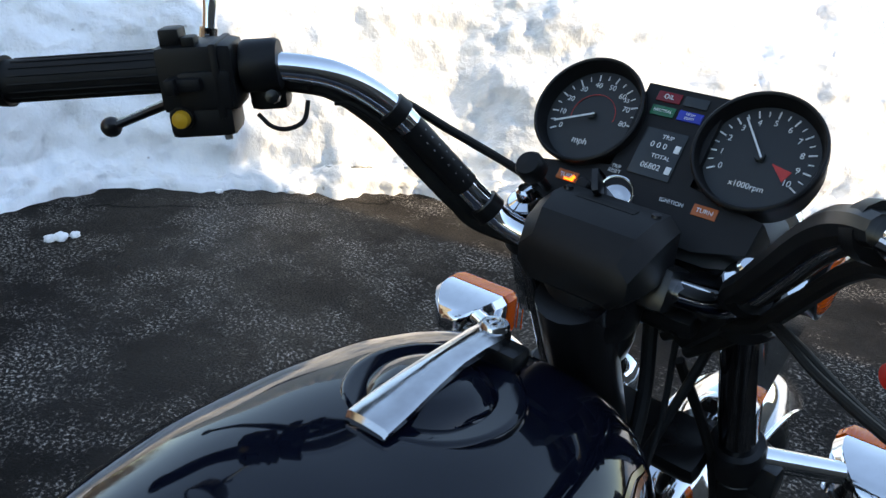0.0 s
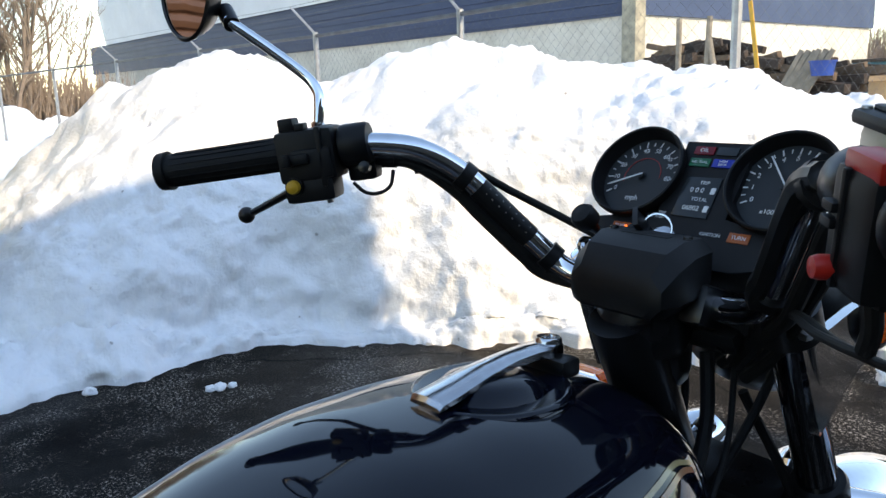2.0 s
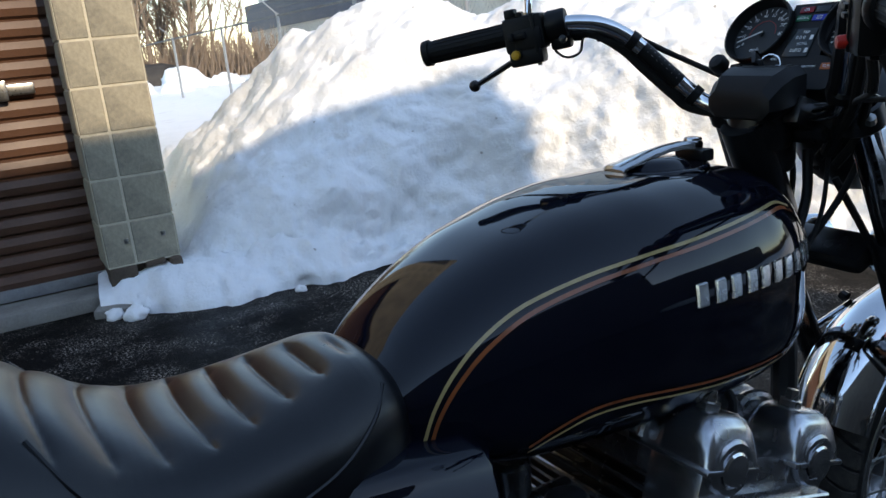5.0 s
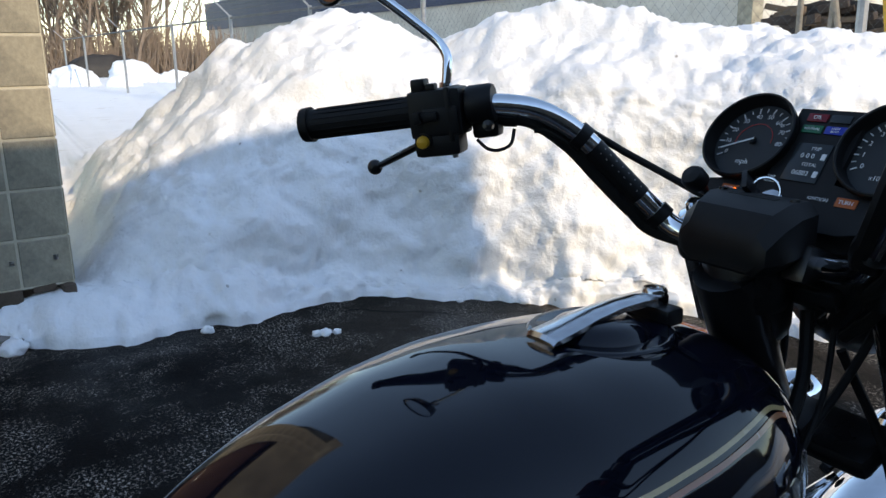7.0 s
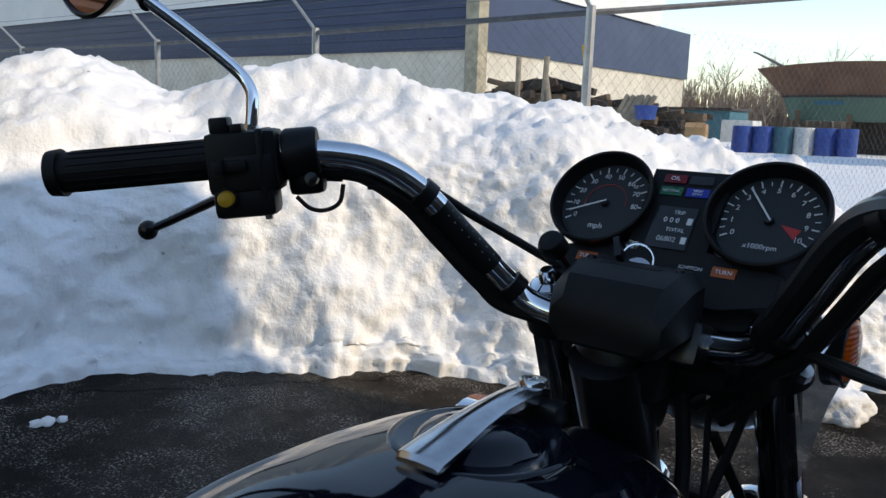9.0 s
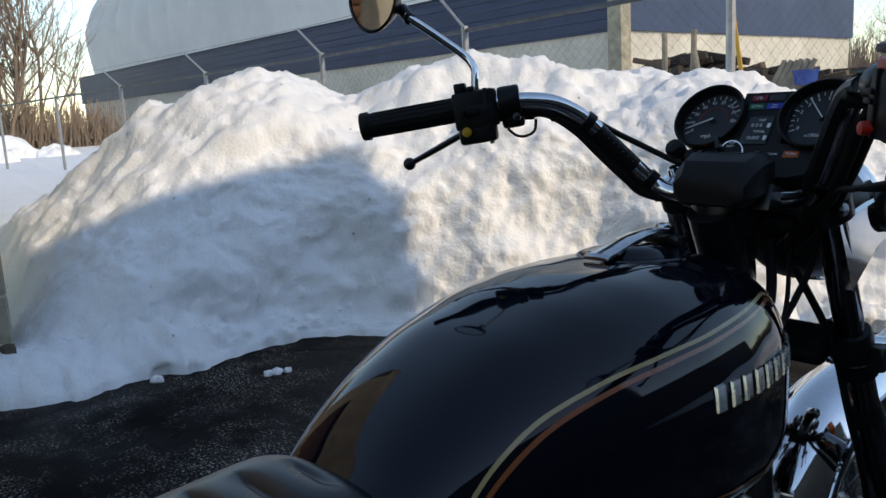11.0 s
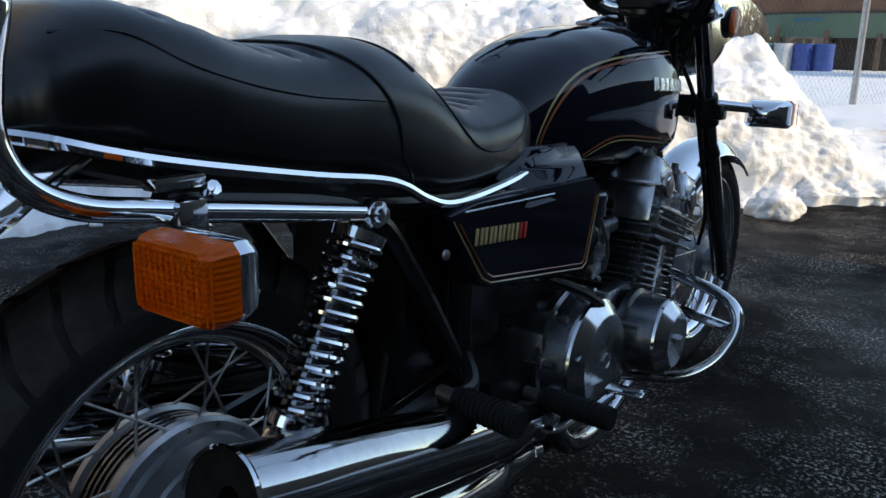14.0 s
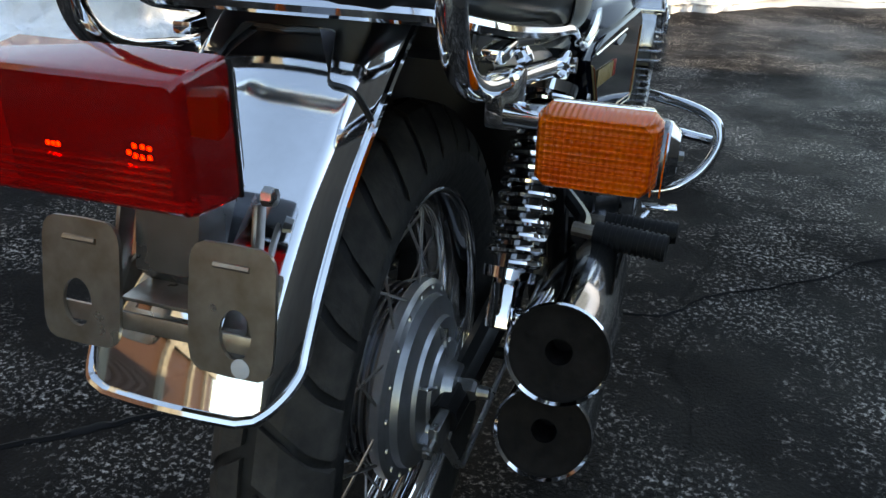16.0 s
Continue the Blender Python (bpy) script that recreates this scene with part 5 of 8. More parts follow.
def tail_lamp():
    cx = -0.0060
    lamp = part("tail_lamp", block(0.124, 0.018, 0.064, 0.005, at=(cx, -0.312, 0.721)), "black", bike, "black tail lamp housing")
    rings = []
    for y, w, z0, z1 in ((-0.319, 0.0675, 0.682, 0.761), (-0.323, 0.0680, 0.681, 0.762), (-0.3575, 0.0668, 0.6845, 0.7585), (-0.3618, 0.0655, 0.6858, 0.7572), (-0.3640, 0.0630, 0.6885, 0.7545)):
        r, ring = 0.0045, []
        for px, pz, first in ((w - r, z1 - r, 0), (r - w, z1 - r, 90), (r - w, z0 + r, 180), (w - r, z0 + r, 270)):
            ring += [(cx + px + r * math.cos(radians(first + 18 * j)), y, pz + r * math.sin(radians(first + 18 * j))) for j in range(6)]
        rings.append(ring)
    part("lens", loft(rings), "red_lens", lamp, "red tail lamp lens", angle=12)
    part("lens_back", block(0.134, 0.004, 0.072, 0.002, at=(cx, -0.316, 0.721)), "chrome", lamp)
    part("lens_gasket", block(0.138, 0.003, 0.078, 0.001, at=(cx, -0.3205, 0.721)), "rubber", lamp)
    rib = mesh_of("lens_rib", block(0.112, 0.0015, 0.0010), "red_lens")
    for k in range(5):
        again("lens_rib", rib, lamp, pose(cx, -0.3650, 0.694 + 0.0045 * k))
    # two lit bulbs behind the moulded lens, each broken up by the lens into a few beads
    bead = mesh_of("bulb_bead", lathe([(0.0, 0.0011), (0.0011, 0.0007), (0.0014, 0.0), (0.0011, -0.0007), (0.0, -0.0011)], 12, pose(0, 0, 0, 90, 0, 0)), "lit_bulb")
    for x, beads in ((-0.028, ((-0.0025, 0.0), (0.0010, 0.0), (0.0040, 0.0))), (0.030, ((-0.009, 0.001), (-0.005, -0.0005), (-0.001, -0.001), (0.0035, -0.0005), (-0.005, 0.005), (0.0, 0.005), (0.004, 0.0045)))):
        for dx, dz in beads:
            again("bulb_bead", bead, lamp, pose(x + dx, -0.352, 0.7145 + dz))
    part("lamp_neck", loft([[(-w, y, z), (w, y, z), (w, y2, z2), (-w, y2, z2)] for w, y, z, y2, z2 in ((0.024, -0.262, 0.668, -0.30, 0.695), (0.022, -0.300, 0.60, -0.318, 0.62))]), "case", bike, "dark steel lamp bracket")
    for side in SIDES:
        part("lamp_strut", block(0.004, 0.014, 0.085, 0.0018, at=(0.050 * side, -0.295, 0.620), turn=(-18, 0, 6 * side)), "steel", bike, "dull steel strut")
        for z in (0.612, 0.665):
            part("strut_bolt", lathe([(0.0, 0.008), (0.006, 0.007), (0.007, 0)], 8, pose(0.052 * side, -0.288 - (0.64 - z) * 0.32, z, 0, 90 * side, 0)), "zinc", bike)


tail_lamp()


def plate_bracket():
    y = -0.330
    br = part("plate_bracket", joined(block(0.16, 0.003, 0.012, 0.001, at=(0.0, y - 0.003, 0.590), turn=(-13, 0, 0)), block(0.05, 0.07, 0.003, 0.001, at=(0.0, y + 0.033, 0.605))), "steel", bike, "worn stamped steel plate bracket")
    for side in SIDES:
        m = pose(0.054 * side, y, 0.611, 90 - 13, 0, 0)
        hole = [(0.011 * math.cos(a) + 0.003 * side, 0.016 * math.sin(a) - 0.014) for a in [2 * math.pi * k / 20 for k in range(20)]]
        outer = []
        for k in range(20):
            a = 2 * math.pi * k / 20
            c, s = math.cos(a), math.sin(a)
            outer.append((0.0295 * math.copysign(abs(c) ** 0.35, c), 0.0415 * math.copysign(abs(s) ** 0.35, s)))
        verts = [m @ Vector((px, py, pz)) for pz in (0, 0.0028) for ring in (outer, hole) for px, py in ring]
        faces = []
        for k in range(20):
            j = (k + 1) % 20
            faces += [(k, j, 20 + j, 20 + k), (40 + k, 60 + k, 60 + j, 40 + j), (k, 40 + k, 40 + j, j), (20 + k, 20 + j, 60 + j, 60 + k)]
        part("bracket_ear", (verts, faces), "steel", br, "stamped ear with an oval hole", angle=40)
        part("slot_lip", tube([(0.042 * side, y + 0.0035, 0.639), (0.066 * side, y + 0.0035, 0.639)], 0.0022, 6, straight=True), "steel", br)
    part("paint_dot", lathe([(0, 0.0008), (0.0065, 0)], 14, pose(0.062, y - 0.0115, 0.5785, 77, 0, 0)), "bin_white", br, "pale blue-white dot")


plate_bracket()


# -- indicators --
def indicator(side, at, stem, rear, size=(0.092, 0.056)):
    w, h = size
    x, y, z = at
    back = 1 if rear else -1          # lens side: rear lamps look behind, front lamps ahead
    rings = []
    for d, sx, sz in ((0.0, 0.98, 0.98), (0.006, 1.0, 1.0), (0.016, 0.94, 0.95), (0.030, 0.66, 0.72), (0.039, 0.34, 0.42), (0.042, 0.2, 0.25)) if rear else ((0.0, 0.98, 0.98), (0.010, 1.0, 1.0), (0.026, 0.94, 0.95), (0.046, 0.66, 0.72), (0.058, 0.34, 0.42), (0.062, 0.2, 0.25)):
        r = 0.008 * sx
        a, b = w / 2 * sx, h / 2 * sz
        rings.append([(x + px * a + (r if px < 0 else -r) * cx, y + d * back, z + pz * b + (r if pz < 0 else -r) * cz) for px, pz, cx, cz in
                      ((-1, -1, 1, 0), (1, -1, 1, 0), (1, -1, 0, 1), (1, 1, 0, 1), (1, 1, 1, 0), (-1, 1, 1, 0), (-1, 1, 0, 1), (-1, -1, 0, 1))])
    lamp = part("indicator", loft(rings), "chrome", bike, "chrome indicator housing", angle=30)
    rings = []
    for d, s in ((0.0, 1.0), (-0.012, 1.0), (-0.024, 0.94), (-0.028, 0.88)):
        r = 0.007
        a, b = w / 2 * s, h / 2 * s
        rings.append([(x + px * a + (r if px < 0 else -r) * cx, y + d * back, z + pz * b + (r if pz < 0 else -r) * cz) for px, pz, cx, cz in
                      ((-1, -1, 1, 0), (1, -1, 1, 0), (1, -1, 0, 1), (1, 1, 0, 1), (1, 1, 1, 0), (-1, 1, 1, 0), (-1, 1, 0, 1), (-1, -1, 0, 1))])
    lens = part("lens", loft(rings), "amber", lamp, "amber ribbed lens", angle=30)
    ribs = [block(0.0010, 0.0014, h * 0.8, at=(x - w * 0.4 + w * 0.8 * k / 11, y - 0.0285 * back, z)) for k in range(14)]
    ribs += [block(w * 0.82, 0.0010, 0.0009, at=(x, y - 0.0286 * back, z - h * 0.38 + h * 0.76 * k / 8)) for k in range(9)]
    part("lens_ribs", joined(*ribs), "amber", lens)
    part("screw", lathe([(0.0, 0.002), (0.003, 0.0015), (0.0033, 0)], 10, pose(x + side * w * 0.36, y + 0.024 * back, z - 0.012, -60 * back, 0, 0)), "zinc", lamp)
    part("stem", tube(stem, 0.0105 if rear else [0.0105, 0.0125], 12, straight=True), "chrome", lamp, "chrome stem")


for side in SIDES:
    indicator(side, (0.232 * side, -0.104, 0.664), [(0.245 * side, -0.072, 0.668), (0.150 * side, -0.062, 0.668)], True, (0.090, 0.060))
    indicator(side, (0.243 * side + 0.005, 1.435, 0.695), [(0.230 * side + 0.005, 1.405, 0.706), (0.120 * side + 0.012, 1.342, 0.715)], False, (0.098, 0.060))
    part("signal_mount", block(0.03, 0.03, 0.05, 0.006, at=(0.146 * side, -0.052, 0.678)), "chrome", bike, "chrome bracket")

# -- grab rail --
rail = [(0.146, 0.185, 0.652), (0.146, 0.03, 0.678), (0.146, -0.085, 0.697), (0.146, -0.145, 0.709), (0.146, -0.183, 0.731), (0.145, -0.199, 0.765), (0.143, -0.195, 0.81), (0.140, -0.184, 0.855), (0.125, -0.185, 0.885), (0.08, -0.20, 0.905)]
part("grab_rail", tube([*rail, (0, -0.206, 0.910), *[(-x, y, z) for x, y, z in rail[::-1]]], 0.0105, 12, 8), "chrome", bike, "chrome passenger grab rail")
for side in SIDES:
    part("rail_bolt", joined(block(0.02, 0.05, 0.012, 0.003, at=(0.140 * side, -0.055, 0.716)), lathe([(0, 0.012), (0.007, 0.011), (0.008, 0)], 8, pose(0.15 * side, -0.03, 0.705, 0, 60 * side, 0))), "chrome", bike)

# -- rear wheel --
REAR, FRONT = Vector((0.015, 0.004, 0.333)), Vector((0.006, 1.625, 0.290))


def wheel(name, centre, rim_r, tyre_r, tyre_w, spokes, hub_r, treads, steer=Matrix()):
    turn = steer @ Matrix.Translation(centre) @ pose(0, 0, 0, 0, 90, 0)
    hub = part(name, lathe([(0, -0.062), (0.03, -0.062), (0.032, -0.045), (hub_r * 0.75, -0.042), (hub_r, -0.036), (hub_r, -0.028), (hub_r * 0.90, -0.022), (hub_r * 0.9, 0.022), (hub_r, 0.028), (hub_r, 0.036), (hub_r * 0.75, 0.042), (0.032, 0.045), (0.03, 0.062), (0, 0.062)], 48, turn), "hub_alloy", bike, "cast alloy hub", angle=30)
    w = tyre_w / 2
    rw = 0.033
    part("rim", lathe([(rim_r - 0.020, -rw * 0.7), (rim_r - 0.004, -rw), (rim_r, -rw), (rim_r + 0.002, -rw * 0.92), (rim_r - 0.002, -rw * 0.82), (rim_r - 0.012, -rw * 0.7), (rim_r - 0.024, -rw * 0.35), (rim_r - 0.024, rw * 0.35), (rim_r - 0.012, rw * 0.7), (rim_r - 0.002, rw * 0.82), (rim_r + 0.002, rw * 0.92), (rim_r, rw), (rim_r - 0.004, rw), (rim_r - 0.020, rw * 0.7), (rim_r - 0.030, rw * 0.3), (rim_r - 0.030, -rw * 0.3), (rim_r - 0.020, -rw * 0.7)], 80, turn), "chrome", hub, "chrome steel rim", angle=40)
    for sgn in (1, -1):
        part("rim_lip", lathe([(rim_r - 0.002 + 0.0056 * math.cos(a), (rw + 0.002) * sgn + 0.0050 * math.sin(a)) for a in [2 * math.pi * k / 8 for k in range(9)]], 80, turn), "chrome", hub, "rolled rim lip", angle=60)
    prof = []
    for s in range(25):
        a = -1 + s / 12
        prof.append((rim_r - 0.004 + (tyre_r - rim_r + 0.004) * (1 - abs(a) ** 2.6) ** 0.62 if abs(a) < 1 else rim_r - 0.004, w * math.copysign(min(1, abs(a) ** 0.75 * 1.0), a) if abs(a) > 0 else 0.0))
    prof = [(r, h if r > rim_r + 0.02 else h * (0.62 + 0.38 * max(0, (r - rim_r) / 0.02))) for r, h in prof]
    tyre = part("tyre", lathe(prof, 96, turn), "tyre", hub, "black treaded tyre", angle=60)
    # tread blocks stand proud between slanted grooves
    bars = []
    for k in range(treads):
        a = 2 * math.pi * k / treads
        for sgn in (1, -1):
            verts = []
            for out in (-0.004, 0.0070):
                for h, da in ((0.006, 0.0), (w * 0.42, 0.35), (w * 0.72, 0.9), (w * 0.90, 1.15)):
                    for e in (0.03, 0.83):
                        t = a + (e + da * 0.62 + (0.5 if sgn < 0 else 0)) * 2 * math.pi / treads
                        near = min(prof, key=lambda q: abs(q[1] - h) + (0 if q[0] > (rim_r + tyre_r) / 2 else 9))
                        r = near[0] + out
                        verts.append(turn @ Vector((r * math.cos(t), r * math.sin(t), h * sgn)))
            fc = []
            for i in range(3):
                fc += [(8 + 2 * i, 8 + 2 * i + 1, 8 + 2 * i + 3, 8 + 2 * i + 2), (2 * i, 2 * i + 2, 8 + 2 * i + 2, 8 + 2 * i), (2 * i + 1, 8 + 2 * i + 1, 8 + 2 * i + 3, 2 * i + 3)]
            fc += [(0, 8, 9, 1), (6, 7, 15, 14)]
            bars.append((verts, fc))
    tagged(part("tread", joined(*bars), "tread", tyre, angle=30), kind="stuff")
    spoke = mesh_of("spoke", tube([(0, 0, 0), (0, 0, 1)], 0.0017, 6, straight=True), "zinc")
    for k in range(spokes):
        a = 2 * math.pi * k / spokes
        sgn = 1 if k % 2 else -1
        lean = 0.42 if (k // 2) % 2 else -0.42
        p = turn @ Vector((hub_r * 0.97 * math.cos(a + lean), hub_r * 0.97 * math.sin(a + lean), 0.032 * sgn))
        q = turn @ Vector(((rim_r - 0.028) * math.cos(a), (rim_r - 0.028) * math.sin(a), 0.006 * sgn))
        d = q - p
        again("spoke", spoke, hub, Matrix.Translation(p) @ d.to_track_quat("Z", "Y").to_matrix().to_4x4() @ Matrix.Diagonal((1, 1, d.length, 1)))
    return hub


ARM = Vector((0.058, -0.042, -0.031))      # where the brake arm sits, from the axle
rear = wheel("rear_wheel", REAR, 0.216, 0.298, 0.118, 36, 0.108, 34)
turn = Matrix.Translation(REAR) @ pose(0, 0, 0, 0, 90, 0)
drum = part("hub_cover", lathe([(0.108, 0.020), (0.113, 0.024), (0.113, 0.034), (0.108, 0.038), (0.098, 0.040), (0.096, 0.048), (0.076, 0.054), (0.074, 0.059), (0.052, 0.063), (0.050, 0.067), (0.028, 0.070), (0.026, 0.082), (0.0, 0.083)], 56, turn), "hub_alloy", rear, "stepped alloy hub cover", angle=25)
for k in range(6):
    part("hub_fin", lathe([(0.096, -0.0022), (0.1035, -0.0016), (0.1035, 0.0016), (0.096, 0.0022)], 48, turn @ Matrix.Translation((0, 0, -0.022 + 0.0085 * k))), "case", rear, "cooling fin of the drum", angle=30)
arm = part("brake_arm", joined(lathe([(0.0, 0.026), (0.009, 0.025), (0.011, 0.020), (0.011, -0.010)], 14, Matrix.Translation(REAR + ARM) @ pose(0, 0, 0, 0, 90, 0)), tube([REAR + ARM + Vector((0.014, 0, 0)), REAR + ARM + Vector((0.036, 0.012, -0.053))], [0.0085, 0.006], 8, straight=True, flat=0.5)), "zinc", rear, "steel rear brake arm")
part("brake_rod", tube([REAR + ARM + Vector((0.040, 0.012, -0.051)), (0.110, 0.34, 0.262), (0.115, 0.50, 0.285)], 0.0035, 8, 6), "zinc", arm, "steel brake rod")
for k in range(18):
    a = 2 * math.pi * k / 18
    part("rivet", lathe([(0, 0.0025), (0.003, 0.002), (0.0036, 0)], 8, turn @ Matrix.Translation((0.105 * math.cos(a), 0.105 * math.sin(a), 0.039))), "zinc", drum)
for k in range(6):
    a = 2 * math.pi * k / 6
    part("hub_rib", moved(block(0.050, 0.004, 0.010, 0.001, at=(0.047, 0, 0.064)), turn @ pose(0, 0, 0, 0, 0, 60 * k)), "alloy", drum)
part("axle_nut", joined(lathe([(0.0, 0.105), (0.011, 0.104), (0.013, 0.100), (0.013, 0.07)], 6, turn), lathe([(0.0, 0.119), (0.007, 0.118), (0.008, 0.10)], 12, turn)), "zinc", rear, "zinc axle nut", angle=20)
for side in SIDES:
    part("swing_arm", tube([(0.095 * side, -0.045, 0.325), (0.097 * side, 0.12, 0.330), (0.10 * side, 0.42, 0.36)], [0.018, 0.020, 0.022], 10, 6), "black", bike, "black steel swing arm")
    part("chain_adjuster", joined(block(0.012, 0.055, 0.03, 0.003, at=(0.098 * side, -0.055, 0.325)), tube([(0.098 * side, -0.07, 0.325), (0.098 * side, -0.105, 0.325)], 0.004, 8, straight=True), block(0.010, 0.006, 0.012, 0.001, at=(0.098 * side, -0.10, 0.325))), "zinc", bike, "zinc chain adjuster")


# -- shock absorbers --
def shock(side):
    top, foot = Vector((0.142 * side, 0.186, 0.652)), Vector((0.130 * side, 0.055, 0.405))
    way = (foot - top).normalized()
    long = (foot - top).length
    body = part("shock_absorber", tube([top, top + way * long * 0.5, foot], [0.011, 0.011], 14, straight=True), "black", bike, "shock absorber with chrome spring")
    part("lower_tube", tube([top + way * long * 0.12, foot - way * 0.01], 0.0185, 16, straight=True), "dark_chrome", body, "chrome damper tube, coloured dark")
    a = Vector((1, 0, 0)).cross(way).normalized()
    b = way.cross(a)
    turns, pts = 12.5, []
    for k in range(int(turns * 18) + 1):
        u = k / (turns * 18)
        t = 2 * math.pi * turns * u
        pts.append(top + way * (0.035 + (long * 0.80 - 0.035) * u) + 0.0275 * (math.cos(t) * a + math.sin(t) * b))
    part("spring", tube(pts, 0.0046, 8, straight=True), "chrome", body, "chrome coil spring")
    for at, r in ((0.022, 0.031), (long * 0.82, 0.031)):
        q = (top + way * at)
        part("spring_seat", tube([q, q + way * 0.012], [r, r * 0.96], 20, straight=True), "chrome", body)
    part("shock_eye", lathe([(0.0, -0.016), (0.015, -0.016), (0.017, -0.012), (0.017, 0.012), (0.015, 0.016), (0.009, 0.017), (0.009, 0.024), (0, 0.025)], 16, Matrix.Translation(top) @ pose(0, 0, 0, 0, 90 * side, 0)), "chrome", body, "chrome mounting eye")
    part("shock_eye", lathe([(0.0, -0.016), (0.014, -0.016), (0.015, 0.014), (0.009, 0.017), (0.009, 0.022), (0, 0.023)], 16, Matrix.Translation(foot) @ pose(0, 0, 0, 0, 90 * side, 0)), "chrome", body, "chrome mounting eye")
    part("clevis", block(0.026, 0.03, 0.05, 0.004, at=foot + Vector((0, -0.004, 0.012)), turn=(-28, 0, 0)), "chrome", body)


for side in SIDES:
    shock(side)


# -- exhaust --
def exhaust():
    up = [(0.214, -0.084, 0.459), (0.212, 0.02, 0.430), (0.203, 0.20, 0.378), (0.196, 0.36, 0.336), (0.186, 0.46, 0.306), (0.175, 0.56, 0.276)]
    lo = [(0.206, -0.075, 0.360), (0.202, 0.05, 0.325), (0.190, 0.20, 0.284), (0.176, 0.36, 0.246), (0.160, 0.46, 0.222), (0.150, 0.56, 0.205)]
    for side, line, head_x, label in ((1, up, 0.13, "upper chrome muffler"), (1, lo, 0.05, "lower chrome muffler"), (-1, up, 0.17, "upper chrome muffler"), (-1, lo, 0.07, "lower chrome muffler")):
        line, head_x = mirrored(line, side), head_x * side
        body = part("muffler", tube(line, [0.0465, 0.0475, 0.047, 0.044, 0.040, 0.030, 0.020], 40, 8, caps=False), "darkened_chrome", bike, label, angle=60)
        a, b = Vector(line[0]), Vector(line[1])
        way = (b - a).normalized()
        m = Matrix.Translation(a) @ way.to_track_quat("Z", "Y").to_matrix().to_4x4()
        part("muffler_lip", lathe([(0.0465, 0.004), (0.0485, 0.0), (0.047, -0.003), (0.0445, 0.0), (0.044, 0.008)], 40, m), "chrome", body)
        core = part("baffle", lathe([(0.0455, 0.001), (0.0445, 0.006), (0.030, 0.008), (0.0125, 0.0085), (0.0115, 0.050), (0.0, 0.051)], 36, m), "soot", body, "sooty black baffle")
        for q in (0.4, 2.5, 4.6):
            part("rivet", lathe([(0.0, 0.0055), (0.004, 0.0065), (0.0045, 0.010)], 8, m @ Matrix.Translation((0.032 * math.cos(q), 0.032 * math.sin(q), 0.001))), "soot", core)
        c = Vector(line[-1])
        pipe = [c, (head_x + 0.02 * side, 0.72, 0.15), (head_x, 0.92, 0.13), (head_x, 1.06, 0.20), (head_x, 1.115, 0.32), (head_x, 1.10, 0.42), (head_x, 1.05, 0.475)]
        part("exhaust_pipe", tube(pipe, 0.019, 16, 8), "darkened_chrome", body, "chrome header pipe")
        part("muffler_clamp", tube([Vector(line[-1]) + way * -0.012, Vector(line[-1]) + way * 0.012], 0.0235, 18, straight=True), "chrome", body)
    part("passenger_peg_hanger", tube([(0.13, 0.40, 0.42), (0.17, 0.36, 0.395), (0.175, 0.29, 0.40)], 0.011, 8, 5), "black", bike, "black peg hanger")


exhaust()


# -- foot controls and stand --
def foot_peg(side, at, way, long, r=0.0165):
    a = Vector((at[0] * side, at[1], at[2]))
    d = Vector((way[0] * side, way[1], way[2])).normalized()
    core = [a + d * long * k / 8 for k in range(9)]
    peg = part("foot_peg", tube(core, [r, r, r, r * 1.05], 14, straight=True), "rubber", bike, "ribbed black rubber foot peg")
    ring = [tube([a + d * (long * (0.12 + 0.8 * k / 10)), a + d * (long * (0.12 + 0.8 * k / 10) + 0.0035)], r * 1.13, 14, straight=True) for k in range(11)]
    part("rib", joined(*ring), "rubber", peg)
    part("peg_bolt", tube([a - d * 0.03, a], 0.010, 10, straight=True), "steel", peg)


for side in SIDES:
    foot_peg(side, (0.195, 0.292, 0.408), (1, -0.12, -0.02), 0.095)
    foot_peg(side, (0.185, 0.535, 0.318), (1, -0.05, 0.0), 0.115)
part("brake_pedal", joined(tube([(0.15, 0.47, 0.32), (0.21, 0.50, 0.285), (0.225, 0.60, 0.275), (0.245, 0.66, 0.292)], 0.007, 10, 6), block(0.062, 0.030, 0.007, 0.003, at=(0.262, 0.672, 0.300), turn=(0, 0, 6))), "chrome", bike, "chrome brake pedal")
part("peg_plate", loft([[(x, 0.44, 0.36), (x, 0.60, 0.33), (x, 0.58, 0.27), (x, 0.46, 0.29)] for x in (0.13, 0.15)]), "black", bike)
for side in SIDES:
    part("stand_leg", tube([(0.10 * side, 0.40, 0.27), (0.14 * side, 0.33, 0.12), (0.15 * side, 0.31, 0.012)], 0.013, 10, 5), "black", bike, "black centre stand leg")
    part("stand_foot", block(0.035, 0.09, 0.012, 0.004, at=(0.152 * side, 0.305, 0.006)), "black", bike)
part("stand_bar", tube([(-0.13, 0.35, 0.15), (0.13, 0.35, 0.15)], 0.010, 8, straight=True), "black", bike)
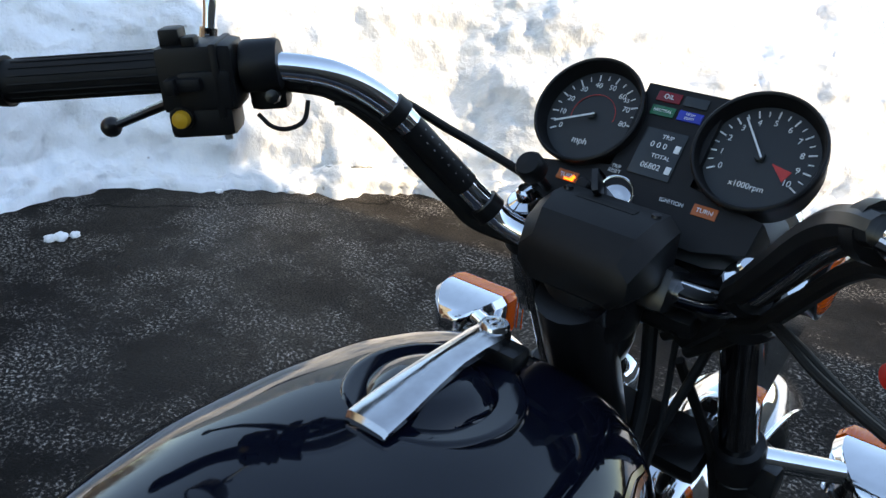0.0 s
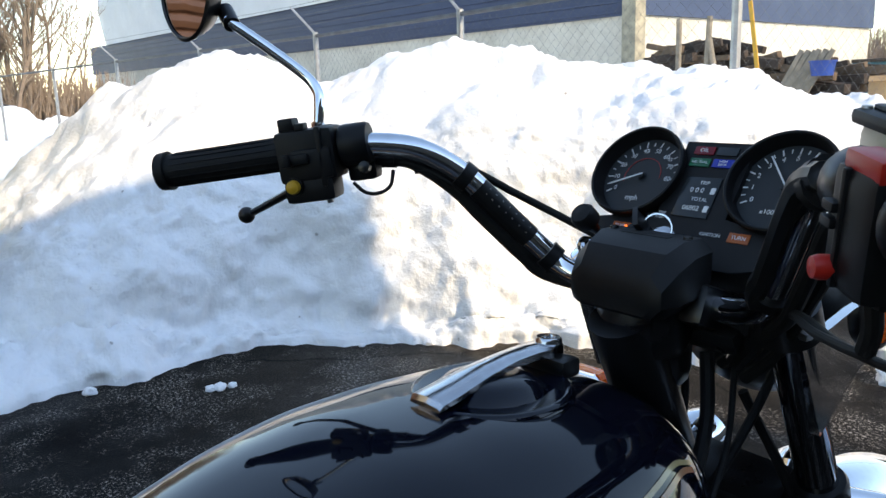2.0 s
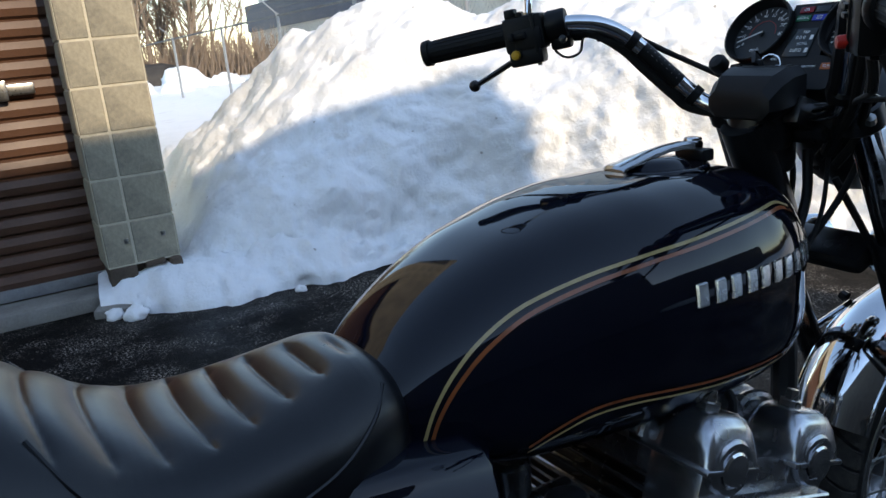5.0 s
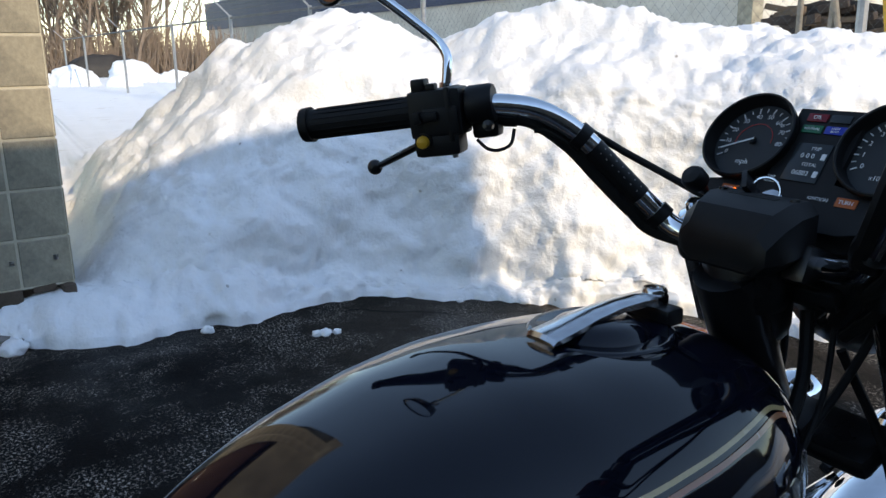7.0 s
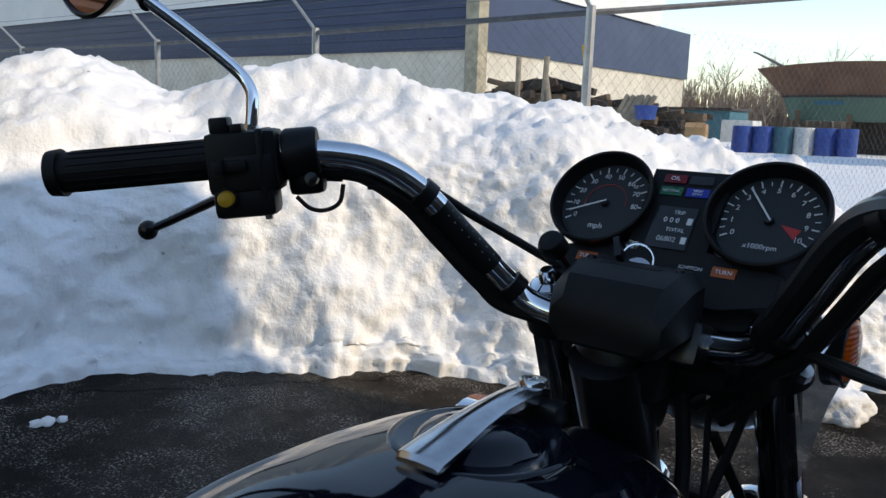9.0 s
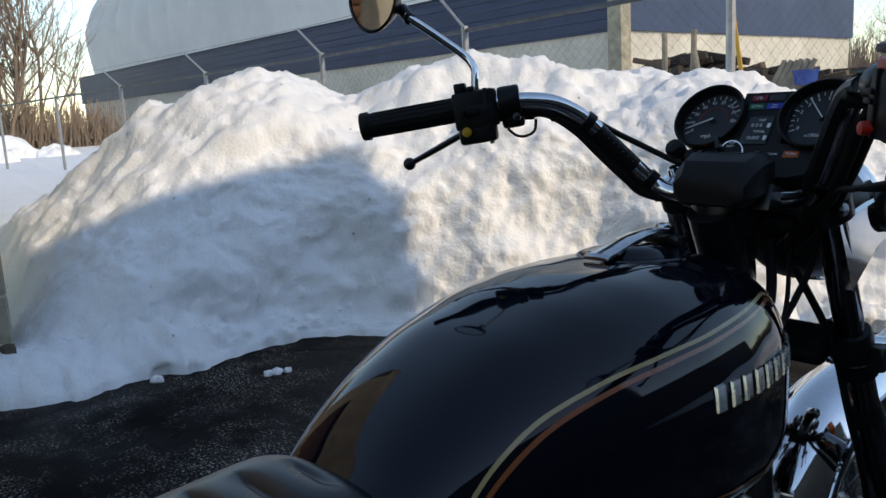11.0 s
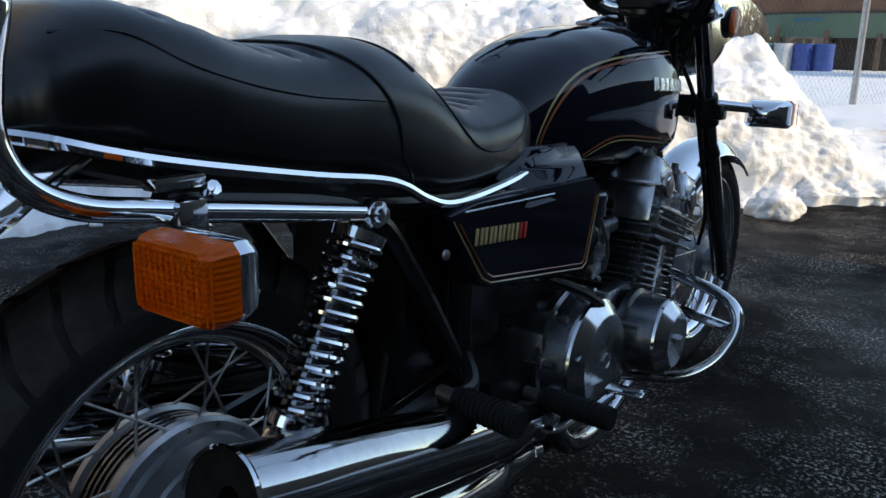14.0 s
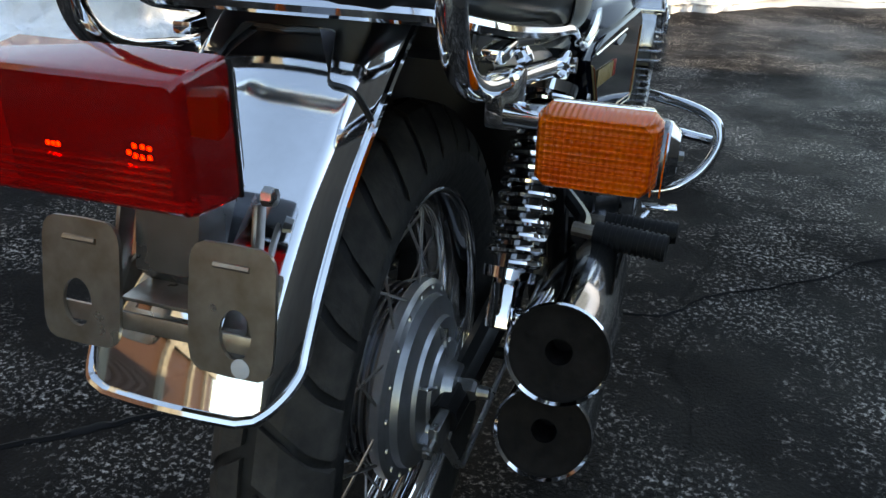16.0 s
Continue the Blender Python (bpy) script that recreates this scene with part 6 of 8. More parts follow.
# frame tubes and dark inner masses
for side in SIDES:
    part("frame_tube", tube([(0.06 * side, 1.20, 0.78), (0.10 * side, 1.16, 0.55), (0.12 * side, 1.10, 0.24), (0.12 * side, 0.85, 0.17), (0.12 * side, 0.55, 0.18), (0.125 * side, 0.42, 0.34), (0.125 * side, 0.40, 0.55), (0.115 * side, 0.50, 0.63)], 0.016, 10, 6), "black", bike, "black frame tube")
    part("frame_tube", tube([(0.125 * side, 0.42, 0.36), (0.13 * side, 0.28, 0.56), (0.13 * side, 0.18, 0.655), (0.125 * side, -0.06, 0.700)], 0.013, 10, 6), "black", bike, "black frame tube")
    part("frame_tube", tube([(0.11 * side, 0.58, 0.625), (0.12 * side, 0.3, 0.645), (0.125 * side, 0.1, 0.672)], 0.012, 10, 6), "black", bike, "black frame tube")
part("battery_box", block(0.21, 0.24, 0.26, 0.02, at=(0, 0.42, 0.52)), "black", bike, "black battery and air box")
part("inner_fender", block(0.16, 0.03, 0.34, 0.01, at=(0, 0.315, 0.44), turn=(-14, 0, 0)), "black", bike, "black inner fender")
part("backbone", tube([(0, 0.55, 0.66), (0, 1.0, 0.72), (0, 1.15, 0.80)], 0.028, 12, 5), "black", bike, "black frame backbone")


# -- engine --
def engine():
    # alloy block in the darkened colour, for the shade it stands in
    case = part("engine", block(0.34, 0.39, 0.20, 0.03, at=(0, 0.757, 0.31)), "case", bike, "air-cooled four cylinder alloy engine")
    part("sump", block(0.24, 0.34, 0.10, 0.03, at=(0, 0.74, 0.19)), "alloy", case)
    lean = pose(0, 0.930, 0.381, -18, 0, 0)
    part("cylinder_core", moved(joined(block(0.37, 0.125, 0.10, 0.008, at=(0, 0, 0.050)), block(0.40, 0.165, 0.075, 0.008, at=(0, 0.004, 0.132))), lean), "black", case)
    fin = mesh_of("fin", block(0.400, 0.152, 0.0046, 0.0018, segments=1), "alloy")
    head_fin = mesh_of("head_fin", block(0.436, 0.206, 0.0062, 0.0022, segments=1), "alloy")
    for k in range(8):
        again("fin", fin, case, lean @ pose(0, 0, 0.006 + 0.0122 * k))
    for k in range(4):
        again("head_fin", head_fin, case, lean @ pose(0, 0.004, 0.106 + 0.0175 * k))
    for side in SIDES:
        part("stud_boss", moved(block(0.012, 0.022, 0.10, 0.004, at=(0.196 * side, 0.004, 0.050)), lean), "alloy", case)
    part("cylinder_head", moved(joined(block(0.40, 0.20, 0.05, 0.012, at=(0, 0.003, 0.180)), block(0.42, 0.13, 0.02, 0.006, at=(0, 0, 0.16))), lean), "alloy", case, "alloy cylinder head")
    for dy in (-0.070, 0.078):
        rings = []
        for x, half, top, power in ((0.213, 0.036, 0.006, 0.7), (0.210, 0.039, 0.022, 0.6), (0.203, 0.040, 0.042, 0.55), (0.195, 0.040, 0.051, 0.5), (0.186, 0.040, 0.054, 0.5), (0.150, 0.040, 0.053, 0.6), (0.141, 0.040, 0.051, 0.8), (0.136, 0.037, 0.044, 1.0)):
            arc = [math.pi * k / 16 for k in range(17)]
            rings.append([(x, dy - half * math.copysign(abs(math.cos(a)) ** power, math.cos(a)), 0.196 + top * math.sin(a) ** power) for a in arc])
        rings = [[(-x, y, z) for x, y, z in ring] for ring in rings] + rings[::-1]
        cover = part("cam_cover", moved(loft(rings), lean), "alloy", case, "cast alloy cam cover", angle=50)
        part("seam_flange", moved(block(0.430, 0.090, 0.006, 0.002, at=(0, dy, 0.196)), lean), "alloy", cover)
        for x in (-0.118, -0.096, -0.02, 0.02, 0.096, 0.118):
            part("cover_band", moved(tube([(x, dy - 0.038, 0.200), (x, dy - 0.033, 0.228), (x, dy - 0.018, 0.244), (x, dy + 0.018, 0.244), (x, dy + 0.033, 0.228), (x, dy + 0.038, 0.200)], 0.0065, 8, 3), lean), "alloy", cover)
        for side in SIDES:
            part("tower", moved(block(0.075, 0.070, 0.07, 0.010, at=(0.165 * side, dy, 0.162)), lean), "alloy", case, "cast cam tower")
            part("end_boss", moved(lathe([(0.031, -0.030), (0.031, 0.004), (0.028, 0.007), (0.0215, 0.007), (0.0205, 0.003), (0.0, 0.003)], 28, pose(0.205 * side, dy, 0.198, 0, 90 * side, 0)), lean), "alloy", cover, "round cast end boss", angle=25)
            part("cam_end_cap", moved(lathe([(0.0195, 0.003), (0.0195, 0.009), (0.017, 0.011), (0.0, 0.0115)], 24, pose(0.205 * side, dy, 0.198, 0, 90 * side, 0)), lean), "bright_alloy", cover, "round bright end plug", angle=25)
            part("cover_bolt", moved(lathe([(0.0, 0.016), (0.006, 0.015), (0.007, 0.006), (0.011, 0.005), (0.011, 0)], 6, pose(0.165 * side, dy, 0.249) @ Matrix.Scale(1.25, 4)), lean), "zinc", cover, angle=20)
    # right side: clutch cover, pulse cover; left side: alternator cover
    # the drums take the darkened casting for their dark reflections
    clutch = part("clutch_cover", lathe([(0.112, 0.0), (0.112, 0.014), (0.106, 0.018), (0.101, 0.052), (0.098, 0.058), (0.0, 0.058)], 56, pose(0.144, 0.672, 0.342, 0, 90, 0)), "case", case, "round clutch cover, drum coloured dark", angle=14)
    part("clutch_face", lathe([(0.0995, 0.0565), (0.098, 0.061), (0.0765, 0.078)], 56, pose(0.144, 0.672, 0.342, 0, 90, 0)), "bright_alloy", clutch, "polished bevel ring", angle=14)
    part("clutch_disc", lathe([(0.0770, 0.0775), (0.075, 0.0790), (0.0, 0.080)], 56, pose(0.144, 0.672, 0.342, 0, 90, 0)), "alloy", clutch, "satin alloy disc", angle=14)
    part("cover_emblem", lathe([(0.013, 0.080), (0.013, 0.0825), (0.011, 0.083), (0.010, 0.081), (0.0, 0.081)], 24, pose(0.144, 0.672, 0.342, 0, 90, 0)), "zinc", clutch, "round raised emblem")
    part("cover_rib", moved(block(0.05, 0.014, 0.10, 0.005, at=(0.05, -0.055, 0.02)), pose(0.144, 0.672, 0.342, 32, 0, 0)), "bright_alloy", clutch)
    for k in range(9):
        a = 2 * math.pi * k / 9 + 0.2
        part("cover_screw", lathe([(0.0, 0.050), (0.0055, 0.049), (0.0062, 0.03), (0.009, 0.028), (0.009, 0.0)], 8, pose(0.139, 0.672 + 0.110 * math.cos(a), 0.342 + 0.110 * math.sin(a), 0, 90, 0)), "zinc", case)
    pulse = part("pulse_cover", lathe([(0.078, 0.0), (0.078, 0.012), (0.070, 0.016), (0.068, 0.064), (0.065, 0.068), (0.0, 0.068)], 44, pose(0.190, 0.848, 0.338, 0, 90, 0)), "case", case, "round end cover, drum coloured dark", angle=14)
    part("pulse_face", lathe([(0.0672, 0.066), (0.066, 0.071), (0.0485, 0.089)], 44, pose(0.190, 0.848, 0.338, 0, 90, 0)), "bright_alloy", pulse, "polished bevel ring", angle=14)
    part("pulse_disc", lathe([(0.0490, 0.0885), (0.047, 0.090), (0.0, 0.0905)], 44, pose(0.190, 0.848, 0.338, 0, 90, 0)), "alloy", pulse, "satin alloy disc", angle=14)
    part("centre_bolt", lathe([(0.0, 0.100), (0.010, 0.099), (0.011, 0.090)], 6, pose(0.190, 0.848, 0.338, 0, 90, 0)), "zinc", pulse, angle=20)
    for a in (0.6, 2.7, 4.8):
        part("cover_bolt", lathe([(0.0, 0.030), (0.006, 0.029), (0.007, 0)], 6, pose(0.202, 0.848 + 0.072 * math.cos(a), 0.338 + 0.072 * math.sin(a), 0, 90, 0)), "zinc", pulse)
    part("case_web", moved(block(0.03, 0.30, 0.05, 0.012, at=(0.165, 0.75, 0.40)), Matrix()), "alloy", case)
    part("alternator_cover", lathe([(0.080, 0.0), (0.080, 0.05), (0.070, 0.062), (0.0, 0.066)], 36, pose(-0.175, 0.80, 0.335, 0, -90, 0)), "bright_alloy", case, "polished alternator cover", angle=25)
    # coils assumed under the tank, added in black to darken the gap there
    for x in (-0.045, 0.045):
        part("ignition_coil", joined(tube([(x, 0.90, 0.690), (x, 1.04, 0.716)], 0.026, 16, straight=True), block(0.03, 0.05, 0.05, 0.006, at=(x, 0.97, 0.725))), "black", bike, "black ignition coil")
    part("oil_line", tube([(0.17, 0.70, 0.40), (0.205, 0.68, 0.43), (0.20, 0.60, 0.475), (0.16, 0.55, 0.50)], 0.008, 8, 6), "black", case)
    # carburettors and their tops
    for x in (-0.145, -0.05, 0.05, 0.145):
        carb = part("carburettor", joined(lathe([(0.015, -0.05), (0.016, 0.02), (0.0215, 0.020), (0.0215, 0.046)], 20, pose(x, 0.758, 0.538)), block(0.040, 0.05, 0.040, 0.006, at=(x, 0.756, 0.498)), lathe([(0.016, -0.05), (0.016, 0.05)], 16, pose(x, 0.785, 0.530, 90, 0, 0))), "case", bike, "cast carburettor", angle=30)
        part("carb_cap", lathe([(0.0235, 0.0), (0.0235, 0.010), (0.020, 0.014), (0.0, 0.015)], 20, pose(x, 0.758, 0.584)), "case", carb)
        part("fuel_bowl", block(0.034, 0.036, 0.034, 0.006, at=(x, 0.756, 0.466)), "alloy", carb)
        for dy, z in ((-0.018, 0.522), (0.018, 0.522), (-0.014, 0.486), (0.014, 0.486), (0.0, 0.45)):
            part("carb_screw", lathe([(0.0, 0.006), (0.004, 0.005), (0.0045, 0)], 8, pose(x + 0.018, 0.756 + dy, z, 0, 90, 0)), "zinc", carb)
        part("air_duct", lathe([(0.026, -0.03), (0.026, 0.03)], 18, pose(x, 0.700, 0.530, 80, 0, 0)), "rubber", carb)
    part("carb_linkage", joined(tube([(0.17, 0.735, 0.56), (0.185, 0.74, 0.51), (0.175, 0.75, 0.465)], 0.0035, 6, 4), lathe([(0, 0.008), (0.012, 0.007), (0.012, 0)], 14, pose(0.170, 0.75, 0.525, 0, 90, 0))), "zinc", bike)
    for x in (0.05, 0.15):
        part("plug_lead", tube([(x, 0.97, 0.57), (x, 1.0, 0.62), (x * 0.7, 0.99, 0.66), (x * 0.3, 1.05, 0.70)], 0.005, 8, 5), "rubber", bike)


engine()

# -- crash bar --
for side in SIDES:
    part("engine_guard", tube(mirrored([(0.12, 1.03, 0.412), (0.20, 1.016, 0.408), (0.285, 0.992, 0.398), (0.335, 0.968, 0.382), (0.352, 0.955, 0.354), (0.346, 0.940, 0.318), (0.318, 0.922, 0.276), (0.262, 0.905, 0.244), (0.13, 0.90, 0.22)], side), 0.0112, 14, 8), "chrome", bike, "chrome engine guard bar")
    part("guard_brace", tube(mirrored([(0.18, 0.990, 0.356), (0.338, 0.950, 0.344)], side), 0.0095, 10, straight=True), "chrome", bike)
    part("guard_clamp", block(0.03, 0.045, 0.03, 0.005, at=(0.125 * side, 1.03, 0.400)), "black", bike)


# -- steering: everything that turns with the fork --
STEER = Matrix.Translation((0.0295, 1.2, 0.95)) @ pose(0, 0, 0, 0, 0.9, -2.3) @ Matrix.Translation((0, -1.2, -0.95))


def turned_part(name, shape, material, parent=None, label="", angle=35):
    return part(name, moved(shape, STEER), material, parent or bike, label, angle)


def fork_y(z):
    return 1.262 + (0.90 - z) * 0.468


for side in SIDES:
    x = 0.100 * side + 0.002
    low = x + 0.010
    leg = turned_part("fork_tube", tube([(x, fork_y(0.935), 0.935), (x, fork_y(0.72), 0.72), (x + 0.003, fork_y(0.56), 0.56)], 0.0185, 20, straight=True), "dark_chrome", None, "chrome fork tube, coloured dark for its reflections")
    turned_part("fork_slider", tube([(x + 0.002, fork_y(0.60), 0.60), (x + 0.002, fork_y(0.585), 0.585), (x + 0.003, fork_y(0.57), 0.57), (low, fork_y(0.288) + 0.012, 0.280)], [0.0210, 0.0235, 0.0222, 0.0220, 0.0212, 0.0205], 20, straight=True), "dark_chrome", leg, "dark grey fork slider")
    turned_part("axle_holder", block(0.034, 0.056, 0.050, 0.012, at=(low, fork_y(0.288) + 0.022, 0.284), turn=(-25, 0, 0)), "dark_chrome", leg, "cast axle holder")
    turned_part("dust_seal", tube([(x + 0.001, fork_y(0.62), 0.62), (x + 0.002, fork_y(0.597), 0.597)], [0.0200, 0.0235], 18, straight=True), "rubber", leg)
    turned_part("fork_cap", lathe([(0.0, 0.014), (0.006, 0.014), (0.0085, 0.012), (0.0095, 0.003), (0.017, 0.0), (0.018, -0.008)], 20, pose(x, fork_y(0.936), 0.936, 25, 0, 0)), "chrome", leg, "chrome fork cap", angle=25)
    turned_part("fork_clamp", joined(lathe([(0.024, -0.017), (0.028, -0.014), (0.028, 0.014), (0.024, 0.017)], 20, pose(x, fork_y(0.908), 0.908, 25, 0, 0)), block(0.03, 0.03, 0.03, 0.006, at=(x * 0.72, fork_y(0.908) - 0.012, 0.908))), "black", None, "black upper fork clamp")
    turned_part("fork_clamp", lathe([(0.0180, -0.022), (0.0235, -0.022), (0.0265, -0.018), (0.0265, 0.017), (0.0245, 0.021), (0.0180, 0.022)], 20, pose(x, fork_y(0.716), 0.716, 25, 0, 0)), "black", None, "black lower fork clamp")
    turned_part("indicator_clamp", joined(lathe([(0.022, -0.016), (0.026, -0.013), (0.026, 0.013), (0.022, 0.016)], 18, pose(x, fork_y(0.684), 0.684, 25, 0, 0)), block(0.03, 0.03, 0.034, 0.005, at=(x + 0.026 * side, fork_y(0.700) + 0.002, 0.700))), "black", None, "black indicator clamp")
    turned_part("clamp_bolt", lathe([(0.0, 0.011), (0.006, 0.010), (0.007, 0)], 8, pose(x + 0.024 * side, fork_y(0.908) - 0.016, 0.904, 40, 30 * side, 0)), "zinc", None)
turned_part("top_clamp", block(0.15, 0.050, 0.024, 0.011, at=(0.004, 1.246, 0.893), turn=(25, 0, 0)), "black", None, "black upper fork yoke")
turned_part("lower_clamp", block(0.17, 0.060, 0.030, 0.012, at=(0, 1.325, 0.712), turn=(25, 0, 0)), "black", None, "black lower fork yoke")
turned_part("steering_head", tube([(0, 1.175, 0.905), (0, 1.262, 0.720)], 0.030, 18, straight=True), "black", None, "black steering head")

front = wheel("front_wheel", FRONT, 0.222, 0.288, 0.098, 40, 0.062, 50, STEER)
turn = STEER @ Matrix.Translation(FRONT) @ pose(0, 0, 0, 0, 90, 0)
for side in (-1,):
    part("brake_disc", lathe([(0.075, 0.052 * side), (0.140, 0.052 * side), (0.140, 0.057 * side), (0.075, 0.057 * side), (0.075, 0.052 * side)], 48, turn), "bright_alloy", front, "steel brake disc", angle=30)
    part("disc_carrier", lathe([(0.03, 0.048 * side), (0.085, 0.050 * side), (0.085, 0.058 * side), (0.03, 0.060 * side)], 32, turn), "black", front)
    turned_part("caliper", block(0.05, 0.055, 0.085, 0.012, at=(0.075 * side, 1.50, 0.325), turn=(-25, 0, 0)), "black", None, "black brake caliper")
part("axle_end", lathe([(0.0, 0.101), (0.010, 0.100), (0.012, 0.095), (0.012, 0.06)], 12, turn), "steel", front)

FRONT_RIDGE = [(1.325, 0.440), (1.350, 0.495), (1.395, 0.548), (1.455, 0.586), (1.53, 0.607), (1.61, 0.613), (1.70, 0.602), (1.775, 0.576), (1.835, 0.542), (1.86, 0.524)]


def front_fender_shape():
    pts = curve([(FRONT.x, y, z) for y, z in FRONT_RIDGE], 6)
    rows = []
    for k, p in enumerate(pts):
        n = (p - FRONT).normalized()
        n.x = 0
        row = [p + Vector((0.062 * a, 0, 0)) - n * 0.040 * abs(a) ** 2.4 for a in [-1 + s / 8 for s in range(17)]]
        rows.append([*row, *[q - n * 0.0025 - Vector((math.copysign(0.002, q.x - FRONT.x) if abs(q.x - FRONT.x) > 0.056 else 0, 0, 0)) for q in row[::-1]]])
    return loft(rows)


ff = turned_part("front_fender", front_fender_shape(), "chrome", None, "chrome front fender", angle=50)
for side in SIDES:
    pts = curve([(FRONT.x, y, z) for y, z in FRONT_RIDGE], 6)
    line = []
    for p in pts:
        n = (p - FRONT).normalized()
        line.append(p - n * 0.040 + Vector((0.062 * side, 0, 0)))
    turned_part("rolled_edge", tube(line, 0.0036, 8, straight=True), "chrome", ff, "rolled chrome edge")
    turned_part("fender_stay", tube([(0.062 * side + 0.006, 1.50, 0.565), (0.092 * side + 0.008, fork_y(0.53), 0.525)], 0.006, 8, straight=True), "chrome", ff, "chrome fender stay")
    turned_part("stay_bolt", lathe([(0, 0.012), (0.008, 0.011), (0.009, 0)], 8, pose(0.064 * side + 0.006, 1.49, 0.575, 0, 70 * side, 0)), "black", ff)


# -- headlamp --
def headlamp():
    m = pose(0, 1.405, 0.866, -88, 0, 0)
    shell = turned_part("headlamp", lathe([(0.0, -0.075), (0.035, -0.070), (0.065, -0.052), (0.084, -0.020), (0.090, 0.015), (0.090, 0.030)], 40, m), "black", None, "black headlamp shell", angle=50)
    turned_part("headlamp_rim", lathe([(0.090, 0.022), (0.097, 0.028), (0.098, 0.042), (0.092, 0.052), (0.086, 0.052)], 40, m), "chrome", shell, "chrome headlamp rim", angle=50)
    turned_part("headlamp_glass", lathe([(0.088, 0.050), (0.06, 0.060), (0.0, 0.066)], 36, m), "mirror", shell, "clear headlamp glass", angle=60)
    for side in SIDES:
        turned_part("headlamp_ear", loft([[(0.110 * side, y, z), (0.110 * side, y2, z2), (0.122 * side, y2, z2), (0.119 * side, y, z)] for y, z, y2, z2 in ((1.255, 0.885, 1.292, 0.800), (1.345, 0.902, 1.36, 0.845), (1.42, 0.908, 1.41, 0.860))]), "chrome", None, "chrome headlamp ear")
        turned_part("ear_reflector", lathe([(0.0, 0.008), (0.020, 0.007), (0.028, 0.004), (0.030, 0.0)], 28, pose(0.127 * side, 1.386, 0.893, 0, 90 * side, 0)), "amber", None, "round amber reflector")
        turned_part("reflector_cup", lathe([(0.0, -0.014), (0.028, -0.013), (0.033, -0.006), (0.034, 0.002), (0.031, 0.003), (0.030, 0.0)], 28, pose(0.127 * side, 1.386, 0.893, 0, 90 * side, 0)), "black", None, "black reflector cup")
        turned_part("horn", lathe([(0.0, 0.02), (0.03, 0.018), (0.034, 0.0), (0.030, -0.015), (0.012, -0.03)], 24, pose(0.06 * side, 1.395, 0.70, -80, 0, 0)), "chrome", None, "chrome horn")


headlamp()

# -- handlebar --
BAR = [(0.0, 1.224, 0.914), (0.06, 1.222, 0.915), (0.098, 1.214, 0.923), (0.120, 1.198, 0.945), (0.145, 1.170, 0.982), (0.168, 1.142, 1.017), (0.190, 1.113, 1.039), (0.214, 1.088, 1.046), (0.245, 1.056, 1.045), (0.30, 1.006, 1.036), (0.372, 0.9405, 1.023)]
bar_left = [(-x, y, z) for x, y, z in BAR[:0:-1]]
bar = turned_part("handlebar", tube([*bar_left, *BAR], 0.0113, 16, 8), "chrome", None, "chrome handlebar")
bar_curve = curve(BAR, 12)


def bar_at(x):
    """The bar's place and direction at a distance from the middle, right side."""
    k = min(range(len(bar_curve) - 1), key=lambda i: abs(bar_curve[i].x - x))
    return bar_curve[k], (bar_curve[k + 1] - bar_curve[k]).normalized()


def sided(v, side):
    return Vector((v.x * side, v.y, v.z))


for side in SIDES:
    a, b = bar_at(0.286)[0], bar_at(0.368)[0]
    way = (b - a).normalized()
    core = [sided(a + way * (0.128 * k / 10), side) for k in range(11)]
    grip = turned_part("grip", tube(core, [0.0165, 0.0158, 0.0158, 0.0158, 0.0165], 20, straight=True), "rubber", bar, "ribbed black rubber grip")
    ribs = []
    for k in range(16):
        t = 2 * math.pi * k / 16
        up = Vector((0, 0, 1))
        off = way.cross(up).normalized() * math.cos(t) + up * math.sin(t)
        ribs.append(tube([sided(a + way * 0.006 + off * 0.0162, side), sided(a + way * 0.118 + off * 0.0162, side)], 0.0008, 4, straight=True))
    turned_part("grip_rib", joined(*ribs), "rubber", grip)
    turned_part("grip_end", tube([sided(a + way * 0.124, side), sided(a + way * 0.134, side)], [0.0195, 0.0185], 20, straight=True), "rubber", grip)
    for x, r in ((0.166, 0.0138), (0.111, 0.0142)) if side < 0 else ((0.118, 0.0150), (0.196, 0.0165)):
        p, d = bar_at(x)
        turned_part("cable_band", tube([sided(p - d * 0.006, side), sided(p + d * 0.006, side)], r, 14, straight=True), "plastic", bar, "black cable band")
# a dark label on the left tube, its print as plain bars
sleeve = [sided(bar_at(0.127 + 0.0045 * k)[0], -1) for k in range(8)]
label = turned_part("tube_label", tube(sleeve, 0.01155, 16, 4, caps=False), "plastic", bar, "dark label wrapped round the tube")
for k in range(7):
    q, e = bar_at(0.131 + 0.0041 * k)
    n = Vector((0.1, -0.62, 0.78))
    n = (n - e * n.dot(e)).normalized()
    for lift in (-0.30, 0.30):
        at = q + (n * math.cos(lift) + e.cross(n) * math.sin(lift)) * 0.0114
        turned_part("print_bar", tube([sided(at - e * 0.0010, -1), sided(at + e * (0.0002 + 0.0004 * ((k * 7) % 3)), -1)], 0.0006, 5, straight=True), "print", label, "pale print bar")


# -- left switch housing, clutch lever, mirror --
def axes_at(x, side):
    p, d = bar_at(x)
    p, d = sided(p, side), sided(d, side)
    ahead = Vector((0, 0, 1)).cross(d).normalized() * side
    ahead = ahead if ahead.y > 0 else -ahead
    up = d.cross(ahead)
    up = up if up.z > 0 else -up
    m = Matrix((d, ahead, up)).transposed().to_4x4()
    return Matrix.Translation(p) @ m


L = axes_at(0.265, -1)       # local: x outwards along the bar, y ahead, z up


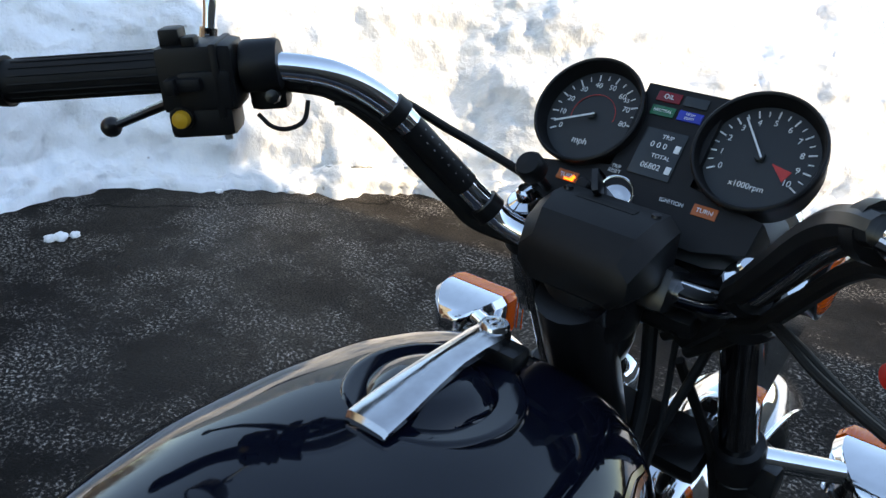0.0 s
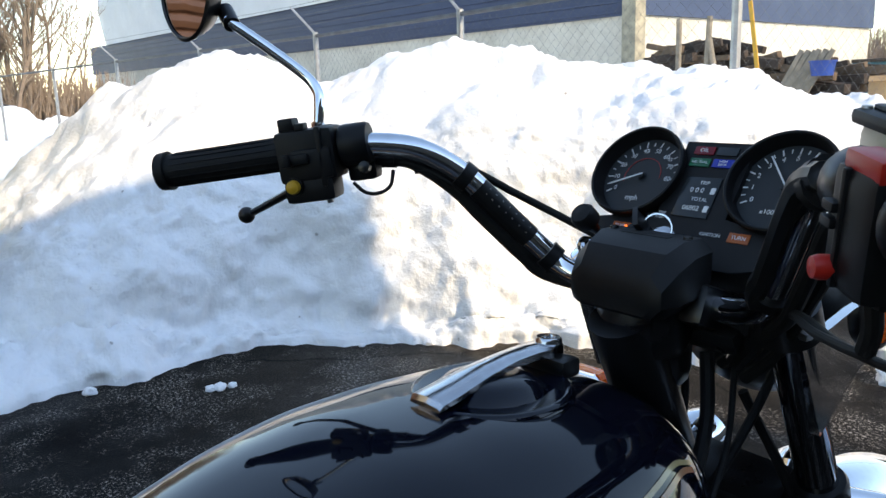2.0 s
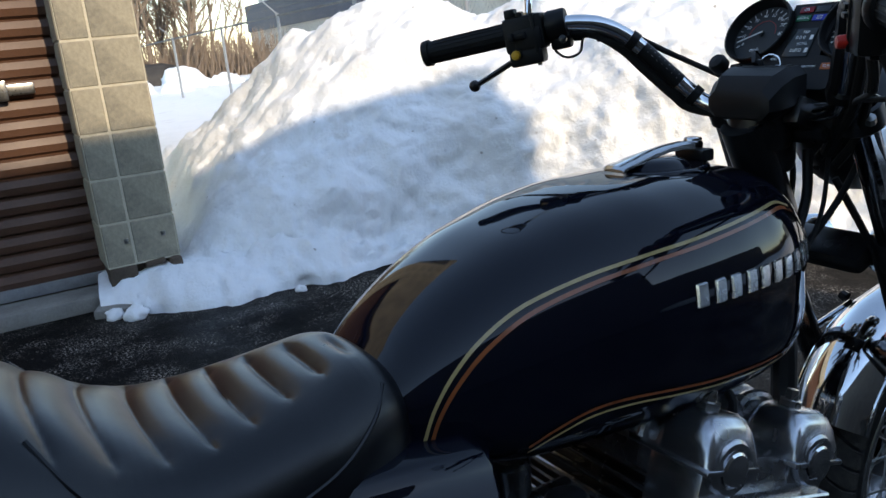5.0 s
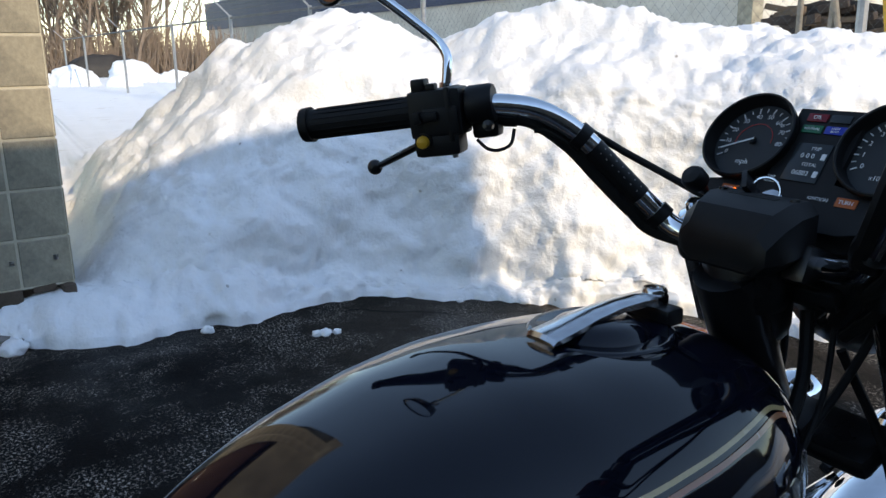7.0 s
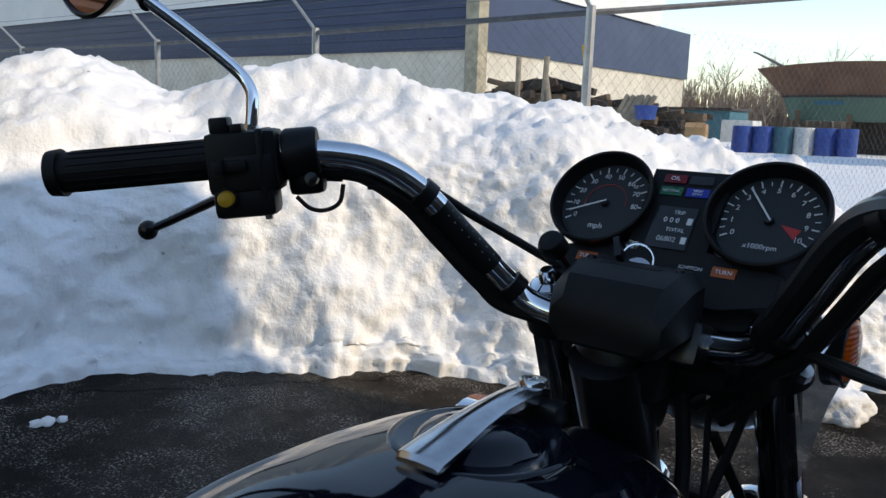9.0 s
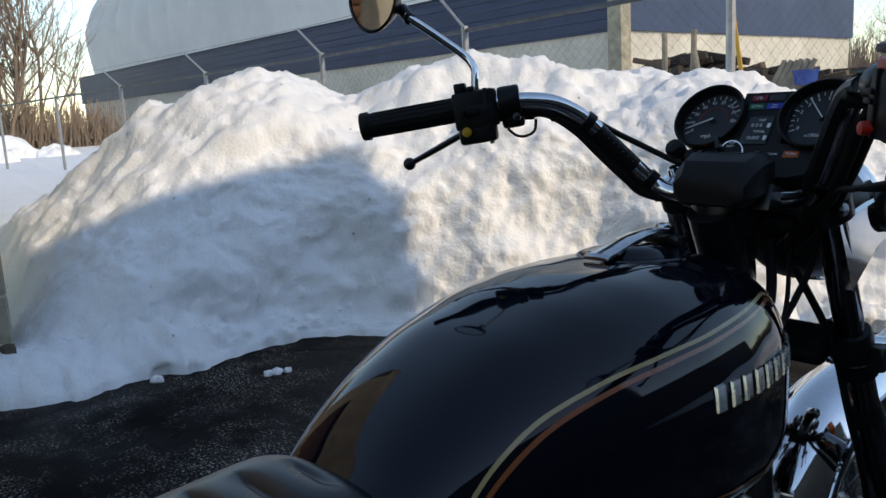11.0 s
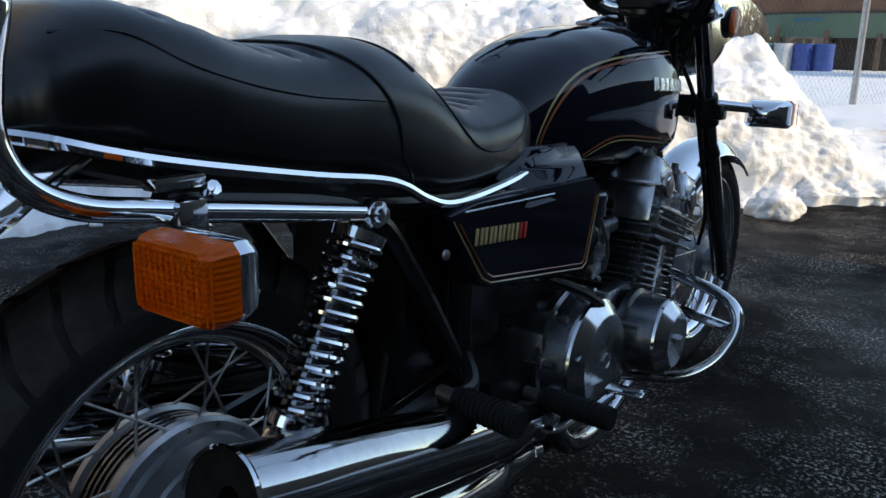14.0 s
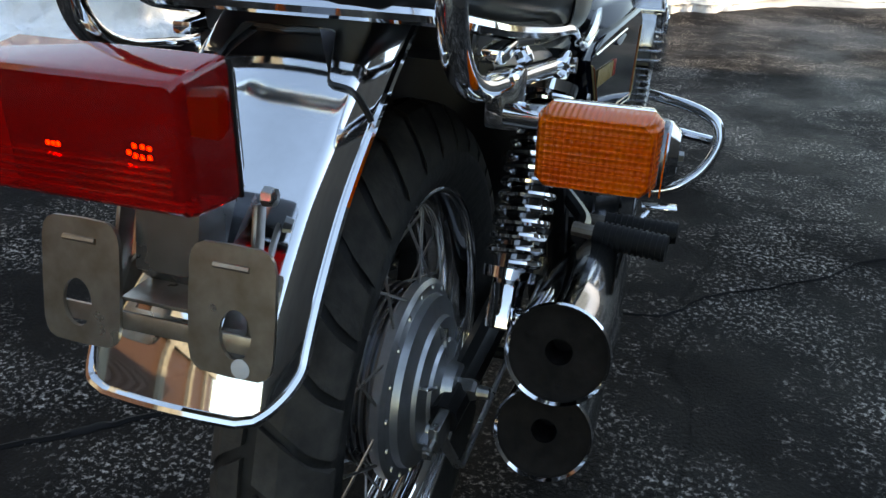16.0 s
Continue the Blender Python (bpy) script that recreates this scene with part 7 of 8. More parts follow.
def left_controls():
    sw = turned_part("left_switch", moved(block(0.058, 0.044, 0.050, 0.006, at=(0.002, -0.001, -0.004)), L), "plastic", bar, "black two-part switch housing")
    turned_part("switch_pod", moved(block(0.040, 0.048, 0.030, 0.005, at=(-0.004, -0.002, -0.012)), L), "plastic", sw)
    turned_part("housing_seam", moved(block(0.006, 0.050, 0.056, 0.002, at=(-0.014, -0.001, -0.006)), L), "plastic", sw)
    turned_part("horn_pod", moved(block(0.050, 0.036, 0.024, 0.006, at=(0.003, -0.006, -0.036)), L), "plastic", sw)
    turned_part("dimmer_switch", moved(joined(block(0.016, 0.020, 0.014, 0.003, at=(0.018, -0.008, 0.026)), block(0.010, 0.014, 0.008, 0.002, at=(0.004, -0.014, 0.023))), L), "plastic", sw)
    turned_part("turn_switch", moved(joined(block(0.026, 0.012, 0.010, 0.003, at=(0.010, -0.026, -0.006)), block(0.008, 0.016, 0.012, 0.002, at=(0.018, -0.030, -0.006))), L), "plastic", sw)
    turned_part("horn_button", moved(lathe([(0.0, 0.008), (0.0058, 0.007), (0.0066, 0.004), (0.0068, -0.004)], 20, pose(0.016, -0.027, -0.031, 90, 0, 0)), L), "yellow", sw, "yellow horn button")
    turned_part("horn_ring", moved(lathe([(0.0068, 0.002), (0.0085, 0.002), (0.009, -0.006)], 20, pose(0.016, -0.026, -0.031, 90, 0, 0)), L), "plastic", sw)
    turned_part("housing_screw", moved(lathe([(0.0, 0.002), (0.0030, 0.0018), (0.0034, -0.002)], 12, pose(-0.014, -0.018, -0.049, 180, 0, 0)), L), "zinc", sw)
    perch = turned_part("lever_perch", moved(joined(lathe([(0.0, 0.014), (0.0185, 0.014), (0.020, 0.011), (0.020, -0.011), (0.0185, -0.014)], 22, pose(-0.043, 0, 0, 0, -90, 0)), block(0.036, 0.040, 0.024, 0.007, at=(-0.040, 0.026, -0.012)), block(0.030, 0.026, 0.020, 0.006, at=(-0.044, 0.014, -0.026)), lathe([(0.0, 0.014), (0.009, 0.013), (0.010, 0.0), (0.010, -0.014)], 14, pose(-0.034, 0.046, -0.012))), L), "plastic", bar, "black lever perch")
    turned_part("perch_bolt", moved(lathe([(0.0, 0.004), (0.0055, 0.003), (0.006, -0.004)], 8, pose(-0.050, -0.010, -0.022, 80, 0, 0)), L), "black", perch)
    turned_part("cable_adjuster", moved(joined(tube([(-0.055, 0.036, -0.020), (-0.072, 0.034, -0.022)], 0.0085, 12, straight=True), tube([(-0.072, 0.034, -0.022), (-0.096, 0.031, -0.020)], 0.0062, 12, straight=True)), L), "rubber", perch, "black cable adjuster and boot")
    turned_part("clutch_lever", moved(tube([(-0.040, 0.044, -0.014), (-0.010, 0.056, -0.022), (0.030, 0.076, -0.034), (0.070, 0.090, -0.048), (0.098, 0.095, -0.058), (0.118, 0.096, -0.065)], [0.0085, 0.0075, 0.0068, 0.0062, 0.0058], 10, 6, flat=0.72), L), "black", bar, "black clutch lever")
    turned_part("lever_ball", moved(lathe([(0.0, -0.0095)] + [(0.0095 * math.cos(a), 0.0095 * math.sin(a)) for a in [math.pi * (k / 8 - 0.5) for k in range(1, 8)]] + [(0.0, 0.0095)], 16, pose(0.122, 0.096, -0.066)), L), "black", bar, "black ball end")
    turned_part("cable_guard", moved(tube([(-0.036, -0.006, -0.036), (-0.046, -0.008, -0.046), (-0.058, -0.006, -0.049), (-0.070, -0.002, -0.044), (-0.074, 0.004, -0.030)], 0.0019, 8, 6), L), "rubber", bar, "thin black wire loop")


left_controls()


def mirror(side):
    """A round mirror on a bent stem, set in a boss on the lever perch."""
    line = [sided(Vector(p), side) for p in ((0.2954, 1.060, 1.046), (0.2966, 1.063, 1.064), (0.299, 1.066, 1.082), (0.304, 1.068, 1.096), (0.316, 1.062, 1.112), (0.342, 1.038, 1.139), (0.372, 1.006, 1.170))]
    b = line[0]
    stem = turned_part("mirror_stem", tube(line, 0.0056, 12, 8), "chrome", bar, "chrome mirror stem")
    turned_part("mirror_boss", tube([b - Vector((0, 0.012, 0.034)), b + Vector((0, 0, 0.002))], [0.012, 0.0095], 14, straight=True), "plastic", stem, "black mirror boss")
    turned_part("mirror_nut", joined(tube([b + Vector((0, 0, 0.001)), b + Vector((0, 0.001, 0.012))], 0.0092, 6, straight=True), tube([b + Vector((0, 0.001, 0.012)), b + Vector((0, 0.002, 0.020))], 0.0072, 12, straight=True)), "chrome", stem, angle=25)
    head = line[-1] + Vector((0.042 * side, -0.018, 0.030))
    face = Vector((-0.10 * side, -1.0, 0.02)).normalized()
    m = Matrix.Translation(head) @ face.to_track_quat("Z", "Y").to_matrix().to_4x4()
    turned_part("mirror_shell", lathe([(0.0, -0.024), (0.022, -0.022), (0.040, -0.014), (0.049, 0.0), (0.051, 0.006), (0.048, 0.008), (0.046, 0.006)], 36, m), "black", stem, "round black mirror shell", angle=50)
    turned_part("mirror_glass", lathe([(0.047, 0.005), (0.0, 0.0052)], 36, m), "mirror", stem, "round mirror glass")
    turned_part("mirror_joint", joined(tube([line[-1] - Vector((0.006 * side, -0.004, 0.006)), line[-1] + Vector((0.014 * side, 0.006, 0.010))], 0.0085, 12, straight=True)), "black", stem)


mirror(-1)
mirror(1)


# -- right controls: throttle housing with red switch, brake lever and reservoir --
R = axes_at(0.265, 1)


def right_controls():
    sw = turned_part("right_switch", moved(block(0.044, 0.042, 0.062, 0.007, at=(-0.006, -0.003, -0.012)), R), "plastic", bar, "black throttle housing")
    turned_part("cable_pod", moved(block(0.034, 0.036, 0.036, 0.006, at=(-0.006, 0.006, -0.030)), R), "plastic", sw)
    turned_part("housing_seam", moved(block(0.005, 0.048, 0.060, 0.002, at=(-0.012, -0.002, -0.012)), R), "plastic", sw)
    turned_part("throttle_collar", moved(lathe([(0.0, -0.004), (0.0215, -0.004), (0.0235, 0.000), (0.0235, 0.008), (0.021, 0.012), (0.017, 0.013)], 28, pose(0.020, 0, 0, 0, 90, 0)), R), "plastic", sw, "black round throttle collar")
    turned_part("stop_switch", moved(block(0.036, 0.017, 0.0115, 0.003, at=(-0.003, -0.014, 0.0205)), R), "red", sw, "red stop switch")
    turned_part("start_button", moved(lathe([(0.0, 0.010), (0.0055, 0.009), (0.0065, 0.006), (0.0065, -0.004)], 16, pose(-0.016, -0.024, -0.033, 90, 0, 0)), R), "red", sw, "red start button")
    for z in (-0.010, -0.002):
        turned_part("switch_rib", moved(block(0.012, 0.006, 0.005, 0.001, at=(-0.018, -0.026, z)), R), "plastic", sw)
    perch = turned_part("brake_perch", moved(joined(lathe([(0.0, 0.012), (0.0175, 0.012), (0.019, 0.009), (0.019, -0.010), (0.0175, -0.013)], 20, pose(-0.046, 0, 0, 0, -90, 0)), block(0.085, 0.032, 0.028, 0.008, at=(-0.052, 0.034, 0.0)), lathe([(0.0, 0.012), (0.010, 0.011), (0.011, 0.0), (0.011, -0.016)], 14, pose(-0.018, 0.050, -0.004))), R), "black", bar, "black brake cylinder")
    turned_part("reservoir", moved(joined(block(0.048, 0.036, 0.030, 0.008, at=(-0.066, 0.032, 0.012)), block(0.040, 0.030, 0.010, 0.004, at=(-0.066, 0.032, 0.000))), R), "fluid", perch, "cloudy plastic fluid reservoir")
    turned_part("reservoir_lid", moved(joined(block(0.056, 0.043, 0.009, 0.004, at=(-0.066, 0.032, 0.028)), block(0.040, 0.026, 0.004, 0.002, at=(-0.066, 0.032, 0.0335))), R), "plastic", perch, "black reservoir lid")
    for dx, dy in ((-0.022, -0.015), (0.022, 0.015)):
        turned_part("lid_screw", moved(lathe([(0.0, 0.0016), (0.0028, 0.0014), (0.0032, 0)], 10, pose(-0.066 + dx, 0.032 + dy, 0.0325)), R), "zinc", perch)
    turned_part("brake_lever", moved(tube([(-0.022, 0.050, -0.006), (0.010, 0.064, -0.014), (0.046, 0.080, -0.022), (0.082, 0.090, -0.029), (0.112, 0.094, -0.034), (0.132, 0.095, -0.037)], [0.0085, 0.0075, 0.0068, 0.0062, 0.0058], 10, 6, flat=0.72), R), "black", bar, "black brake lever")
    turned_part("lever_ball", moved(lathe([(0.0, -0.0095)] + [(0.0095 * math.cos(a), 0.0095 * math.sin(a)) for a in [math.pi * (k / 8 - 0.5) for k in range(1, 8)]] + [(0.0, 0.0095)], 16, pose(0.137, 0.095, -0.038)), R), "black", bar, "black ball end")


right_controls()

# -- clamps, fuse box, key --
for side in SIDES:
    turned_part("bar_clamp", joined(block(0.028, 0.046, 0.036, 0.008, at=(0.048 * side, 1.223, 0.914), turn=(-20, 0, 0))), "black", None, "black handlebar clamp")
rings = []
for y, z, w, h, c in ((1.160, 0.926, 0.040, 0.012, 0.008), (1.163, 0.929, 0.047, 0.018, 0.011), (1.178, 0.937, 0.053, 0.027, 0.013), (1.198, 0.943, 0.055, 0.029, 0.012), (1.222, 0.945, 0.054, 0.027, 0.010), (1.229, 0.946, 0.049, 0.021, 0.008)):
    rings.append([(-w + c, y, z - h), (w - c, y, z - h), (w, y, z - h + c), (w, y, z + h - c), (w - c, y, z + h), (-w + c, y, z + h), (-w, y, z + h - c), (-w, y, z - h + c)])
fuse = turned_part("fuse_box", loft(rings), "plastic", None, "black plastic fuse box cover", angle=25)
for x in (-0.038, 0.038):
    turned_part("cover_screw", lathe([(0.0, 0.001), (0.0035, 0.001), (0.0042, -0.001)], 12, pose(x, 1.210, 0.9732, 2, 0, 0)), "black", fuse)
turned_part("faded_bar", block(0.05, 0.008, 0.0006, at=(0.0, 1.204, 0.9724), turn=(4, 0, 0)), "rubber", fuse, "faded print bar")
turned_part("box_base", joined(lathe([(0.036, -0.03), (0.040, -0.02), (0.042, 0.0), (0.040, 0.02)], 28, pose(0, 1.206, 0.900)), block(0.060, 0.05, 0.06, 0.018, at=(0, 1.222, 0.862))), "black", None, "black cast mounting")

# -- instruments --
FACE = pose(0.032, 1.3013, 1.0076, 53.0, 0.4, -2.3)     # x right, y up the panel, z out of it
cluster = part("instrument_panel", moved(loft([[(x * k, y * k - 0.005 * (1 - k), z) for x, y in ((-0.036, 0.040), (0.036, 0.040), (0.036, -0.040), (0.100, -0.052), (0.098, -0.080), (0.06, -0.090), (-0.06, -0.090), (-0.098, -0.080), (-0.100, -0.052), (-0.036, -0.040))] for z, k in ((-0.04, 0.9), (-0.035, 0.98), (0.002, 1.0), (0.0055, 0.985))]), FACE), "plastic", bike, "black twin instrument cluster")


def words(text, u, v, size, material, parent, n=0.0, lean=0.0):
    """Small lettering that lies on the panel."""
    data = bpy.data.curves.new("lettering", "FONT")
    data.body, data.size, data.align_x, data.align_y, data.extrude = text, size, "CENTER", "CENTER", 0.0001
    data.materials.append(M[material])
    ob = new("lettering", data)
    ob.parent = parent
    ob.matrix_local = FACE @ pose(u, v, n, 0, 0, lean)
    return ob


def flat(u, v, w, h, n, thick=0.001, lean=0.0, bevel=0.0):
    return moved(block(w, h, thick, bevel), FACE @ pose(u, v, n, 0, 0, lean))


def gauge(u, labels, step_deg, first_deg, red_from, unit, needle_at, small):
    m = FACE @ Matrix.Translation((u, 0, 0))
    body = part("gauge", lathe([(0.0, -0.046), (0.030, -0.045), (0.040, -0.036), (0.0455, -0.018), (0.0478, 0.0), (0.0496, 0.007), (0.0502, 0.012), (0.0497, 0.0148), (0.0482, 0.0157), (0.0468, 0.0150), (0.0458, 0.0125), (0.0440, 0.0015), (0.0432, 0.0)], 64, m), "plastic", cluster, "round black gauge with a deep rim", angle=30)
    part("dial", lathe([(0.0436, 0.0), (0.0, 0.0002)], 48, m), "dial", body, "dark dial with white figures")
    major = []
    n = len(labels)
    for k in range(2 * n - 1):
        a = radians(first_deg - step_deg * k / 2)
        long, wide = (0.0062, 0.0012) if k % 2 == 0 else (0.0042, 0.0008)
        major.append(block(long, wide, 0.0004, at=(0.0370 * math.cos(a), 0.0370 * math.sin(a), 0.0008), turn=(0, 0, math.degrees(a))))
    part("dial_marks", moved(joined(*major), m), "mark", body)
    for k, text in enumerate(labels):
        a = radians(first_deg - step_deg * k)
        words(text, u + 0.0298 * math.cos(a), 0.0298 * math.sin(a), 0.0070, "mark", body, 0.0008)
    words(unit, u - 0.001, -0.0250, small, "mark", body, 0.0008)
    a = radians(needle_at)
    part("needle", moved(joined(block(0.037, 0.0015, 0.0008, at=(0.0150 * math.cos(a), 0.0165 * math.sin(a), 0.0056), turn=(0, 0, math.degrees(a)))), m), "mark", body, "white needle")
    part("needle_hub", lathe([(0.0, 0.0046), (0.0035, 0.0044), (0.0042, 0.002)], 18, m), "dial", body)
    return body


speedo = gauge(-0.0746, ["0", "10", "20", "30", "40", "50", "60", "70", "80"], 26.7, 211.4, None, "mph", 204, 0.0085)
inner = []
for k in range(34):
    a = radians(196 - 5.9 * k)
    inner.append(block(0.0028, 0.0005, 0.0004, at=(0.0205 * math.cos(a), 0.0205 * math.sin(a), 0.0008), turn=(0, 0, math.degrees(a) + 90)))
part("inner_scale", moved(joined(*inner), FACE @ Matrix.Translation((-0.0746, 0, 0))), "mark_red", speedo, "red inner scale")
words("55", -0.0746 + 0.0240, 0.0205, 0.0052, "mark", speedo, 0.0008)
tach = gauge(0.0746, ["0", "1", "2", "3", "4", "5", "6", "7", "8", "9", "10"], 23.85, 208.3, 8, "x1000rpm", 128, 0.0066)
m = FACE @ Matrix.Translation((0.0746, 0, 0))
part("red_sector", moved(extruded([(0.010 * math.cos(radians(5)), 0.010 * math.sin(radians(-14))), (0.027 * math.cos(radians(-12)), 0.027 * math.sin(radians(-12))), (0.027 * math.cos(radians(-34)), 0.027 * math.sin(radians(-34)))], 0.0004), m @ Matrix.Translation((0, 0, 0.0006))), "mark_red", tach, "red sector")
# lamps and counters between the dials
top = 0.006
for text, u, v, w, h, mat, size in (("OIL", -0.0130, 0.0295, 0.021, 0.0088, "lamp_red", 0.0058), ("", 0.0110, 0.0295, 0.021, 0.0088, "odo", 0), ("NEUTRAL", -0.0130, 0.0165, 0.021, 0.0088, "lamp_green", 0.0038), ("HIGH\nBEAM", 0.0110, 0.0165, 0.021, 0.0088, "lamp_blue", 0.0034)):
    lamp = part("warning_lamp", flat(u, v, w, h, top, 0.002, bevel=0.0006), mat, cluster, {"lamp_red": "red warning lamp", "odo": "blank grey lamp", "lamp_green": "green neutral lamp", "lamp_blue": "blue high beam lamp"}[mat])
    if text:
        words(text, u, v, size, "mark", lamp, top + 0.0012)
window = part("counter_window", flat(-0.001, -0.0205, 0.037, 0.042, top, 0.002, bevel=0.0006), "odo", cluster, "grey counter window")
words("TRIP", 0.002, -0.0055, 0.0052, "mark", window, top + 0.0012)
words("0 0 0", -0.003, -0.0135, 0.0070, "mark", window, top + 0.0012)
words("TOTAL", 0.003, -0.0230, 0.0052, "mark", window, top + 0.0012)
words("06802", -0.002, -0.0325, 0.0070, "mark", window, top + 0.0012)
part("last_digit", joined(flat(0.0135, -0.0135, 0.0045, 0.0065, top + 0.0012, 0.0008), flat(0.0135, -0.0325, 0.0045, 0.0065, top + 0.0012, 0.0008)), "mark", window, "white last wheel")
words("TRIP\nRESET", -0.030, -0.042, 0.0044, "mark", cluster, 0.0058)
for u, v in ((-0.068, -0.060), (0.055, -0.056)):
    lamp = part("turn_lamp", flat(u, v, 0.020, 0.0095, 0.0055, 0.002, bevel=0.0006), "lamp_orange", cluster, "lit orange turn lamp" if u < 0 else "orange turn lamp")
    if u < 0:
        part("lit_bulb", joined(flat(u + 0.003, v - 0.0030, 0.009, 0.0016, 0.0068, 0.0008), flat(u + 0.006, v - 0.001, 0.0028, 0.005, 0.0068, 0.0008, lean=-30)), "lit_orange", lamp, "glowing bulb behind the lamp window")
    words("TURN", u, v, 0.0052, "mark", lamp, 0.0068)
words("IGNITION", 0.027, -0.056, 0.0046, "mark", cluster, 0.0058)
part("reset_knob", lathe([(0.0065, -0.004), (0.0065, 0.010), (0.005, 0.012), (0.0, 0.0125)], 18, FACE @ pose(-0.046, -0.066, 0.006)), "plastic", cluster, "black reset knob")
part("ignition_lock", lathe([(0.016, 0.0), (0.015, 0.006), (0.011, 0.008), (0.009, 0.008), (0.0, 0.0075)], 28, FACE @ pose(-0.016, -0.071, 0.005)), "bright_alloy", cluster, "bright ignition lock")
part("key", moved(joined(block(0.002, 0.008, 0.026, 0.0006, at=(0, 0, 0.014)), block(0.003, 0.020, 0.022, 0.004, at=(0, 0, 0.034))), FACE @ pose(-0.016, -0.071, 0.012, 0, 0, 25)), "black", cluster, "black-headed key")
part("key_ring", moved(joined(tube([(0.013 * math.cos(a), 0.013 * math.sin(a), 0) for a in [2 * math.pi * k / 24 for k in range(25)]], 0.0011, 6, straight=True, caps=False)), FACE @ pose(-0.006, -0.070, 0.034, 20, 25, 0)), "chrome", cluster, "steel key ring")
part("spare_key", moved(joined(block(0.0055, 0.030, 0.0018, 0.0006), lathe([(0.003, -0.001), (0.0075, -0.001), (0.0075, 0.001), (0.003, 0.001)], 18, pose(0, 0.017, 0))), FACE @ pose(0.022, -0.098, 0.004, 60, 20, 60)), "steel", cluster, "worn steel key")
turned_part("choke_knob", lathe([(0.0, 0.012), (0.010, 0.011), (0.0125, 0.007), (0.0125, -0.004), (0.008, -0.007), (0.004, -0.02), (0.004, -0.05)], 22, pose(-0.0835, 1.2247, 0.9727, 50, 0, 0)), "plastic", None, "black choke knob")
part("gauge_bracket", moved(joined(block(0.16, 0.05, 0.006, 0.002, at=(0, -0.05, -0.05)), block(0.05, 0.04, 0.05, 0.004, at=(0, -0.05, -0.07))), FACE), "black", bike, "black gauge bracket")


# -- cables and hoses --
def cable(points, r=0.0042, label="black control cable", material="rubber"):
    turned_part("cable", tube(points, r, 10, 8), material, None, label)


def hugging(side, x0, x1, off, r, label, tail=()):
    """A cable that runs along the bar, set off square to it: off is how far below and how far ahead."""
    pts = []
    for k in range(9):
        p, d = bar_at(x0 + (x1 - x0) * k / 8)
        under = Vector((0.25, 0.0, -1.0))
        under = (under - d * under.dot(d)).normalized()
        ahead = d.cross(under)
        ahead = ahead if ahead.y > 0 else -ahead
        pts.append(sided(p + under * off[0] + ahead * off[1], side))
    cable([*pts, *tail], r, label, "black" if "over the tube" in label else "rubber")


cable([(-0.215, 1.095, 1.030), (-0.185, 1.150, 1.024), (-0.150, 1.200, 0.992), (-0.105, 1.245, 0.958), (-0.05, 1.275, 0.925), (0.0, 1.27, 0.84), (0.03, 1.22, 0.76)], 0.0040, "black clutch cable")
hugging(-1, 0.222, 0.108, (0.0175, 0.004), [0.0040, 0.0045, 0.0070, 0.0090, 0.0095, 0.0085, 0.0060], "black taped wiring", [(-0.07, 1.235, 0.900), (-0.03, 1.26, 0.86)])
hugging(-1, 0.222, 0.110, (0.0150, 0.0135), 0.0040, "black sheathed wiring", [(-0.08, 1.245, 0.895), (-0.04, 1.27, 0.85)])
cable([(-0.200, 1.110, 1.020), (-0.190, 1.118, 1.020), (-0.178, 1.128, 1.012), (-0.168, 1.142, 1.000)], 0.0030, "black thin wire")
hugging(1, 0.206, 0.116, (-0.004, -0.006), [0.0090, 0.0112, 0.0116, 0.0116, 0.0112, 0.0100], "black taped wiring over the tube", [(0.095, 1.235, 0.905), (0.06, 1.26, 0.86)])
hugging(1, 0.222, 0.112, (0.0190, 0.006), [0.0050, 0.0062, 0.0066, 0.0062], "black sheathed wiring", [(0.08, 1.25, 0.885), (0.04, 1.27, 0.85)])
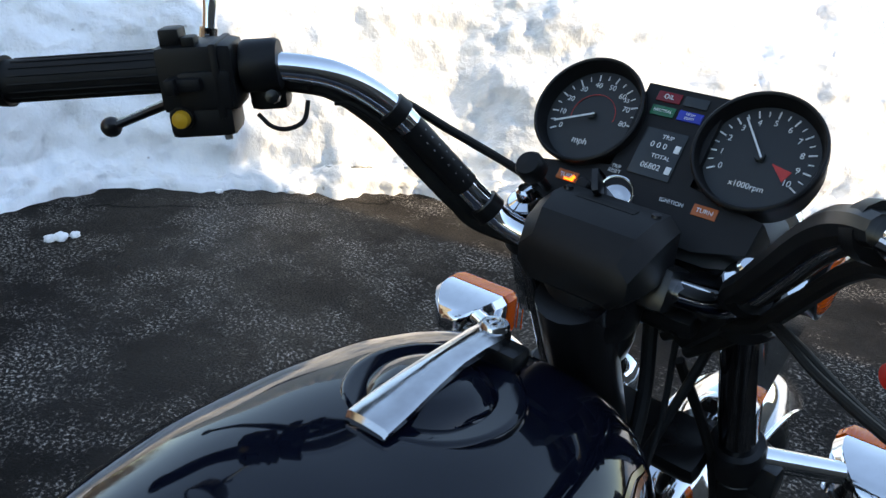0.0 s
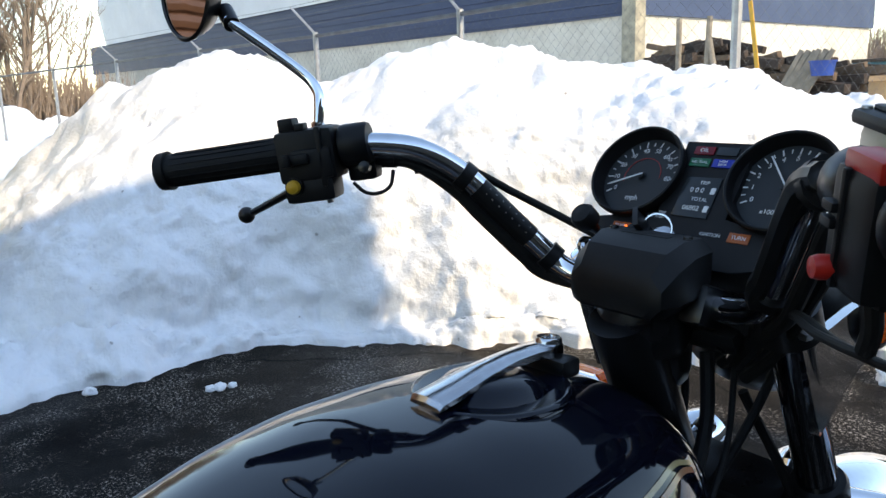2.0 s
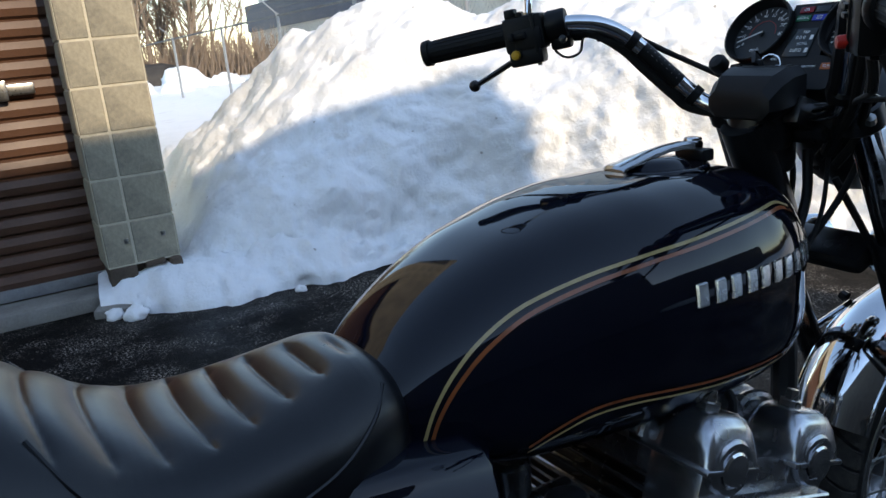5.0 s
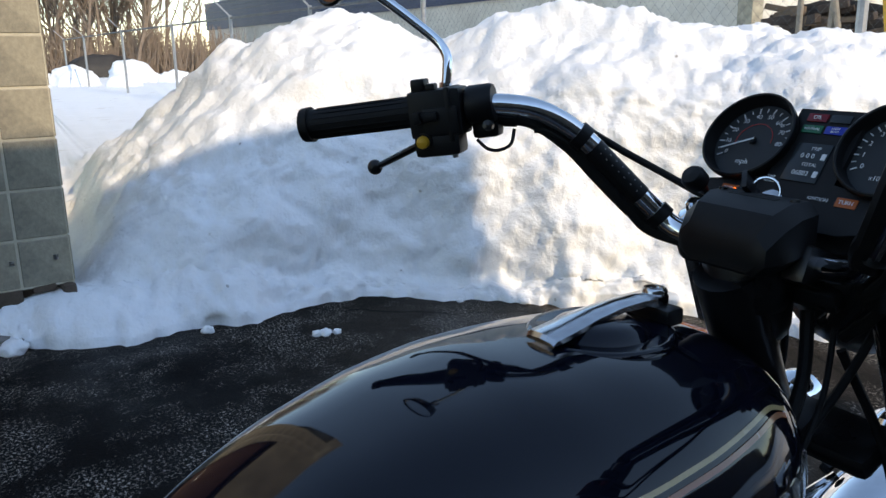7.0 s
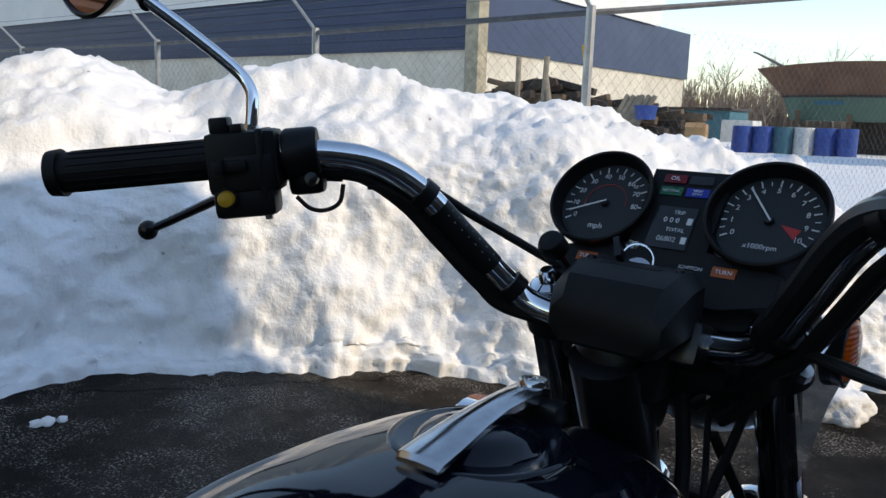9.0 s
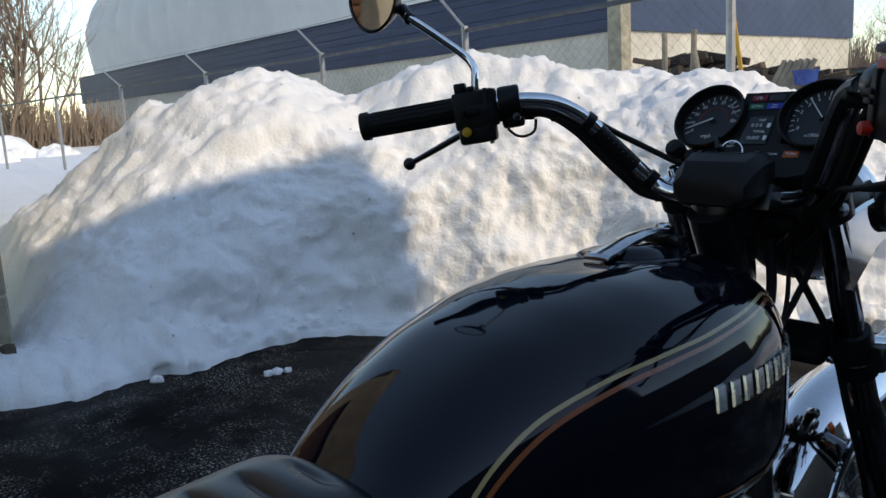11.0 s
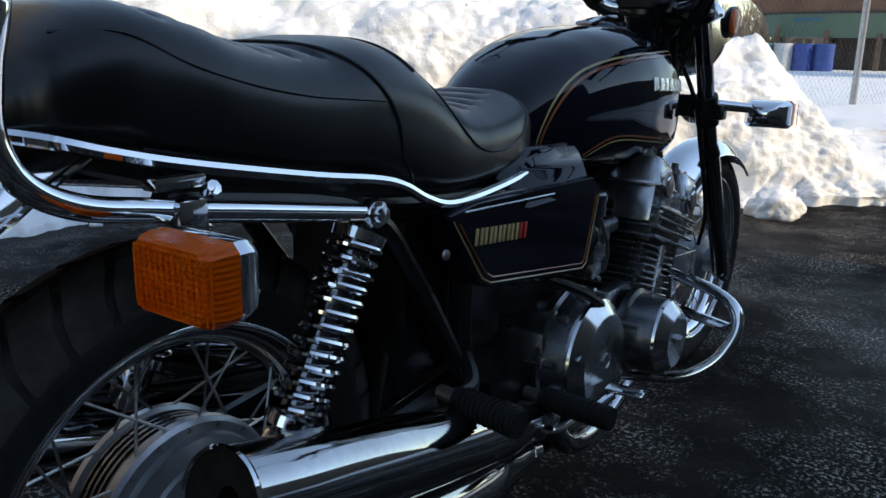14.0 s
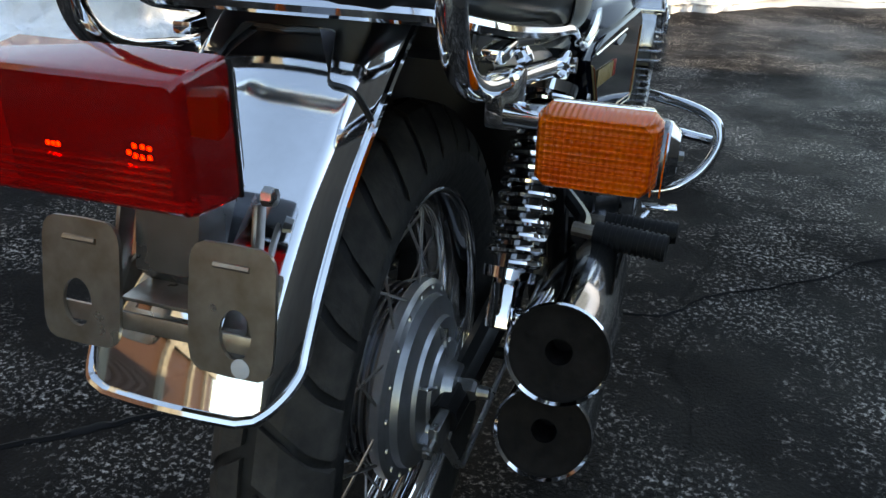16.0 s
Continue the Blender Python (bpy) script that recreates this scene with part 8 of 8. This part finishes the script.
hugging(1, 0.230, 0.118, (0.0120, 0.0240), 0.0060, "black brake hose", [(0.10, 1.255, 0.88), (0.06, 1.275, 0.84)])
cable([(0.270, 1.030, 1.006), (0.277, 1.034, 0.985), (0.280, 1.039, 0.968), (0.270, 1.050, 0.960), (0.215, 1.100, 0.950), (0.140, 1.190, 0.935), (0.06, 1.279, 0.892)], 0.0030, "black throttle cable")
cable([(0.248, 1.046, 1.006), (0.250, 1.048, 0.985), (0.250, 1.052, 0.970), (0.240, 1.062, 0.961), (0.190, 1.120, 0.947), (0.120, 1.215, 0.925), (0.051, 1.278, 0.873), (0.06, 1.25, 0.78), (0.08, 1.16, 0.70)], 0.0030, "black throttle cable")
for p in ([(0.272, 1.031, 1.000), (0.278, 1.036, 0.980), (0.276, 1.044, 0.963)], [(0.249, 1.047, 1.000), (0.250, 1.050, 0.980), (0.245, 1.057, 0.965)]):
    turned_part("cable_elbow", tube(p, 0.0054, 10, 8), "rubber", None, "black cable elbow")
cable([(-0.05, 1.30, 0.965), (-0.055, 1.335, 0.90), (-0.06, 1.33, 0.80), (-0.07, 1.40, 0.60), (-0.075, 1.52, 0.36)], 0.0045, "black speedometer cable")
cable([(0.08, 1.30, 0.965), (0.075, 1.325, 0.89), (0.06, 1.27, 0.78), (0.05, 1.10, 0.66), (0.03, 1.0, 0.60)], 0.0045, "black tachometer cable")
cable([(0.03, 1.26, 0.86), (0.045, 1.24, 0.80), (0.06, 1.19, 0.745), (0.07, 1.13, 0.69), (0.06, 1.05, 0.65)], 0.0065, "black sheathed wiring")
cable([(-0.02, 1.25, 0.86), (0.01, 1.235, 0.80), (0.03, 1.18, 0.72), (0.02, 1.10, 0.66)], 0.0080, "black sheathed wiring")
cable([(0.05, 1.29, 0.82), (0.085, 1.325, 0.72), (0.095, 1.36, 0.62), (0.10, 1.43, 0.46), (0.085, 1.45, 0.37)], 0.0050, "black brake hose")
for side in SIDES:
    part("coil_cover", block(0.04, 0.09, 0.05, 0.012, at=(0.065 * side, 1.15, 0.70)), "black", bike, "black ignition coil")
